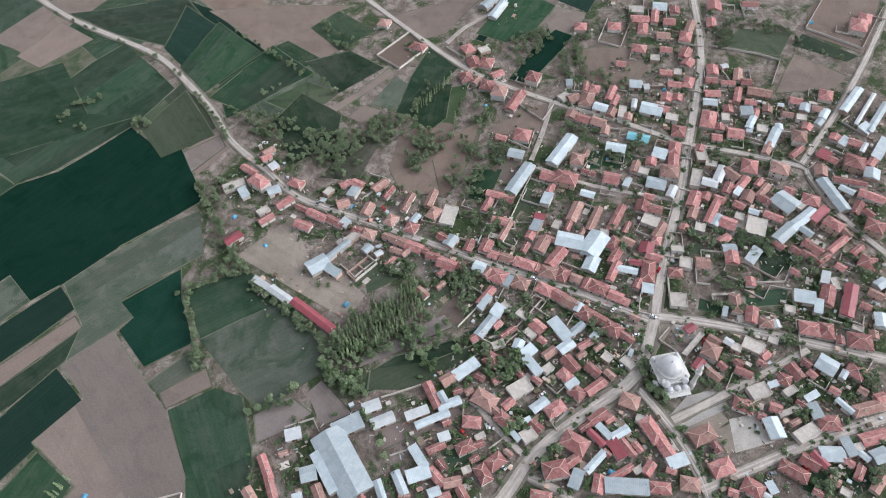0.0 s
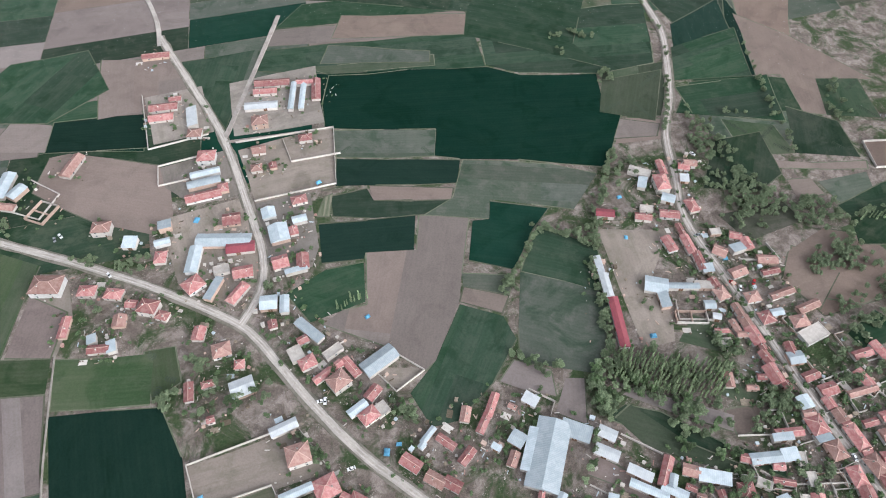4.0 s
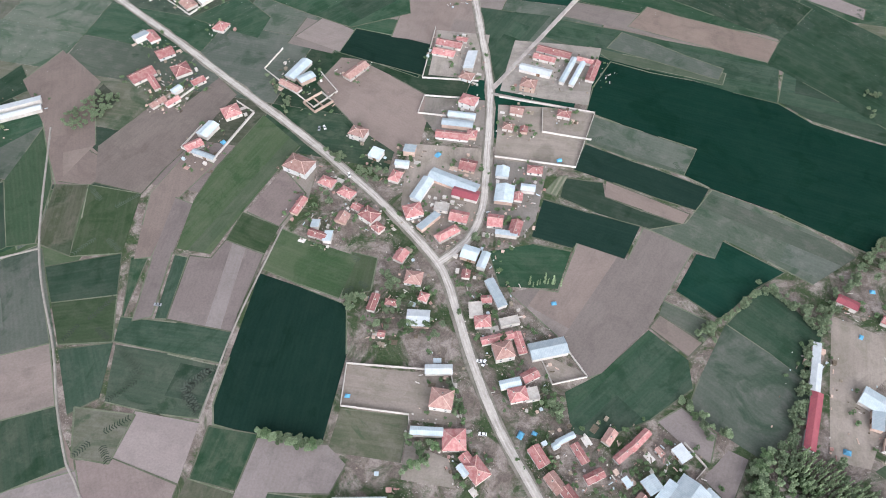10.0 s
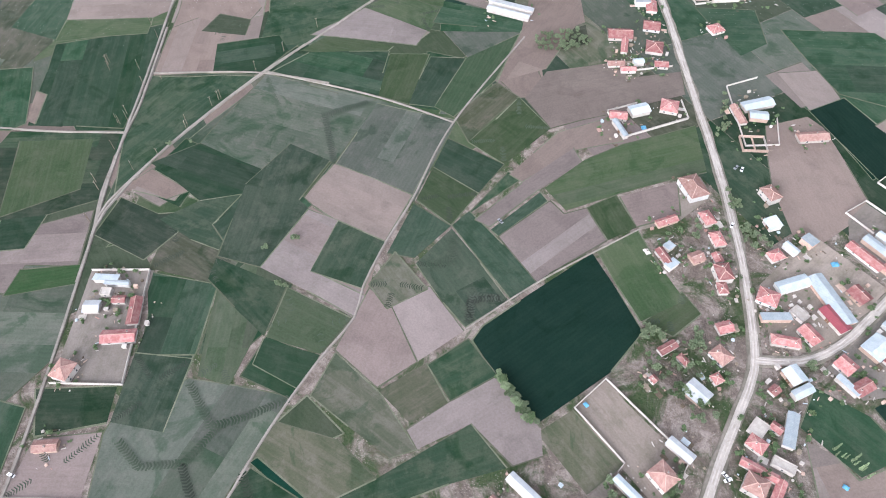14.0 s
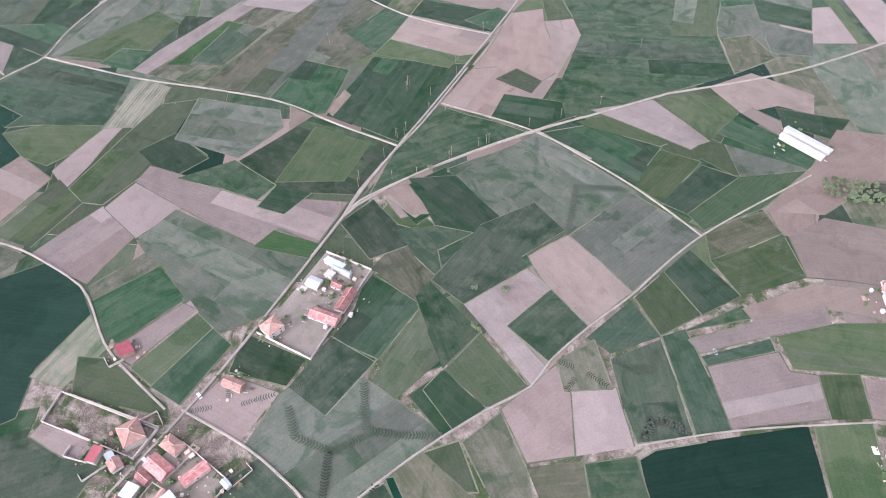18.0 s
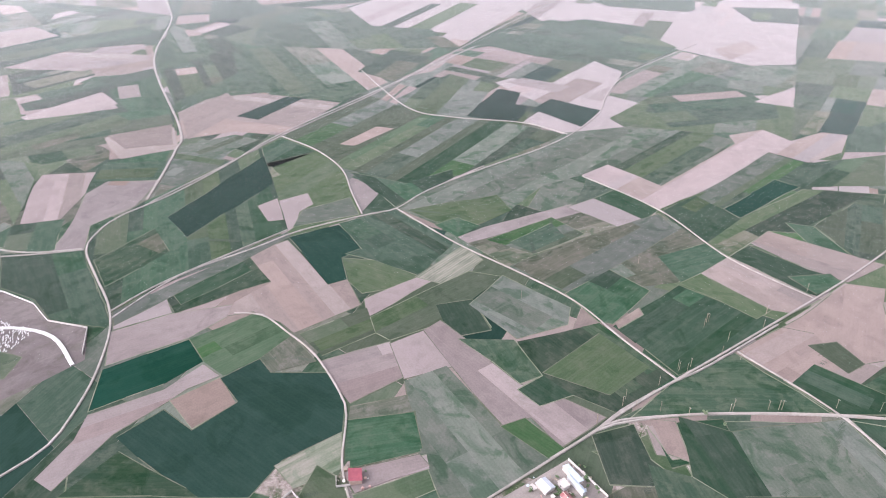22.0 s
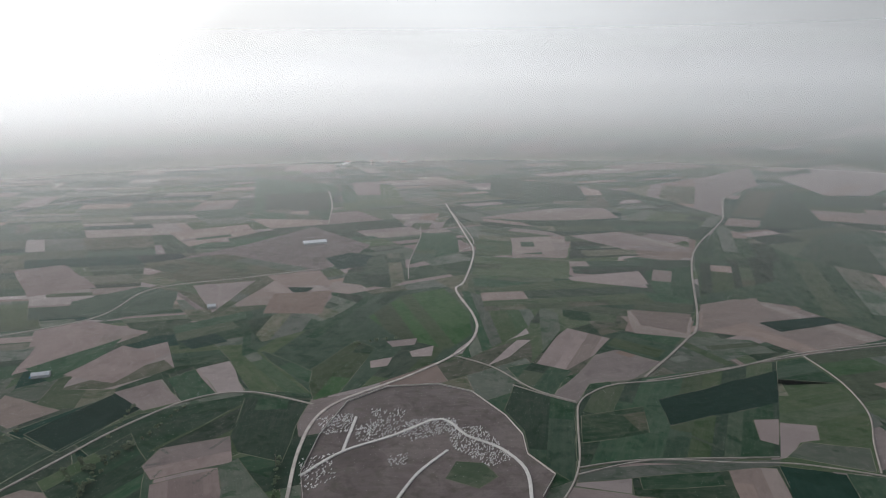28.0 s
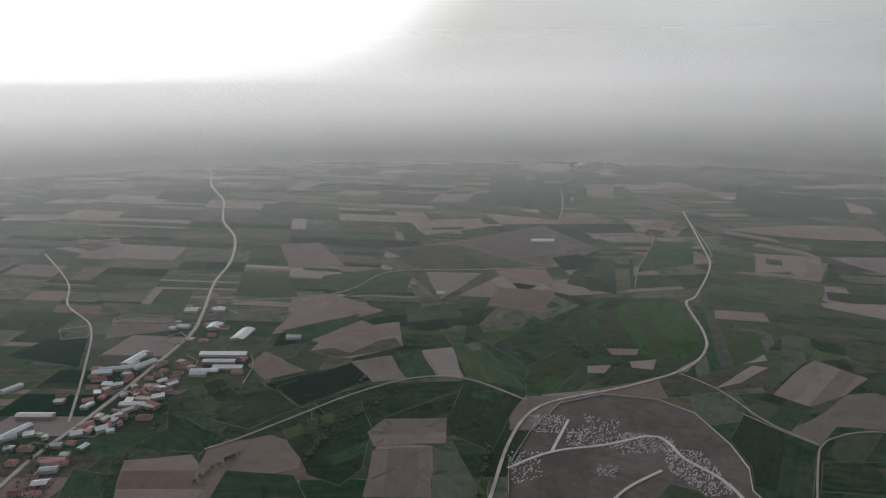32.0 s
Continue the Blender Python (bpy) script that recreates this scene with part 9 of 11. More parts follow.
# ---- trees ----
def crown_mesh(name, seed, mat, spots, leaf, count):
    """Small leaf clumps scattered over several lobes, thicker at their skin, with gaps between."""
    rg = random.Random(seed)
    vs, fs = [], []
    for (cx, cy, cz, rx, ry, rz) in spots:
        for _ in range(count):
            d = Vector((rg.gauss(0, 1), rg.gauss(0, 1), rg.gauss(0, 1))).normalized()
            k = rg.uniform(0.45, 1.0) ** 0.5
            c = Vector((cx + d.x * rx * k, cy + d.y * ry * k, cz + d.z * rz * k))
            q = Euler((rg.uniform(-0.9, 0.9), rg.uniform(-0.9, 0.9), rg.uniform(0, 6.3))).to_matrix()
            s = leaf * rg.uniform(0.6, 1.3)
            o = len(vs)
            for px, py, pz in ((-1, -0.6, 0), (0.2, -0.9, 0.2), (1, 0.1, 0), (0.3, 0.8, -0.2), (-0.7, 0.6, 0.15)):
                vs.append(tuple(c + q @ Vector((px * s, py * s, pz * s))))
            fs.append((o, o + 1, o + 2, o + 3, o + 4))
    return mesh_of(name, vs, fs, mat)


def trunk_mesh(name, seed, h, r, limbs):
    rg = random.Random(seed)
    vs, fs = [], []

    def tube(p, q, r0, r1):
        d = (q - p).normalized()
        u = d.orthogonal().normalized()
        w = d.cross(u)
        o = len(vs)
        for c, rr in ((p, r0), (q, r1)):
            for k in range(6):
                a = k * math.pi / 3
                vs.append(tuple(c + u * rr * math.cos(a) + w * rr * math.sin(a)))
        for k in range(6):
            fs.append((o + k, o + (k + 1) % 6, o + 6 + (k + 1) % 6, o + 6 + k))

    tube(Vector((0, 0, -0.3)), Vector((0, 0, h)), r, r * 0.45)
    for _ in range(limbs):
        z = rg.uniform(0.4, 0.95) * h
        a = rg.uniform(0, 6.28)
        tube(Vector((0, 0, z)), Vector((math.cos(a) * h * 0.4, math.sin(a) * h * 0.4, z + h * 0.35)), r * 0.4, r * 0.1)
    return mesh_of(name, vs, fs, BARK)


def lobes(rg, n, spread, base, height, size):
    return [(rg.uniform(-1, 1) * spread, rg.uniform(-1, 1) * spread, base + rg.random() * height, size * rg.uniform(0.6, 1.1), size * rg.uniform(0.6, 1.1), size * rg.uniform(0.5, 0.9)) for _ in range(n)]


CROWNS, TRUNKS = {"tree": [], "poplar": []}, {}
for s in range(6):
    r_ = random.Random(100 + s)
    CROWNS["tree"].append(crown_mesh("crown", s, (LEAF, BUSH_LEAF, LEAF)[s % 3], lobes(r_, 8, 1.7, 2.2, 2.8, 1.35), 0.30, 85))
for s in range(3):
    r_ = random.Random(200 + s)
    spots = [(r_.uniform(-0.25, 0.25), r_.uniform(-0.25, 0.25), 1.8 + 1.25 * k, 0.95 - 0.07 * k, 0.95 - 0.07 * k, 1.1) for k in range(9)]
    CROWNS["poplar"].append(crown_mesh("crown", 50 + s, POPLAR_LEAF, spots, 0.24, 45))
TRUNKS["tree"] = trunk_mesh("trunk", 5, 3.4, 0.20, 6)
TRUNKS["poplar"] = trunk_mesh("trunk", 6, 9.0, 0.18, 0)
TREE_WORDS = {"tree": "broad leafy tree in thin spring leaf", "poplar": "slim upright poplar in pale spring leaf"}


ALL_TREES = []


def tree(kind, x, y, rg):
    s = rg.uniform(0.65, 1.25) * (0.82 if kind == "tree" else 0.68)
    m = pose(x, y, rise(math.hypot(x, y)) + 0.1, 0, 0, rg.uniform(0, 360)) @ Matrix.Diagonal((s, s, s * rg.uniform(0.85, 1.15), 1))
    if kind == "tree":
        ALL_TREES.append((math.hypot(x, y), m, rg.randrange(6)))
    else:
        stand(kind, m, rg.choice(CROWNS[kind]))


def stand(kind, m, crown):
    root = new(kind)
    root.matrix_world = m
    tagged(root, TREE_WORDS[kind], "tree", "trees of the village")
    piece("trunk", TRUNKS[kind], root)
    piece("crown", crown, root)


def tree_row(kind, count, *pts):
    rg = random.Random(int(pts[0][0] * 3 + pts[0][1] * 5) + count)
    ps = [Vector(p) for p in pts]
    total = sum((ps[i + 1] - ps[i]).length for i in range(len(ps) - 1))
    for k in range(count):
        d = (k + rg.uniform(0.1, 0.9)) / count * total
        for i in range(len(ps) - 1):
            ln = (ps[i + 1] - ps[i]).length
            if d <= ln or i == len(ps) - 2:
                p = ps[i].lerp(ps[i + 1], min(d / ln, 1))
                break
            d -= ln
        tree(kind, p.x + rg.uniform(-1.2, 1.2), p.y + rg.uniform(-1.2, 1.2), rg)


def scatter(count, poly, rg, gap):
    poly = [Vector(p) for p in poly]
    x0, x1 = min(p.x for p in poly), max(p.x for p in poly)
    y0, y1 = min(p.y for p in poly), max(p.y for p in poly)
    got = []
    for _ in range(count * 30):
        p = Vector((rg.uniform(x0, x1), rg.uniform(y0, y1)))
        if inside(p, poly) and all((p - q).length > gap for q in got):
            got.append(p)
            if len(got) == count:
                break
    return got


def tree_grove(kind, count, *pts):
    rg = random.Random(int(pts[0][0] * 3 + pts[0][1] * 5) + count)
    for p in scatter(count, pts, rg, 2.6 if kind == "tree" else 1.9):
        tree(kind, p.x, p.y, rg)



# trees
tree_row('tree', 10, (-267.5, -563.1), (-268.0, -487.1), (-266.7, -428.0), (-254.8, -392.2))
tree_row('tree', 12, (-250.6, -379.3), (-236.5, -346.3), (-223.5, -321.0))
tree_row('tree', 3, (-180.0, -453.3), (-175.7, -435.9), (-180.9, -426.7))
tree_row('tree', 5, (-193.8, -448.0), (-208.6, -437.2))
tree_row('tree', 3, (-204.6, -396.9), (-199.0, -382.3))
tree_row('tree', 9, (-325.5, -406.7), (-317.3, -366.5), (-305.7, -314.7))
tree_row('tree', 3, (-269.7, -331.8), (-295.6, -325.9))
tree_row('poplar', 16, (-310.4, -220.6), (-359.1, -218.6))
tree_row('poplar', 7, (-312.0, -189.9), (-350.6, -200.0))
tree_row('tree', 5, (-352.7, -325.6), (-351.3, -305.0))
tree_grove('poplar', 230, (-130.6, -162.1), (-153.0, -152.8), (-186.6, -141.8), (-173.2, -125.6), (-149.4, -131.1), (-123.1, -146.9))
tree_grove('tree', 57, (-127.4, -167.5), (-128.6, -154.8), (-151.8, -132.7), (-170.8, -122.2), (-152.0, -118.0), (-121.8, -142.2), (-106.4, -142.1))
tree_grove('tree', 34, (-253.4, -328.7), (-264.4, -290.2), (-242.2, -287.8), (-235.1, -318.1))
tree_grove('tree', 57, (-257.0, -279.2), (-278.7, -240.6), (-301.4, -236.6), (-245.7, -236.3), (-236.2, -253.2))
tree_grove('tree', 27, (-288.4, -247.5), (-307.4, -226.0), (-274.6, -218.7), (-273.5, -232.2))
tree_grove('tree', 23, (-297.8, -212.6), (-308.0, -188.5), (-281.6, -184.0), (-281.0, -201.8))
tree_grove('tree', 17, (-275.7, -205.4), (-278.7, -189.0), (-261.4, -187.2), (-262.1, -196.6))
tree_row('tree', 14, (-153.2, -250.8), (-139.8, -248.0), (-126.9, -245.3), (-113.9, -255.6))
tree_row('tree', 14, (-134.1, -220.7), (-133.2, -198.6), (-127.6, -181.7), (-128.2, -166.2))
tree_row('tree', 8, (-110.3, -249.9), (-92.2, -228.1), (-79.9, -214.2))
tree_grove('tree', 6, (-86.1, -224.3), (-89.3, -218.9), (-80.2, -210.3), (-77.0, -215.7))
tree_row('tree', 6, (-122.4, -161.8), (-112.1, -152.1), (-106.4, -142.1))
tree_grove('tree', 17, (-113.3, -143.5), (-122.1, -134.9), (-112.8, -124.7), (-105.5, -134.1))
tree_row('tree', 8, (-73.0, -173.9), (-89.4, -155.2))
tree_row('tree', 6, (-106.1, -123.6), (-88.6, -94.3))
tree_grove('tree', 27, (-309.4, -180.1), (-305.3, -164.3), (-259.4, -159.7), (-255.7, -166.1))
tree_grove('tree', 20, (-422.6, -206.4), (-453.8, -189.3), (-440.9, -173.1), (-387.8, -180.8))
tree_grove('tree', 23, (-428.7, -164.9), (-460.7, -152.7), (-414.7, -132.5), (-398.3, -148.2))
tree_grove('tree', 13, (-507.9, -67.0), (-529.2, -60.0), (-501.9, -47.3), (-491.0, -59.4))
tree_row('tree', 10, (-542.9, -18.9), (-519.6, -0.3), (-521.6, 32.3))
tree_grove('tree', 13, (-145.8, -128.7), (-155.1, -119.9), (-169.2, -110.1), (-146.2, -107.0))
tree_grove('tree', 17, (-161.6, -80.7), (-170.8, -64.9), (-155.9, -63.9), (-152.7, -75.8))
tree_grove('tree', 10, (-199.5, -8.8), (-212.3, -7.3), (-189.9, 7.2), (-185.5, -0.3))
tree_grove('tree', 10, (-204.9, 20.1), (-214.3, 23.1), (-207.6, 31.2))
tree_grove('tree', 13, (-313.0, 19.0), (-319.7, 30.7), (-305.2, 31.2))
tree_grove('tree', 10, (-316.7, 7.7), (-315.7, 14.9), (-305.4, 14.4))
tree_grove('tree', 13, (-335.3, 66.5), (-337.9, 88.1), (-316.1, 82.8))
tree_grove('tree', 10, (-254.2, 50.9), (-256.7, 62.2), (-250.2, 57.9))
tree_grove('tree', 13, (-184.3, -162.3), (-197.9, -147.0), (-184.1, -146.1))
tree_grove('tree', 10, (-213.4, -128.6), (-207.3, -105.8), (-193.8, -113.3))
tree_row('tree', 12, (-180.0, -299.3), (-180.1, -309.5), (-166.1, -283.9), (-153.2, -250.8))
tree_grove('tree', 13, (-304.3, -154.9), (-314.9, -147.4), (-292.0, -143.9))
tree_grove('tree', 8, (-347.1, -90.3), (-342.5, -76.2), (-328.9, -78.6))
tree_grove('tree', 13, (-258.1, 85.2), (-260.0, 101.7), (-243.6, 99.1))
tree_grove('tree', 8, (-181.6, 80.1), (-192.5, 93.2), (-180.2, 93.3))
tree_row('tree', 12, (126.7, -96.5), (94.1, -100.1))
tree_row('tree', 6, (-82.8, -222.6), (-87.0, -211.8))
tree_row('poplar', 9, (18.6, -219.6), (-2.1, -226.2))
tree_grove('tree', 10, (105.9, -176.8), (82.4, -185.1), (51.2, -169.7), (90.3, -164.8))
tree_grove('tree', 8, (117.6, -184.4), (107.3, -182.0), (109.0, -176.4))
tree_grove('tree', 8, (100.6, -207.4), (86.1, -201.5), (90.7, -193.3))
tree_grove('tree', 4, (-7.6, -157.2), (-13.8, -151.7), (-18.7, -143.1), (-11.4, -145.2))
tree_grove('tree', 4, (55.9, -116.0), (38.9, -115.4), (40.2, -106.8))
tree_row('tree', 4, (159.1, -255.4), (144.8, -243.6))
tree_grove('tree', 5, (57.5, -245.7), (47.4, -247.0), (53.5, -241.9))
tree_grove('tree', 6, (169.2, -287.9), (155.4, -279.6), (153.1, -284.9))
tree_grove('tree', 4, (-180.9, -448.0), (-188.9, -445.6), (-180.7, -418.7))
tree_grove('tree', 3, (-198.2, -440.1), (-214.9, -442.2), (-211.0, -431.9))
tree_row('tree', 4, (-207.2, -400.5), (-206.7, -377.2))
tree_row('tree', 2, (374.3, 14.4), (369.5, -3.9))
tree_row('tree', 2, (263.1, 1.1), (259.2, -63.4))
tree_row('tree', 12, (128.0, -96.4), (95.9, -96.3))
tree_row('tree', 4, (113.1, -180.9), (105.2, -186.2))
tree_row('tree', 3, (233.6, -12.6), (230.0, -18.6))
tree_row('tree', 12, (-56.2, 693.9), (-94.9, 630.8), (-130.0, 598.3))
tree_row('tree', 6, (-108.4, 707.1), (-126.4, 638.7))
tree_row('tree', 6, (122.3, 791.7), (188.1, 794.2))
tree_row('tree', 14, (-146.1, 608.1), (-130.6, 586.4), (-138.9, 527.7))
tree_row('tree', 12, (-299.2, 489.7), (-296.0, 615.8), (-283.7, 628.1))
tree_row('tree', 10, (-97.6, 620.9), (-141.4, 586.2))
tree_grove('tree', 8, (-424.3, 548.1), (-409.8, 558.4), (-385.3, 512.3))
tree_grove('tree', 26, (-416.0, -203.0), (-457.3, -191.0), (-448.8, -174.4), (-373.9, -178.4))
tree_grove('tree', 16, (-442.0, -171.1), (-468.9, -153.8), (-403.4, -125.3), (-394.3, -141.7))
tree_grove('tree', 10, (-350.3, -194.1), (-339.9, -174.2), (-315.2, -169.8), (-321.5, -182.5))
tree_grove('tree', 12, (-420.9, -135.2), (-422.8, -104.1), (-408.5, -102.9), (-404.4, -123.5))
tree_grove('tree', 14, (-231.9, -249.9), (-271.6, -235.7), (-247.0, -223.2), (-223.1, -233.7))
tree_grove('tree', 8, (-354.7, -123.4), (-359.0, -103.8), (-346.6, -102.6), (-342.2, -121.9))
tree_grove('tree', 8, (-352.7, -80.3), (-370.8, -71.0), (-355.0, -65.0))
tree_grove('tree', 10, (-257.5, -133.5), (-260.4, -118.8), (-235.0, -117.1), (-243.4, -129.7))
tree_grove('tree', 8, (-283.4, -59.7), (-280.1, -47.3), (-266.1, -45.3))
tree_grove('tree', 10, (-377.3, -25.6), (-377.5, -14.2), (-365.4, -14.2), (-362.5, -24.7))
tree_grove('tree', 12, (-301.4, -19.1), (-316.0, -2.6), (-300.4, 5.7), (-288.3, -11.1))
tree_grove('tree', 8, (-278.3, 9.2), (-282.4, 24.4), (-273.0, 23.9), (-270.4, 11.6))
tree_grove('tree', 12, (-316.1, 41.6), (-330.3, 57.9), (-305.8, 56.9), (-295.3, 46.7))
tree_grove('tree', 10, (-366.3, 66.8), (-368.3, 79.6), (-343.5, 80.9), (-347.6, 70.5))
tree_grove('tree', 12, (-200.9, -125.1), (-205.7, -108.7), (-182.0, -102.8), (-183.8, -115.0))
tree_grove('tree', 12, (-206.8, -90.7), (-209.6, -70.3), (-184.8, -68.6), (-191.6, -86.2))
tree_grove('tree', 12, (-151.8, -132.7), (-174.0, -109.2), (-166.1, -93.7), (-143.3, -105.2))
tree_grove('tree', 10, (-163.0, -92.0), (-180.2, -76.7), (-170.8, -64.9), (-155.7, -77.4))
tree_grove('tree', 8, (-215.4, -45.1), (-211.5, -29.9), (-200.2, -35.0))
tree_grove('tree', 8, (-210.3, 42.2), (-208.4, 51.4), (-199.6, 42.4))
tree_grove('tree', 10, (-223.4, 64.5), (-222.8, 75.9), (-213.7, 72.5), (-212.5, 64.4))
tree_grove('tree', 8, (-221.0, 108.4), (-204.4, 113.4), (-195.0, 108.0))
tree_grove('tree', 8, (-126.5, -29.9), (-137.1, -28.8), (-135.9, -25.2))
tree_grove('tree', 10, (-129.5, -53.3), (-137.9, -44.9), (-140.4, -52.6))
tree_grove('tree', 10, (-193.6, -306.8), (-193.3, -286.3), (-170.7, -275.9), (-176.3, -295.7))
tree_grove('tree', 10, (-149.9, -247.8), (-143.5, -233.2), (-130.3, -239.4))
tree_grove('tree', 10, (-245.0, -259.9), (-237.8, -284.1), (-228.6, -266.7))
tree_grove('tree', 16, (-305.3, -164.3), (-316.0, -156.8), (-272.9, -146.2), (-242.6, -149.8))
tree_row('tree', 12, (-277.5, -127.8), (-248.6, -120.5), (-235.4, -125.3))
tree_row('tree', 10, (-506.2, -135.0), (-470.9, -118.6), (-448.1, -100.5))
tree_row('tree', 10, (-529.2, -60.0), (-542.5, -27.7), (-535.4, -17.0))
tree_grove('tree', 14, (-517.4, -65.5), (-518.5, -47.7), (-492.7, -48.9), (-487.5, -58.3))
tree_grove('tree', 10, (164.1, -283.5), (146.8, -275.8), (119.2, -284.1), (130.0, -268.3))
tree_grove('tree', 10, (243.1, -350.8), (220.8, -335.7), (197.8, -316.0), (207.4, -309.3))
tree_grove('tree', 12, (94.5, -181.8), (81.3, -194.5), (53.6, -183.4), (66.2, -167.8))
tree_grove('tree', 10, (44.9, -150.6), (38.0, -145.2), (30.5, -133.9), (36.1, -133.2))
tree_grove('tree', 8, (52.1, -97.3), (43.9, -111.9), (39.7, -104.2))
tree_grove('tree', 6, (24.5, -176.5), (22.8, -187.2), (18.1, -173.8))
tree_grove('tree', 46, (358.3, -266.1), (347.9, -296.3), (329.9, -297.4), (328.9, -278.4), (342.3, -255.3))
tree_row('tree', 12, (128.2, -97.6), (115.4, -95.0), (94.3, -100.8))
tree_row('tree', 16, (-182.4, -310.6), (-174.8, -298.4), (-162.6, -275.8), (-149.7, -256.9), (-140.1, -239.1))
tree_row('tree', 18, (-137.1, -227.6), (-134.5, -208.1), (-132.2, -181.3), (-125.3, -164.0), (-115.6, -152.8))
tree_row('tree', 8, (-116.4, -151.5), (-109.4, -136.9), (-109.8, -129.9))
tree_row('tree', 8, (-115.4, -257.1), (-102.5, -240.1), (-82.5, -216.7))
tree_grove('tree', 14, (-250.0, -347.6), (-264.4, -321.9), (-252.7, -280.9), (-236.4, -298.3))
tree_grove('tree', 16, (-263.3, -274.0), (-270.5, -249.5), (-254.0, -232.8), (-238.1, -249.8))
tree_grove('tree', 14, (-141.9, -164.6), (-180.8, -151.9), (-187.3, -132.5), (-170.8, -122.2), (-124.6, -144.2))
tree_grove('tree', 12, (-142.8, -126.8), (-167.6, -105.5), (-173.9, -87.4), (-140.5, -103.5))
tree_row('tree', 10, (-295.8, -158.9), (-268.5, -143.7), (-232.0, -131.4))
tree_grove('tree', 14, (-203.5, -8.7), (-202.8, -3.1), (-191.3, 12.8), (-184.7, 7.6), (-191.6, -2.6))
tree_grove('tree', 6, (-309.7, 13.2), (-314.7, 22.0), (-296.2, 23.8))
tree_row('tree', 5, (-255.9, 9.7), (-261.3, 30.5))
tree_row('tree', 10, (-304.0, -238.4), (-271.6, -235.7), (-236.2, -253.2))
tree_row('tree', 9, (-345.1, -230.1), (-312.0, -224.1), (-291.0, -224.8))
tree_row('tree', 8, (-340.8, -198.2), (-312.5, -186.5), (-287.2, -185.2))
tree_row('tree', 8, (-533.8, -84.6), (-522.8, -40.0), (-539.6, -9.3))
tree_grove('tree', 8, (-367.9, -354.4), (-373.1, -312.2), (-350.2, -307.0), (-349.7, -323.3))
tree_row('tree', 9, (-316.7, -360.2), (-310.1, -320.9), (-303.9, -284.0))
tree_grove('tree', 10, (-164.7, -75.4), (-178.5, -65.4), (-170.8, -58.1), (-158.8, -65.4))
tree_row('tree', 6, (-108.0, -258.1), (-124.4, -251.1), (-138.5, -239.9))
tree_row('tree', 8, (-155.1, -275.5), (-147.2, -251.2), (-140.6, -222.9))
tree_row('tree', 6, (-70.5, -172.9), (-92.5, -161.9), (-98.7, -154.2))
tree_grove('tree', 8, (-6.0, -162.0), (-15.9, -156.2), (-18.4, -141.0), (-3.8, -149.6))
tree_grove('tree', 10, (-287.4, -220.9), (-314.6, -217.4), (-295.3, -185.6), (-276.1, -191.2))
tree_grove('tree', 12, (-256.0, -330.9), (-262.5, -289.8), (-264.9, -247.3), (-241.6, -267.9), (-238.1, -304.5))
tree_row('tree', 34, (-384, 535), (-340, 590), (-303, 631), (-255, 665), (-211, 679))
tree_row('tree', 14, (-161, 602), (-135, 556), (-105, 633))
tree_row('tree', 10, (-225, 492), (-215, 517), (-199, 544))
tree_row('tree', 10, (-402, 650), (-385, 678), (-361, 708))
tree_grove('tree', 14, (-414, 548), (-378, 559), (-336, 522), (-360, 496))
tree_row('tree', 8, (24, 560), (13, 498), (10, 481))


def join_meshes(name, items, mats, label, category):
    """Many small alike things as one mesh; items: (mesh, matrix, material slot)."""
    vs, fs, sl, o = [], [], [], 0
    for me, m, k in items:
        co = np.empty(len(me.vertices) * 3)
        me.vertices.foreach_get("co", co)
        co = co.reshape(-1, 3) @ np.array(m.to_3x3()).T + np.array(m.translation)
        vs.append(co)
        fs += [tuple(o + i for i in p.vertices) for p in me.polygons]
        sl += [k] * len(me.polygons)
        o += len(co)
    ob = new(name, mesh_of(name, np.concatenate(vs).tolist(), fs, mats, sl))
    return tagged(ob, label, category, kind="stuff")


LIGHT_CROWNS = [crown_mesh("crown_far", 300 + s, LEAF, lobes(random.Random(300 + s), 6, 1.7, 2.0, 2.6, 1.5), 0.45, 40) for s in range(6)]
ALL_TREES.sort(key=lambda q: q[0])
for d, m, k in ALL_TREES[:300]:
    stand("tree", m, CROWNS["tree"][k])
FAR_TREES = [(m, k) for d, m, k in ALL_TREES[300:]]
join_meshes("distant_trees", [(TRUNKS["tree"], m, 1) for m, k in FAR_TREES] + [(LIGHT_CROWNS[k], m, 0) for m, k in FAR_TREES], [LEAF, BARK], "rows and clumps of leafy trees in thin spring leaf", "trees")


# ---- walls, stones, the mosque and small things ----
def yard_wall(mat, h, *pts):
    """A masonry boundary wall with a coping, panel by panel."""
    root = new("boundary_wall")
    root.matrix_world = pose(pts[0][0], pts[0][1], 0)
    tagged(root, "pale rendered masonry wall round a yard", "wall", "boundary walls")
    o = Vector(pts[0])
    for i in range(len(pts) - 1):
        a, b = Vector(pts[i]) - o, Vector(pts[i + 1]) - o
        d = b - a
        ang = math.degrees(math.atan2(d.y, d.x))
        L = d.length
        m = pose(a.x, a.y, 0, 0, 0, ang)
        panel = piece("wall_panel", boxes_mesh("wall_panel", [(0, -0.15, -0.3, L - 0.002, 0.15, h)], mat), root, m)
        piece("coping", boxes_mesh("coping", [(-0.1, -0.2, h, L + 0.1, 0.2, h + 0.1)], CONCRETE), panel)


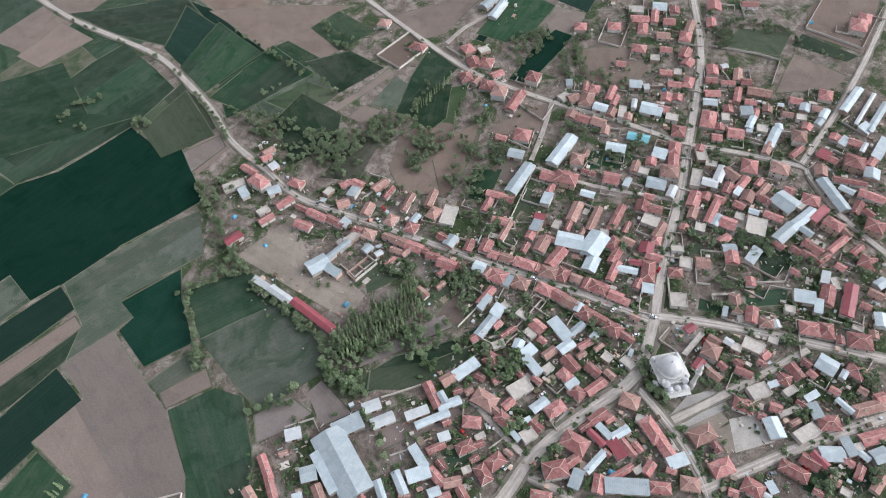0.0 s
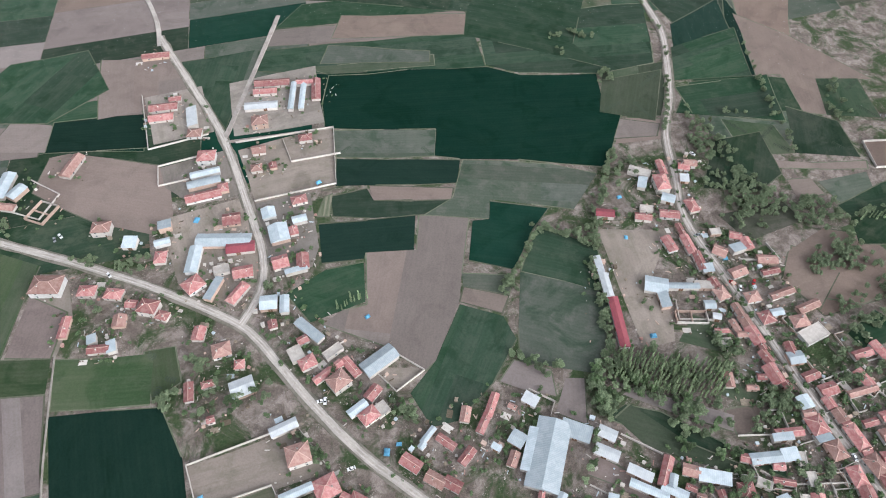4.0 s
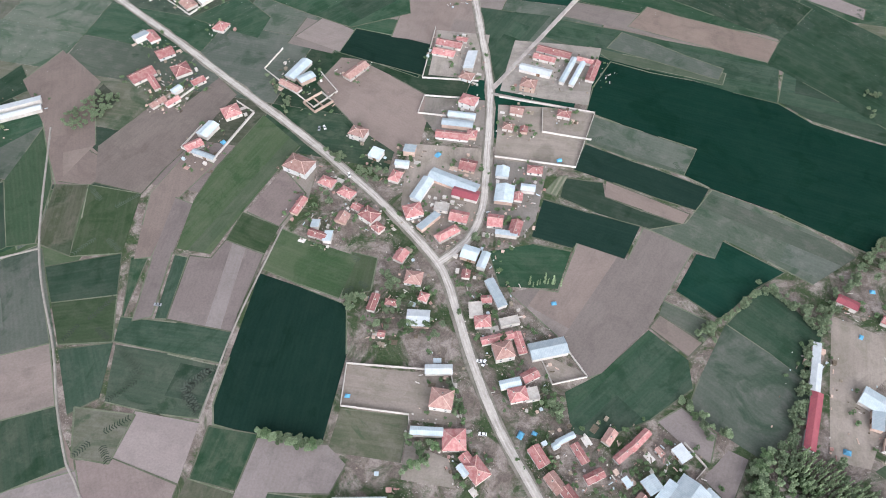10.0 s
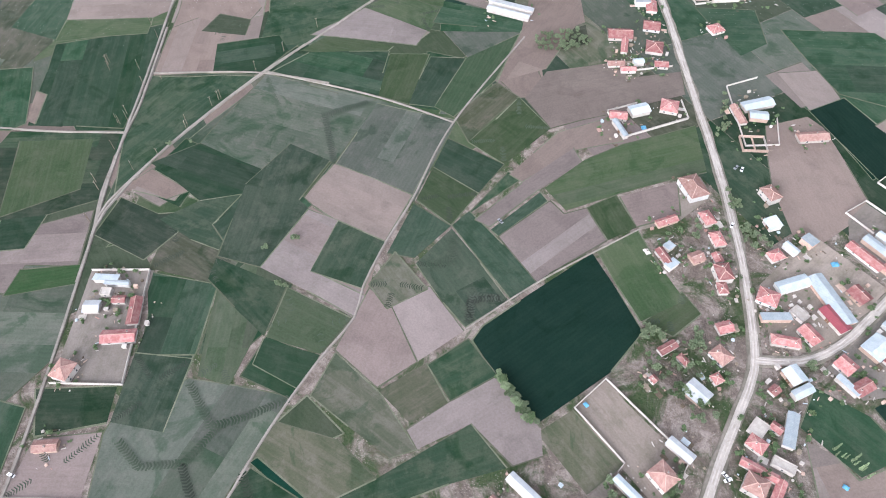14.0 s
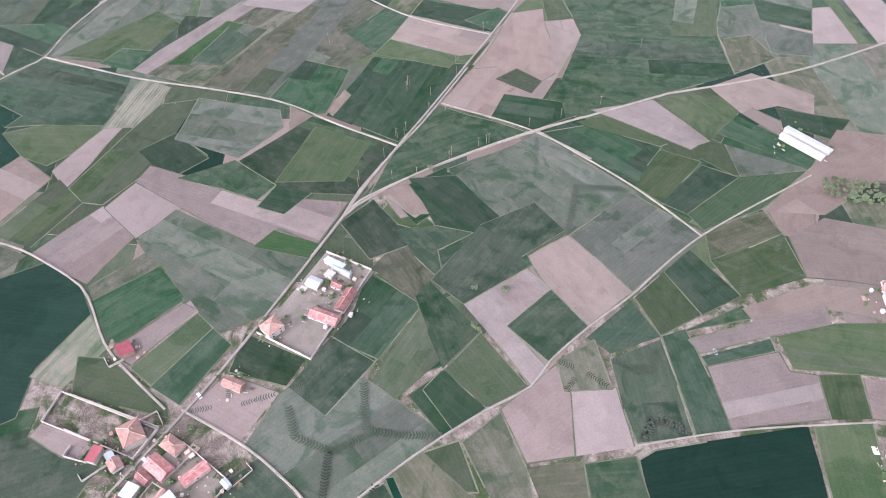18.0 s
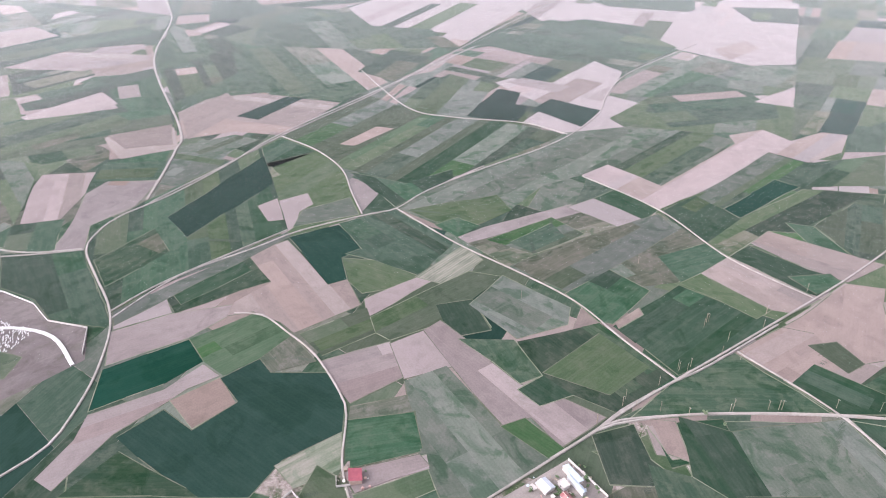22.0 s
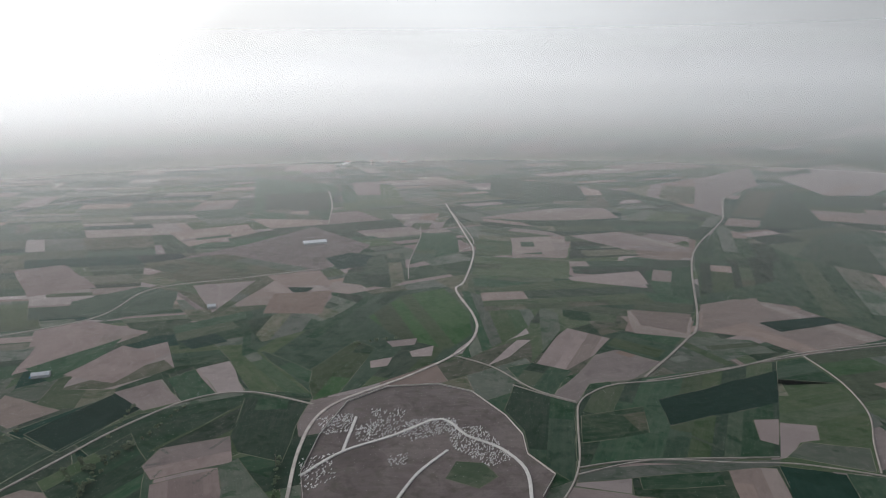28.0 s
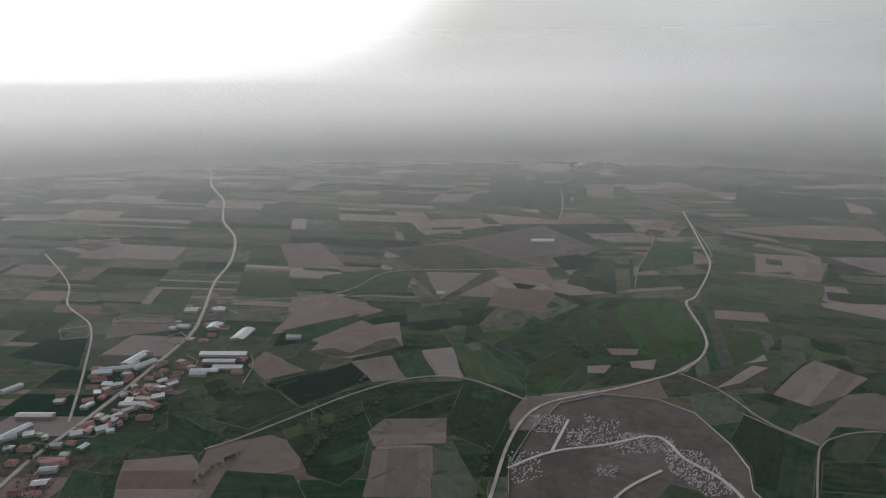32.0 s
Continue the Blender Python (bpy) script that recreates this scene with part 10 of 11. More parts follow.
def gravestones(count, *poly):
    rg = random.Random(count)
    vs, fs = [], []
    for p in scatter(count, poly, rg, 1.2):
        a = rg.gauss(0.5, 0.12)
        w, l = rg.uniform(0.18, 0.34), rg.uniform(0.4, 0.75)
        q = Matrix.Rotation(a, 3, "Z")
        for bx in ((-l, -w, 0, l, w, rg.uniform(0.3, 0.6)), (l, -w * 0.8, 0, l + 0.18, w * 0.8, rg.uniform(0.8, 1.4))):
            v, f = box_data(*bx, at=len(vs))
            vs += [tuple(q @ Vector(c) + Vector((p.x, p.y, 0))) for c in v]
            fs += f
    ob = new("gravestones", mesh_of("gravestones", vs, fs, TOMB))
    tagged(ob, "pale weathered gravestones and kerbed graves in uneven rows", "gravestones", kind="stuff")


def turned(profile, k, squash=1.0):
    """A shape turned on a lathe: rings of k corners along a profile of (radius, height)."""
    vs = [(r * math.cos(2 * math.pi * i / k), r * math.sin(2 * math.pi * i / k) * squash, z) for r, z in profile for i in range(k)]
    fs = [(j * k + i, j * k + (i + 1) % k, (j + 1) * k + (i + 1) % k, (j + 1) * k + i) for j in range(len(profile) - 1) for i in range(k)]
    return vs, fs


def mosque(x, y):
    root = new("mosque")
    root.matrix_world = pose(x, y, 0, 0, 0, 133) @ Matrix.Scale(0.90, 4)
    tagged(root, "white domed mosque with stepped drum, domed porch and one slim minaret", "mosque")

    def block(half, back, front, z0, z1, cut):
        """A hall with cut corners and a coping course."""
        ring = [(-half + cut, back), (half - cut, back), (half, back + cut), (half, front - cut), (half - cut, front), (-half + cut, front), (-half, front - cut), (-half, back + cut)]
        out, fs = [], []
        levels = [(1.0, z0), (1.0, z1 - 0.4), (1.035, z1 - 0.4), (1.035, z1)]
        mid = (back + front) / 2
        for sc, z in levels:
            out += [(px * sc, mid + (py - mid) * sc, z) for px, py in ring]
        for q in range(len(levels) - 1):
            fs += [(q * 8 + i, q * 8 + (i + 1) % 8, q * 8 + 8 + (i + 1) % 8, q * 8 + 8 + i) for i in range(8)]
        fs.append(tuple(range(24, 32)))
        return out, fs

    v, f = block(9.2, -9.2, 9.2, -0.3, 6.6, 2.4)
    piece("hall", mesh_of("hall", v, f, WHITE_STONE), root)
    v, f = block(7.0, -14.8, -9.22, -0.3, 4.4, 0.6)
    piece("porch", mesh_of("porch", v, f, WHITE_STONE), root)
    v, f = turned([(9.0, 6.55), (9.0, 7.6), (8.3, 7.7), (8.3, 8.7), (7.4, 8.8)], 16)
    piece("drum", mesh_of("drum", v, f, WHITE_STONE), root, None, "stepped white drum below the dome")

    def dome(name, cx, cy, z, r, parent, drum, flat=0.78):
        prof = [(r * 1.05, -drum), (r * 1.05, 0), (r, 0.05)] + [(r * math.cos(a), r * flat * math.sin(a)) for a in (0.2, 0.4, 0.6, 0.8, 1.0, 1.2, 1.38)] + [(0.05 * r, r * flat), (0.03 * r, r * flat + 0.12 * r)]
        vs, fs = turned(prof, 32)
        return piece(name, mesh_of(name, vs, fs, LEAD, None, True), parent, pose(cx, cy, z), "pale metal-clad dome")

    dome("dome", 0, 0, 8.9, 7.0, root, 0.3)
    for sx in (-1, 1):
        for sy in (-1, 1):
            dome("small_dome", sx * 7.3, sy * 7.3, 7.2, 1.35, root, 0.8, 0.95)
    for px in (-4.4, 0, 4.4):
        dome("small_dome", px, -12.0, 4.8, 1.9, root, 0.5, 0.8)
    for sx in (-1, 1):
        dome("half_dome", sx * 5.6, -8.4, 6.2, 2.5, root, 0.6, 0.7)
    v, f = turned([(1.7, -0.3), (1.7, 6), (1.25, 7.2), (1.25, 17), (1.95, 17.6), (1.95, 18.6), (1.1, 18.7), (1.1, 23), (1.3, 23.1), (0.05, 28)], 16)
    piece("minaret", mesh_of("minaret", v, f, WHITE_STONE), root, pose(9.6, -11.2, 0), "slim white minaret with a balcony")
    for px in (-5.2, -1.75, 1.75, 5.2):
        v, f = turned([(0.28, -0.3), (0.28, 3.2), (0.42, 3.5), (0.42, 3.7)], 10)
        piece("column", mesh_of("column", v, f, WHITE_STONE), root, pose(px, -16.2, 0))
    piece("canopy", boxes_mesh("canopy", [(-6.6, -16.9, 3.7, 6.6, -14.85, 4.0)], WHITE_STONE), root)
    for side, ang in ((-1, -90), (1, 90)):
        for px in (-5, -1.7, 1.7, 5):
            for z in (1.9, 4.6):
                piece("window", WINDOW, root, pose(side * 9.2, px, z, 0, 0, ang) @ Matrix.Diagonal((1.1, 1, 1.3, 1)))


def fountain(x, y):
    """A small domed washing fountain on posts."""
    root = new("fountain")
    root.matrix_world = pose(x, y, 0)
    tagged(root, "small round fountain under a pale dome beside the mosque", "fountain")
    v, f = turned([(1.5, -0.2), (1.5, 1.0), (1.2, 1.05), (1.2, 0.7), (0.05, 0.7)], 16)
    piece("basin", mesh_of("basin", v, f, WHITE_STONE), root)
    v, f = turned([(2.5, 2.7), (2.5, 2.9), (2.2, 3.3), (1.6, 3.8), (0.8, 4.15), (0.05, 4.3)], 20)
    piece("roof", mesh_of("roof", v, f, LEAD, None, True), root)
    for i in range(8):
        a = 2 * math.pi * i / 8
        piece("post", boxes_mesh("post", [(-0.09, -0.09, -0.2, 0.09, 0.09, 2.72)], WHITE_STONE), root, pose(2.2 * math.cos(a), 2.2 * math.sin(a), 0))


POLE = boxes_mesh("shaft", [(-0.11, -0.11, -0.4, 0.11, 0.11, 8.6)], WOOD)
ARM = boxes_mesh("crossarm", [(-0.9, -0.06, 8.0, 0.9, 0.06, 8.14)], WOOD)
INSULATOR = boxes_mesh("insulator", [(-0.05, -0.05, 8.14, 0.05, 0.05, 8.34)], WHITE_STONE)


def power_pole(x, y):
    if math.hypot(x, y) > 2600:
        return
    root = new("power_pole")
    root.matrix_world = pose(x, y, 0, 0, 0, (x * 7) % 180)
    tagged(root, "weathered wooden power pole with a crossarm beside a lane", "power pole", "poles along the lanes")
    piece("shaft", POLE, root)
    arm = piece("crossarm", ARM, root)
    for px in (-0.8, 0, 0.8):
        piece("insulator", INSULATOR, arm, pose(px, 0, 0))


def tarp_mesh():
    rg = random.Random(4)
    n, vs, fs = 9, [], []
    for i in range(n):
        for j in range(n):
            u, w = i / (n - 1) * 2 - 1, j / (n - 1) * 2 - 1
            e = max(abs(u), abs(w))
            vs.append((u * 1.9 + rg.uniform(-0.1, 0.1), w * 1.4 + rg.uniform(-0.1, 0.1), 1.5 * max(0, 1 - e ** 4) + rg.uniform(-0.12, 0.12) * (e < 1) + 0.02))
    for i in range(n - 1):
        for j in range(n - 1):
            fs.append((i * n + j, (i + 1) * n + j, (i + 1) * n + j + 1, i * n + j + 1))
    return mesh_of("tarpaulin", vs, fs, BLUE_TARP)


TARP = tarp_mesh()


def tarp_stack(x, y):
    s = 0.7 + (abs(x * 3 + y) % 1) * 0.5
    ob = new("tarpaulin", TARP)
    ob.matrix_world = pose(x, y, 0.25, 0, 0, (x * 11 + y * 5) % 180) @ Matrix.Diagonal((s, s, s, 1))
    tagged(ob, "crumpled bright blue tarpaulin over a heap in a yard", "tarpaulin")


CAR_BODY = [boxes_mesh("body", [(-2.05, -0.82, 0.3, 2.05, 0.82, 0.85)], m) for m in (CAR_WHITE, CAR_GREY, CAR_RED)]
CAR_TOP = [mesh_of("cabin", [(-1.5, -0.76, 0.85), (1.0, -0.76, 0.85), (1.0, 0.76, 0.85), (-1.5, 0.76, 0.85), (-1.1, -0.64, 1.42), (0.35, -0.64, 1.42), (0.35, 0.64, 1.42), (-1.1, 0.64, 1.42)],
                   [(4, 5, 6, 7), (0, 1, 5, 4), (1, 2, 6, 5), (2, 3, 7, 6), (3, 0, 4, 7)], [m, GLASS], [0, 1, 1, 1, 1]) for m in (CAR_WHITE, CAR_GREY, CAR_RED)]


def wheel_mesh():
    vs, fs, k = [], [], 14
    for yy in (-0.1, 0.1):
        for i in range(k):
            vs.append((0.31 * math.cos(2 * math.pi * i / k), yy, 0.31 * math.sin(2 * math.pi * i / k)))
    fs = [tuple(range(k)), tuple(reversed(range(k, 2 * k)))] + [(i, k + i, k + (i + 1) % k, (i + 1) % k) for i in range(k)]
    return mesh_of("wheel", vs, fs, RUBBER)


WHEEL = wheel_mesh()


def car(x, y, deg):
    k = int(abs(x * 3 + y * 7)) % 5
    c = 0 if k < 3 else 1 if k == 3 else 2
    root = new("car")
    root.matrix_world = pose(x, y, 0.62, 0, 0, deg)
    tagged(root, ("white", "grey", "red")[c] + " small car parked on bare earth", "car", "cars in the village")
    piece("body", CAR_BODY[c], root)
    piece("cabin", CAR_TOP[c], root)
    for px in (-1.3, 1.3):
        for py in (-0.78, 0.78):
            piece("wheel", WHEEL, root, pose(px, py, 0.31))


# ---- the next villages, far across the plain ----
def far_village(x, y, rx, ry, count, seed):
    rg = random.Random(seed)
    walls = boxes_mesh("far_wall", [(-0.5, -0.5, -0.3, 0.5, 0.5, 0.6)], PLASTER)
    roof = mesh_of("far_roof", [(-0.55, -0.55, 0.6), (0.55, -0.55, 0.6), (0.55, 0.55, 0.6), (-0.55, 0.55, 0.6), (-0.5, 0, 1.0), (0.5, 0, 1.0)], [(0, 1, 5, 4), (2, 3, 4, 5), (1, 2, 5), (3, 0, 4)], TILE)
    items = []
    for _ in range(count):
        px, py = x + rg.gauss(0, 0.45) * rx, y + rg.gauss(0, 0.45) * ry
        m = pose(px, py, rise(math.hypot(px, py)), 0, 0, rg.uniform(0, 180)) @ Matrix.Diagonal((rg.uniform(12, 24), rg.uniform(8, 13), 6.5, 1))
        items += [(walls, m, 0), (roof, m, rg.choice((1, 1, 2, 3)))]
    join_meshes("far_village", items, [PLASTER, TILE, STEEL, WHITE_SHEET], "far village of pale walls and red and grey roofs", "village")




def glasshouse(x0, y0, x1, y1):
    """A long low greenhouse seen as a pale strip."""
    a, b = Vector((x0, y0)), Vector((x1, y1))
    d = b - a
    root = new("greenhouse")
    mid = (a + b) / 2
    z = rise(mid.length)
    root.matrix_world = pose(mid.x, mid.y, z + (6 if z > 0 else 0), 0, 0, math.degrees(math.atan2(d.y, d.x)))
    tagged(root, "long pale greenhouse far out on the plain", "greenhouse", "greenhouses of the plain")
    L, W = d.length, min(max(d.length * 0.5, 9), 110)
    v, f = roof_faces("gable", L, W, 3.5, 6.0)
    piece("roof", mesh_of("roof", v, f, WHITE_SHEET), root)
    piece("wall", boxes_mesh("wall", [(-L / 2 + 0.3, -W / 2 + 0.3, -3, L / 2 - 0.3, W / 2 - 0.3, 3.3)], WHITE_SHEET), root)



# walled yards and the burial ground
yard_wall(PLASTER, 1.6, (35.5, 485.8), (37.8, 528.3), (61.5, 586.1), (98.1, 644.4), (144.7, 665.3), (198.8, 654.4), (227.6, 626.4), (241.5, 566.6), (242.6, 527.9), (233.0, 495.8), (242.1, 459.1), (218.7, 434.0))
yard_wall(PLASTER, 1.8, (294.3, 78.4), (278.8, 48.6), (213.2, 79.0), (231.9, 112.6))
yard_wall(PLASTER, 1.6, (92.9, -121.6), (98.5, -144.9), (58.7, -152.8), (43.6, -154.0), (31.7, -132.2))
yard_wall(PLASTER, 1.6, (92.9, -121.6), (58.0, -126.8), (56.2, -121.8))
yard_wall(PLASTER, 1.6, (59.2, -313.4), (6.2, -318.4), (2.2, -372.8), (69.9, -371.0))
yard_wall(PLASTER, 1.6, (37.8, -367.2), (33.6, -344.6), (0.3, -346.0))
yard_wall(PLASTER, 1.6, (-11.4, -186.2), (-25.3, -172.5), (-8.6, -163.2), (-0.0, -176.1))
yard_wall(PLASTER, 1.6, (231.2, -309.1), (237.3, -258.8), (263.0, -263.8), (259.8, -286.9))
yard_wall(PLASTER, 1.4, (240.8, -379.4), (244.2, -353.7), (192.7, -324.9), (182.8, -345.1), (202.7, -361.9))
yard_wall(PLASTER, 1.4, (136.4, -435.3), (128.8, -376.0), (88.5, -383.5))
yard_wall(PLASTER, 1.4, (85.2, -364.3), (121.5, -358.0), (120.6, -339.5), (101.1, -341.9))
yard_wall(PLASTER, 1.8, (-393.2, -278.7), (-354.4, -284.4), (-349.4, -259.9), (-382.4, -254.7), (-393.2, -278.7))
yard_wall(PLASTER, 1.8, (-601.9, -2.5), (-548.8, -5.1), (-542.6, 38.4), (-607.6, 42.1))
yard_wall(PLASTER, 1.6, (-486.2, -146.5), (-454.3, -141.2), (-456.0, -123.0), (-489.9, -128.5))
yard_wall(PLASTER, 1.6, (-491.0, -63.9), (-498.2, -28.8), (-498.7, -12.0), (-467.8, -9.7))
yard_wall(PLASTER, 1.6, (-390.2, -242.2), (-385.8, -223.2))
yard_wall(PLASTER, 1.6, (-136.0, -63.2), (-135.6, -76.3))
yard_wall(PLASTER, 1.6, (-368.9, -138.9), (-349.6, -138.5), (-362.2, -179.3))
yard_wall(PLASTER, 1.6, (-284.8, 30.2), (-293.3, 43.4), (-308.4, 43.5))
yard_wall(PLASTER, 1.6, (-275.9, 25.0), (-274.7, 36.2), (-286.0, 37.0), (-289.3, 48.2))
yard_wall(PLASTER, 1.6, (-289.6, 10.7), (-280.4, 11.2), (-280.8, 21.6))
yard_wall(PLASTER, 1.6, (-262.8, 10.1), (-269.0, 18.6), (-271.4, 21.1))
yard_wall(PLASTER, 1.6, (-115.2, -117.4), (-131.7, -103.3))
yard_wall(PLASTER, 1.6, (-76.7, -150.5), (-87.9, -141.0), (-83.8, -134.2))
yard_wall(PLASTER, 1.6, (-91.5, -96.2), (-98.1, -90.5), (-100.8, -90.5))
yard_wall(PLASTER, 1.6, (-172.4, -104.6), (-189.4, -101.5))
yard_wall(PLASTER, 1.6, (-174.7, -86.1), (-184.1, -77.0), (-213.1, -72.0))
yard_wall(PLASTER, 1.6, (-146.6, -93.0), (-172.3, -83.0), (-172.3, -90.1))
yard_wall(PLASTER, 1.6, (-174.7, -187.5), (-171.4, -174.7), (-189.2, -170.6))
yard_wall(PLASTER, 1.6, (-245.5, -215.2), (-247.8, -200.7), (-224.0, -206.9))
yard_wall(PLASTER, 1.6, (-287.4, -130.9), (-257.1, -129.2))
yard_wall(PLASTER, 1.6, (-304.0, -122.6), (-259.2, -116.1))
yard_wall(PLASTER, 1.6, (-336.1, -138.5), (-319.1, -134.3), (-319.9, -150.0))
yard_wall(PLASTER, 1.8, (194.5, 213.4), (171.1, 154.1), (155.8, 161.7))
yard_wall(PLASTER, 1.4, (194.5, 213.4), (176.7, 217.7), (163.7, 184.5))
yard_wall(PLASTER, 1.8, (163.4, 138.4), (142.0, 110.2), (117.2, 126.8))
yard_wall(PLASTER, 1.6, (192.8, 207.8), (172.4, 154.1), (155.0, 162.4), (171.9, 203.7))
yard_wall(PLASTER, 1.6, (-536.9, 835.2), (-503.3, 850.5), (-485.4, 810.5), (-515.4, 802.1), (-536.9, 835.2))
yard_wall(PLASTER, 1.6, (-483.6, 872.5), (-480.7, 890.5), (-409.2, 892.1), (-402.0, 865.6), (-481.4, 868.1))
yard_wall(PLASTER, 1.7, (408.2, -436.2), (330.4, -397.9), (306.0, -469.7))
yard_wall(PLASTER, 1.6, (247.6, -315.7), (230.7, -308.4), (237.0, -258.3), (262.6, -263.4))
yard_wall(PLASTER, 1.5, (279.4, -333.6), (291.1, -299.5), (302.7, -305.2))
yard_wall(PLASTER, 1.6, (-373.4, 567.5), (-346.7, 565.1), (-335.9, 597.5))
yard_wall(PLASTER, 1.6, (-377.5, 651.0), (-369.0, 664.5), (-347.5, 651.7))
yard_wall(PLASTER, 1.6, (-337.2, 690.4), (-317.2, 665.8), (-328.6, 636.9))
yard_wall(PLASTER, 1.6, (-402.6, 539.1), (-396.2, 553.8), (-377.7, 549.4))
yard_wall(PLASTER, 1.6, (-402.5, 663.6), (-391.2, 677.7), (-403.2, 694.6))
yard_wall(PLASTER, 1.6, (-334.9, 756.1), (-314.9, 740.0), (-309.2, 716.4))
yard_wall(PLASTER, 1.6, (-357.7, 893.3), (-343.5, 921.8), (-321.1, 903.3))
yard_wall(PLASTER, 1.6, (-385.3, 808.9), (-371.4, 828.8), (-352.6, 809.7), (-363.0, 790.7), (-385.3, 808.9))
yard_wall(PLASTER, 1.8, (-256.5, 758.0), (-243.4, 725.8), (-242.5, 681.4))

# burial ground stones
gravestones(153, (62.8, 619.2), (99.1, 620.1), (94.1, 583.9), (65.3, 586.2))
gravestones(187, (118.6, 620.6), (149.7, 610.1), (141.2, 558.2), (101.3, 562.0))
gravestones(255, (145.1, 588.3), (192.5, 579.2), (190.5, 554.8), (139.1, 548.7))
gravestones(323, (179.2, 559.2), (210.6, 555.3), (221.4, 492.1), (193.0, 487.6), (172.8, 527.3))
gravestones(102, (36.7, 550.7), (69.5, 551.6), (64.8, 507.6), (36.1, 498.8))
gravestones(37, (113.3, 530.0), (132.8, 530.6), (126.7, 513.4), (112.6, 513.0))
gravestones(51, (95.3, 592.3), (111.4, 592.7), (106.4, 562.1), (93.6, 561.8))
field(OLIVE_CROP, (152.2, 482.4), (169.2, 504.4), (191.5, 494.3), (195.5, 471.6), (174.2, 460.6))

# place of worship
mosque(-203.4, 5.5)
fountain(-194.1, 2.9)

# power poles along the lanes
power_pole(332.6, 73.0)
power_pole(355.7, 53.9)
power_pole(411.7, 38.5)
power_pole(417.7, 30.9)
power_pole(461.5, 12.3)
power_pole(510.4, -8.5)
power_pole(560.7, -34.4)
power_pole(492.7, -37.4)
power_pole(366.4, 21.6)
power_pole(388.7, -3.3)
power_pole(398.1, -23.6)
power_pole(420.4, -63.1)
power_pole(430.9, -88.8)
power_pole(446.1, -121.6)
power_pole(527.6, -169.6)
power_pole(470.9, 31.7)
power_pole(363.6, 62.7)
power_pole(409.8, 37.3)
power_pole(478.7, 29.9)
power_pole(442.7, 0.6)
power_pole(489.9, -8.9)
power_pole(363.1, 39.2)
power_pole(384.7, -3.1)
power_pole(402.2, -31.5)
power_pole(331.3, 72.4)
power_pole(19.0, 551.0)
power_pole(581.7, 728.1)
power_pole(478.8, 31.2)
power_pole(387.7, 46.1)
power_pole(442.2, 13.6)
power_pole(411.4, 32.0)
power_pole(401.3, -29.7)
power_pole(383.0, -1.6)
power_pole(356.2, 62.7)
power_pole(538.7, 101.6)
power_pole(477.5, 31.4)
power_pole(439.8, 172.5)

# tarpaulins over stacks
tarp_stack(-344.2, -181.7)
tarp_stack(-559.5, -3.2)
tarp_stack(-302.3, 46.0)
tarp_stack(-153.3, -167.7)
tarp_stack(-216.3, -209.5)
tarp_stack(-139.0, 1.2)
tarp_stack(-299.9, -146.0)
tarp_stack(-336.4, -83.8)
tarp_stack(-423.5, -75.9)
tarp_stack(-328.8, 19.8)
tarp_stack(-163.7, -237.0)
tarp_stack(-171.6, -269.5)
tarp_stack(-235.4, 85.1)
tarp_stack(-153.1, -55.8)
tarp_stack(237.6, -275.9)
tarp_stack(95.6, -304.7)
tarp_stack(17.4, -321.7)
tarp_stack(-0.0, -212.2)
tarp_stack(91.6, -127.7)
tarp_stack(-5.1, -134.8)
tarp_stack(45.6, -228.3)
tarp_stack(-212.4, 816.8)
tarp_stack(-229.5, 812.6)
tarp_stack(1.4, -132.0)

# parked cars and tractors
car(-224.4, -189.5, 56)
car(-212.1, -191.9, 141)
car(-214.8, -187.3, 66)
car(-234.1, -296.4, 125)
car(-226.1, -34.2, 165)
car(-216.8, -17.1, 130)
car(-232.9, -13.4, 91)
car(-265.0, -22.0, 175)
car(-235.9, -68.4, 165)
car(-154.3, -61.4, 159)
car(-144.4, -66.2, 16)
car(-129.0, -60.1, 116)
car(-114.8, -45.4, 74)
car(-120.0, -70.7, 64)
car(-187.9, 79.9, 65)
car(-177.0, 66.8, 135)
car(-177.9, 34.9, 170)
car(-153.9, 33.0, 115)
car(-223.1, -82.4, 90)
car(-159.0, -45.7, 160)
car(-195.0, -16.6, 130)
car(-231.8, 15.9, 20)
car(-225.2, 14.9, 145)
car(-196.4, -250.3, 80)
car(-207.2, -229.5, 7)
car(180.6, -305.7, 104)
car(19.5, -127.0, 9)
car(30.7, -165.5, 5)
car(28.5, -165.1, 80)
car(145.5, -271.2, 120)
car(214.0, -149.3, 10)
car(190.5, 136.6, 40)
car(177.5, -307.8, 124)
car(-355.9, 790.9, 90)
car(-364.8, 860.0, 170)

# pale glasshouse roofs far off
glasshouse(-1066, 4135, -916, 4160)
glasshouse(159, 3877, 246, 3872)
glasshouse(1213, 3696, 1290, 3681)
glasshouse(131, 1335, 176, 1336)
glasshouse(-983, 3014, -885, 3023)
glasshouse(-44, 995, -32, 995)
glasshouse(-228, 813, -209, 813)
far_village(623, 2730, 250, 260, 300, 3)

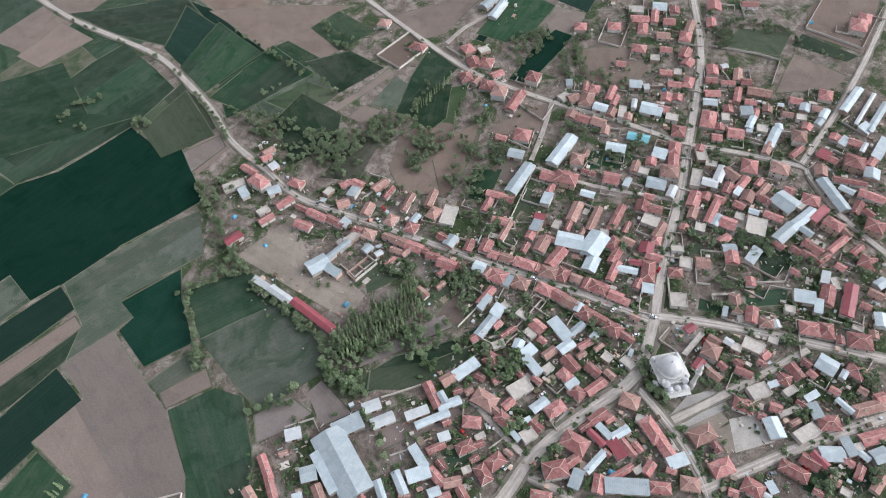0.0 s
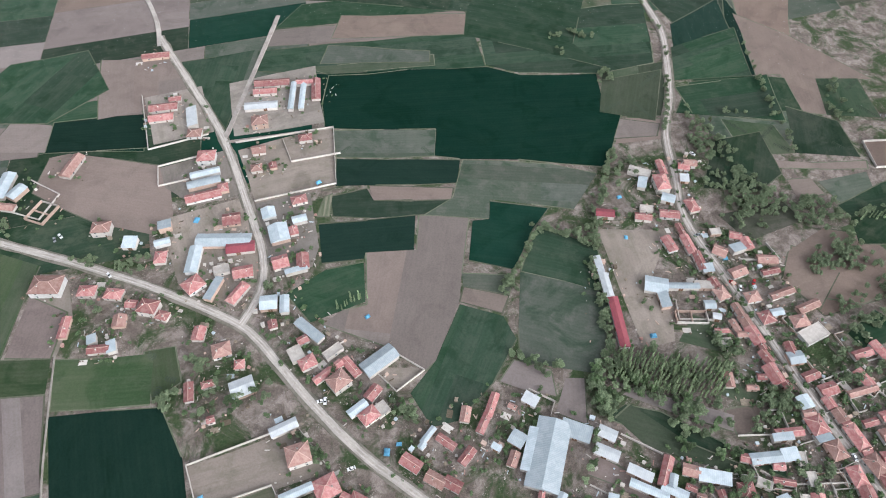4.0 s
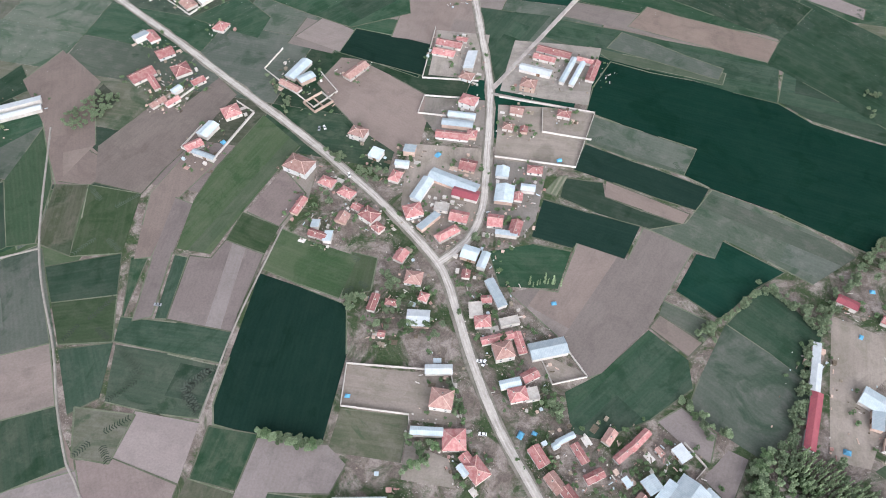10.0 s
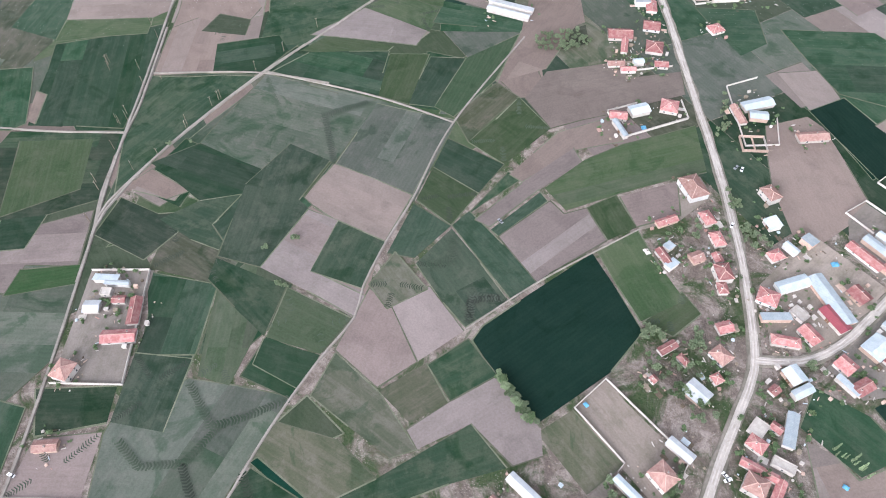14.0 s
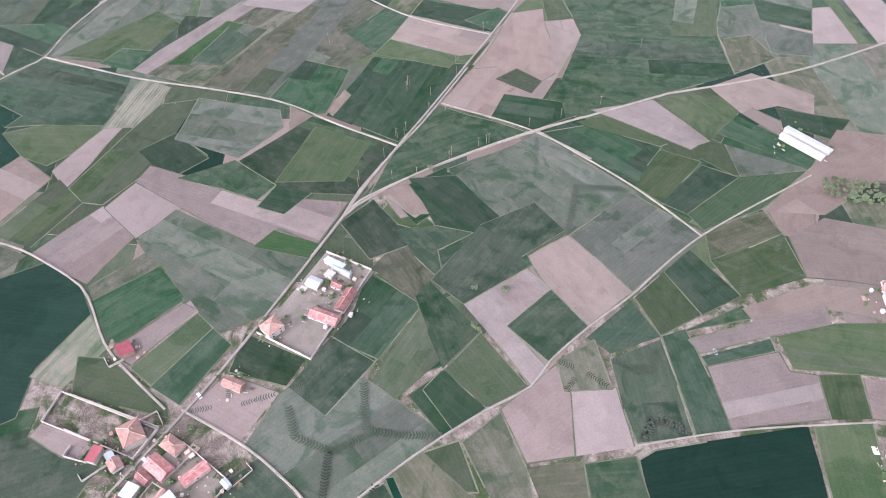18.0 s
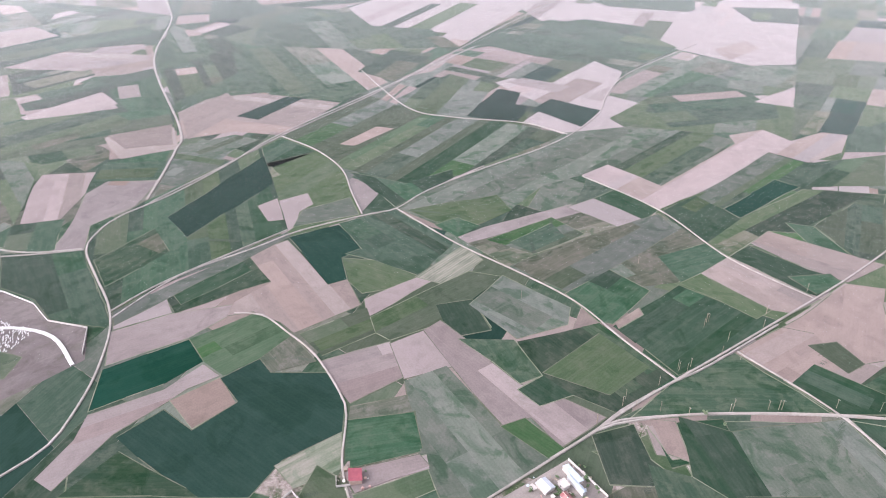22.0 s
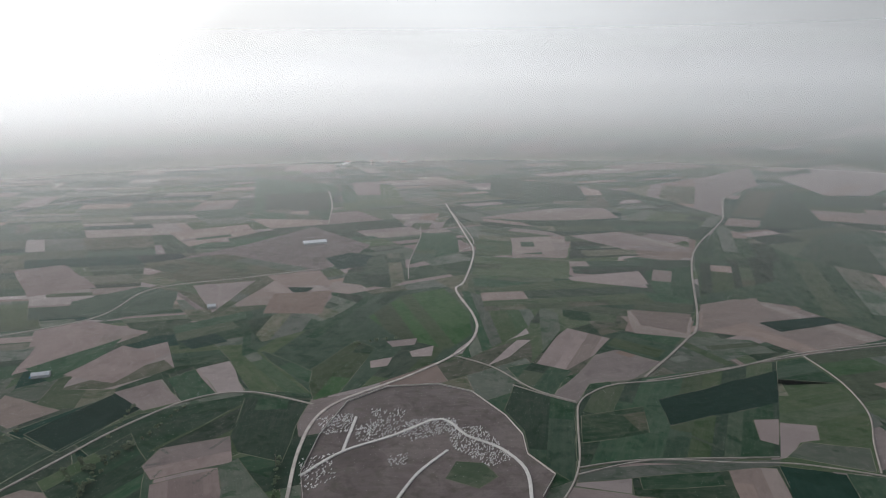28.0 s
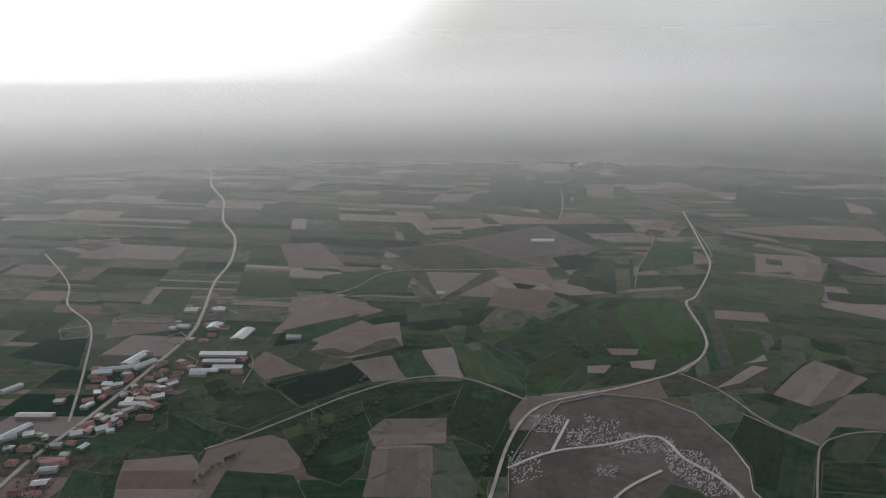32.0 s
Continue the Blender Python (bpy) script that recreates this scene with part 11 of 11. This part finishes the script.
# bands where the plough turned
turning_band((197.3, 47.7), (169.2, 44.7), (166.3, 28.6), (165.4, 4.7))
turning_band((183.4, 87.5), (165.9, 81.5), (157.6, 61.4), (163.5, 49.5), (168.4, 40.3))
turning_band((157.6, 62.8), (127.2, 63.7))
turning_band((139.6, 38.0), (102.9, 40.6))
turning_band((162.3, -99.3), (173.5, -105.8), (167.2, -121.4))
turning_band((352.8, -88.1), (349.5, -121.8))
turning_band((349.7, -89.5), (308.7, -78.8))
turning_band((217.8, -117.4), (202.0, -110.5), (206.3, -94.9))
turning_band((166.1, -122.2), (175.4, -108.5), (162.2, -98.8))
turning_band((387.6, 479.4), (399.4, 453.5))


# ---- yards: plot walls, bushes and clutter round the houses ----
def yards():
    rg = random.Random(21)
    bushes, bits = [], []
    shrub = [crown_mesh("shrub", 400 + s, BUSH_LEAF, lobes(random.Random(400 + s), 3, 0.7, 0.4, 0.5, 0.7), 0.28, 22) for s in range(4)]
    lump = [boxes_mesh("lump", [(-0.5, -0.3, -0.1, 0.5, 0.3, 0.5)], PLASTER), boxes_mesh("plank", [(-1.4, -0.12, -0.1, 1.4, 0.12, 0.3), (-1.2, 0.15, -0.1, 1.5, 0.4, 0.22)], PLASTER),
            boxes_mesh("apron", [(-2.6, -1.8, -0.1, 2.6, 1.8, 0.06)], PLASTER),
            boxes_mesh("heap", [(-0.9, -0.7, -0.1, 0.9, 0.7, 0.5), (-0.6, -0.9, -0.1, 0.5, 0.8, 0.8)], PLASTER),
            boxes_mesh("hut", [(-1.2, -0.9, -0.1, 1.2, 0.9, 1.9), (-1.4, -1.1, 1.9, 1.4, 1.1, 2.0)], PLASTER)]

    def free(px, py, r):
        for (hx, hy, deg, L, W) in near:
            a = -radians(deg)
            dx, dy = px - hx, py - hy
            u, v = dx * math.cos(a) - dy * math.sin(a), dx * math.sin(a) + dy * math.cos(a)
            if abs(u) < L / 2 + r and abs(v) < W / 2 + r:
                return False
        return True

    made = 0
    for i, (x, y, deg, L, W) in enumerate(PLOTS):
        near = [p for p in PLOTS if abs(p[0] - x) < 45 and abs(p[1] - y) < 45]
        for _ in range(rg.randint(3, 8)):
            d, a = rg.uniform(0.5, 1.0) * (L * 0.5 + 6), rg.uniform(0, 6.28)
            px, py = x + d * math.cos(a), y + d * math.sin(a)
            if free(px, py, 0.8):
                s = rg.uniform(0.6, 1.7)
                bushes.append((rg.choice(shrub), pose(px, py, 0.15, 0, 0, rg.uniform(0, 360)) @ Matrix.Diagonal((s, s, s, 1)), 0))
        for _ in range(rg.randint(11, 22)):
            d, a = rg.uniform(0.4, 1.0) * (L * 0.5 + 6), rg.uniform(0, 6.28)
            px, py = x + d * math.cos(a), y + d * math.sin(a)
            k = rg.choices((0, 1, 2, 3, 4), (7, 5, 0.9, 3, 0.9))[0]
            if free(px, py, 1.3):
                s = rg.uniform(0.4, 1.05)
                tilt = 0.0 if k in (2, 4) else 8.0
                bits.append((lump[k], pose(px, py, 0.2, rg.uniform(-tilt, tilt), rg.uniform(-tilt, tilt), deg + rg.gauss(0, 3 * tilt)) @ Matrix.Diagonal((s, s, s, 1)), rg.choices((0, 1, 2, 3, 4, 5, 6), (4, 5, 1.5, 3, 1.5, 4, 1.5))[0]))
        # a wall runs on from the end of the building round its yard
        if made < 120 and rg.random() < 0.8 and L < 26:
            sx, sy = rg.choice((-1, 1)), rg.choice((-1, 1))
            R = Matrix.Rotation(radians(deg), 2)
            ln = rg.uniform(6, 15)
            p0 = Vector((x, y)) + R @ Vector((sx * L / 2, sy * W * 0.4))
            p1 = p0 + R @ Vector((0, sy * ln))
            p2 = p1 + R @ Vector((-sx * min(L, rg.uniform(5, 12)), 0))
            ok = [t for t in (0.35, 0.6, 0.8, 1.0) if free(*p0.lerp(p1, t), 0.3)]
            if len(ok) == 4:
                h = rg.uniform(1.2, 1.9)
                m = rg.choice((PLASTER, PLASTER, CONCRETE, BRICKWORK))
                vs, fs, sl = [], [], []
                for a, b in ((p0, p1), (p1, p2)):
                    if b is p2 and not all(free(*a.lerp(b, t), 0.3) for t in (0.3, 0.6, 1.0)):
                        continue
                    d = (b - a).normalized()
                    nn = Vector((-d.y, d.x)) * 0.16
                    for w, z0, z1, k in ((0.8, -0.3, h, 0), (1.15, h, h + 0.08, 1)):
                        o = len(vs)
                        for z in (z0, z1):
                            vs += [(*(q - Vector((x, y))), z) for q in (a - nn * w, b - nn * w, b + nn * w, a + nn * w)]
                        fs += [tuple(o + j for j in f) for f in ((4, 5, 6, 7), (0, 1, 5, 4), (1, 2, 6, 5), (2, 3, 7, 6), (3, 0, 4, 7))]
                        sl += [k] * 5
                ob = new("garden_wall", mesh_of("garden_wall", vs, fs, [m, CONCRETE], sl))
                ob.matrix_world = pose(x, y, 0)
                tagged(ob, "rough pale masonry wall running round a house yard", "wall", "garden walls")
                made += 1
    join_meshes("garden_bushes", bushes, [BUSH_LEAF], "low green bushes and weeds in the house yards", "bushes")
    join_meshes("yard_clutter", bits, [WOOD, CONCRETE, PLASTER, BRICKWORK, STEEL, BARK, OLD_TILE], "stacked timber, rubble, crates and small huts in yards", "clutter")


yards()


# ---- distance haze: see-through curtains added round the plain ----
def haze_curtain(r, stops, ahead=0.0, bright=1.6, passed=0.55):
    """An added see-through curtain that stands in for distance haze, opacity set by height. Scatters light evenly, and
    the share "ahead" of it mostly forwards, as mist does towards the sun.
    """
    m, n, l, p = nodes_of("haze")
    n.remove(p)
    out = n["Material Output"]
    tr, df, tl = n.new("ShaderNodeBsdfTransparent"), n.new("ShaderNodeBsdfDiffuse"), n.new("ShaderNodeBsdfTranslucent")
    # bright lies above 1: the curtain's colour is raised to look like lit haze
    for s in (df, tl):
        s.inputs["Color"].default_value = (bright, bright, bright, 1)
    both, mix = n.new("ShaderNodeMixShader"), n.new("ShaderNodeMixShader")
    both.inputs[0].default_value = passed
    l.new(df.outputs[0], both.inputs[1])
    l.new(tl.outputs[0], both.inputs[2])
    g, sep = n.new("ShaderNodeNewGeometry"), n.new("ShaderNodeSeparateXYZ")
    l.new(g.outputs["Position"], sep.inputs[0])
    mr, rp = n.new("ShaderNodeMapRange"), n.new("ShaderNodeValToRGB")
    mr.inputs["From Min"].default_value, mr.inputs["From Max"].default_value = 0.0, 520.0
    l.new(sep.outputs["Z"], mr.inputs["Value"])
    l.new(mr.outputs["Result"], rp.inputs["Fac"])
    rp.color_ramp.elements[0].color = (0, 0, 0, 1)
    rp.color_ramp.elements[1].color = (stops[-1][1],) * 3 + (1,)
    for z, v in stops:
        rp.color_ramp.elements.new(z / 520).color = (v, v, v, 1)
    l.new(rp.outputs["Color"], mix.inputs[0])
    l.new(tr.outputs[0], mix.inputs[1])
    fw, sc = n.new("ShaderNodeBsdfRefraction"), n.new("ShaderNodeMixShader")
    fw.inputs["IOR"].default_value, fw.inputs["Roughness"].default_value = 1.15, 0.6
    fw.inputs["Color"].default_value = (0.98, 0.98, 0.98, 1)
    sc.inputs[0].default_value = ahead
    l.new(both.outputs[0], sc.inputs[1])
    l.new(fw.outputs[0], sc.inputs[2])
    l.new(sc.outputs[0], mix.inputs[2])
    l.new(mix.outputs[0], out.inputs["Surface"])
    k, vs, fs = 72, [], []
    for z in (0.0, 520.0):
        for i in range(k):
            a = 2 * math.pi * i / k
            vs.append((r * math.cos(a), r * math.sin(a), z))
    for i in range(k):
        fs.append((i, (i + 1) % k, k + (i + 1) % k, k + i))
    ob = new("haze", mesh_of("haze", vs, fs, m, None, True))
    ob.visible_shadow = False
    tagged(ob, "see-through curtain standing in for pale haze over the far plain", "haze", kind="structure")


# opacity painted by height, peaking just below eye level to whiten the horizon
haze_curtain(400, [(60, 0.0), (130, 0.015), (250, 0.035), (320, 0.06), (400, 0.03), (519, 0.0)], 0.0, 1.4)
haze_curtain(700, [(50, 0.0), (120, 0.045), (200, 0.10), (310, 0.16), (350, 0.07), (519, 0.0)], 0.0, 1.4)
haze_curtain(1250, [(60, 0.02), (130, 0.10), (190, 0.25), (214, 0.39), (235, 0.54), (262, 0.74), (292, 0.88), (312, 0.92), (335, 0.72), (360, 0.45), (400, 0.2), (519, 0.0)], 0.06, 1.3, 0.85)
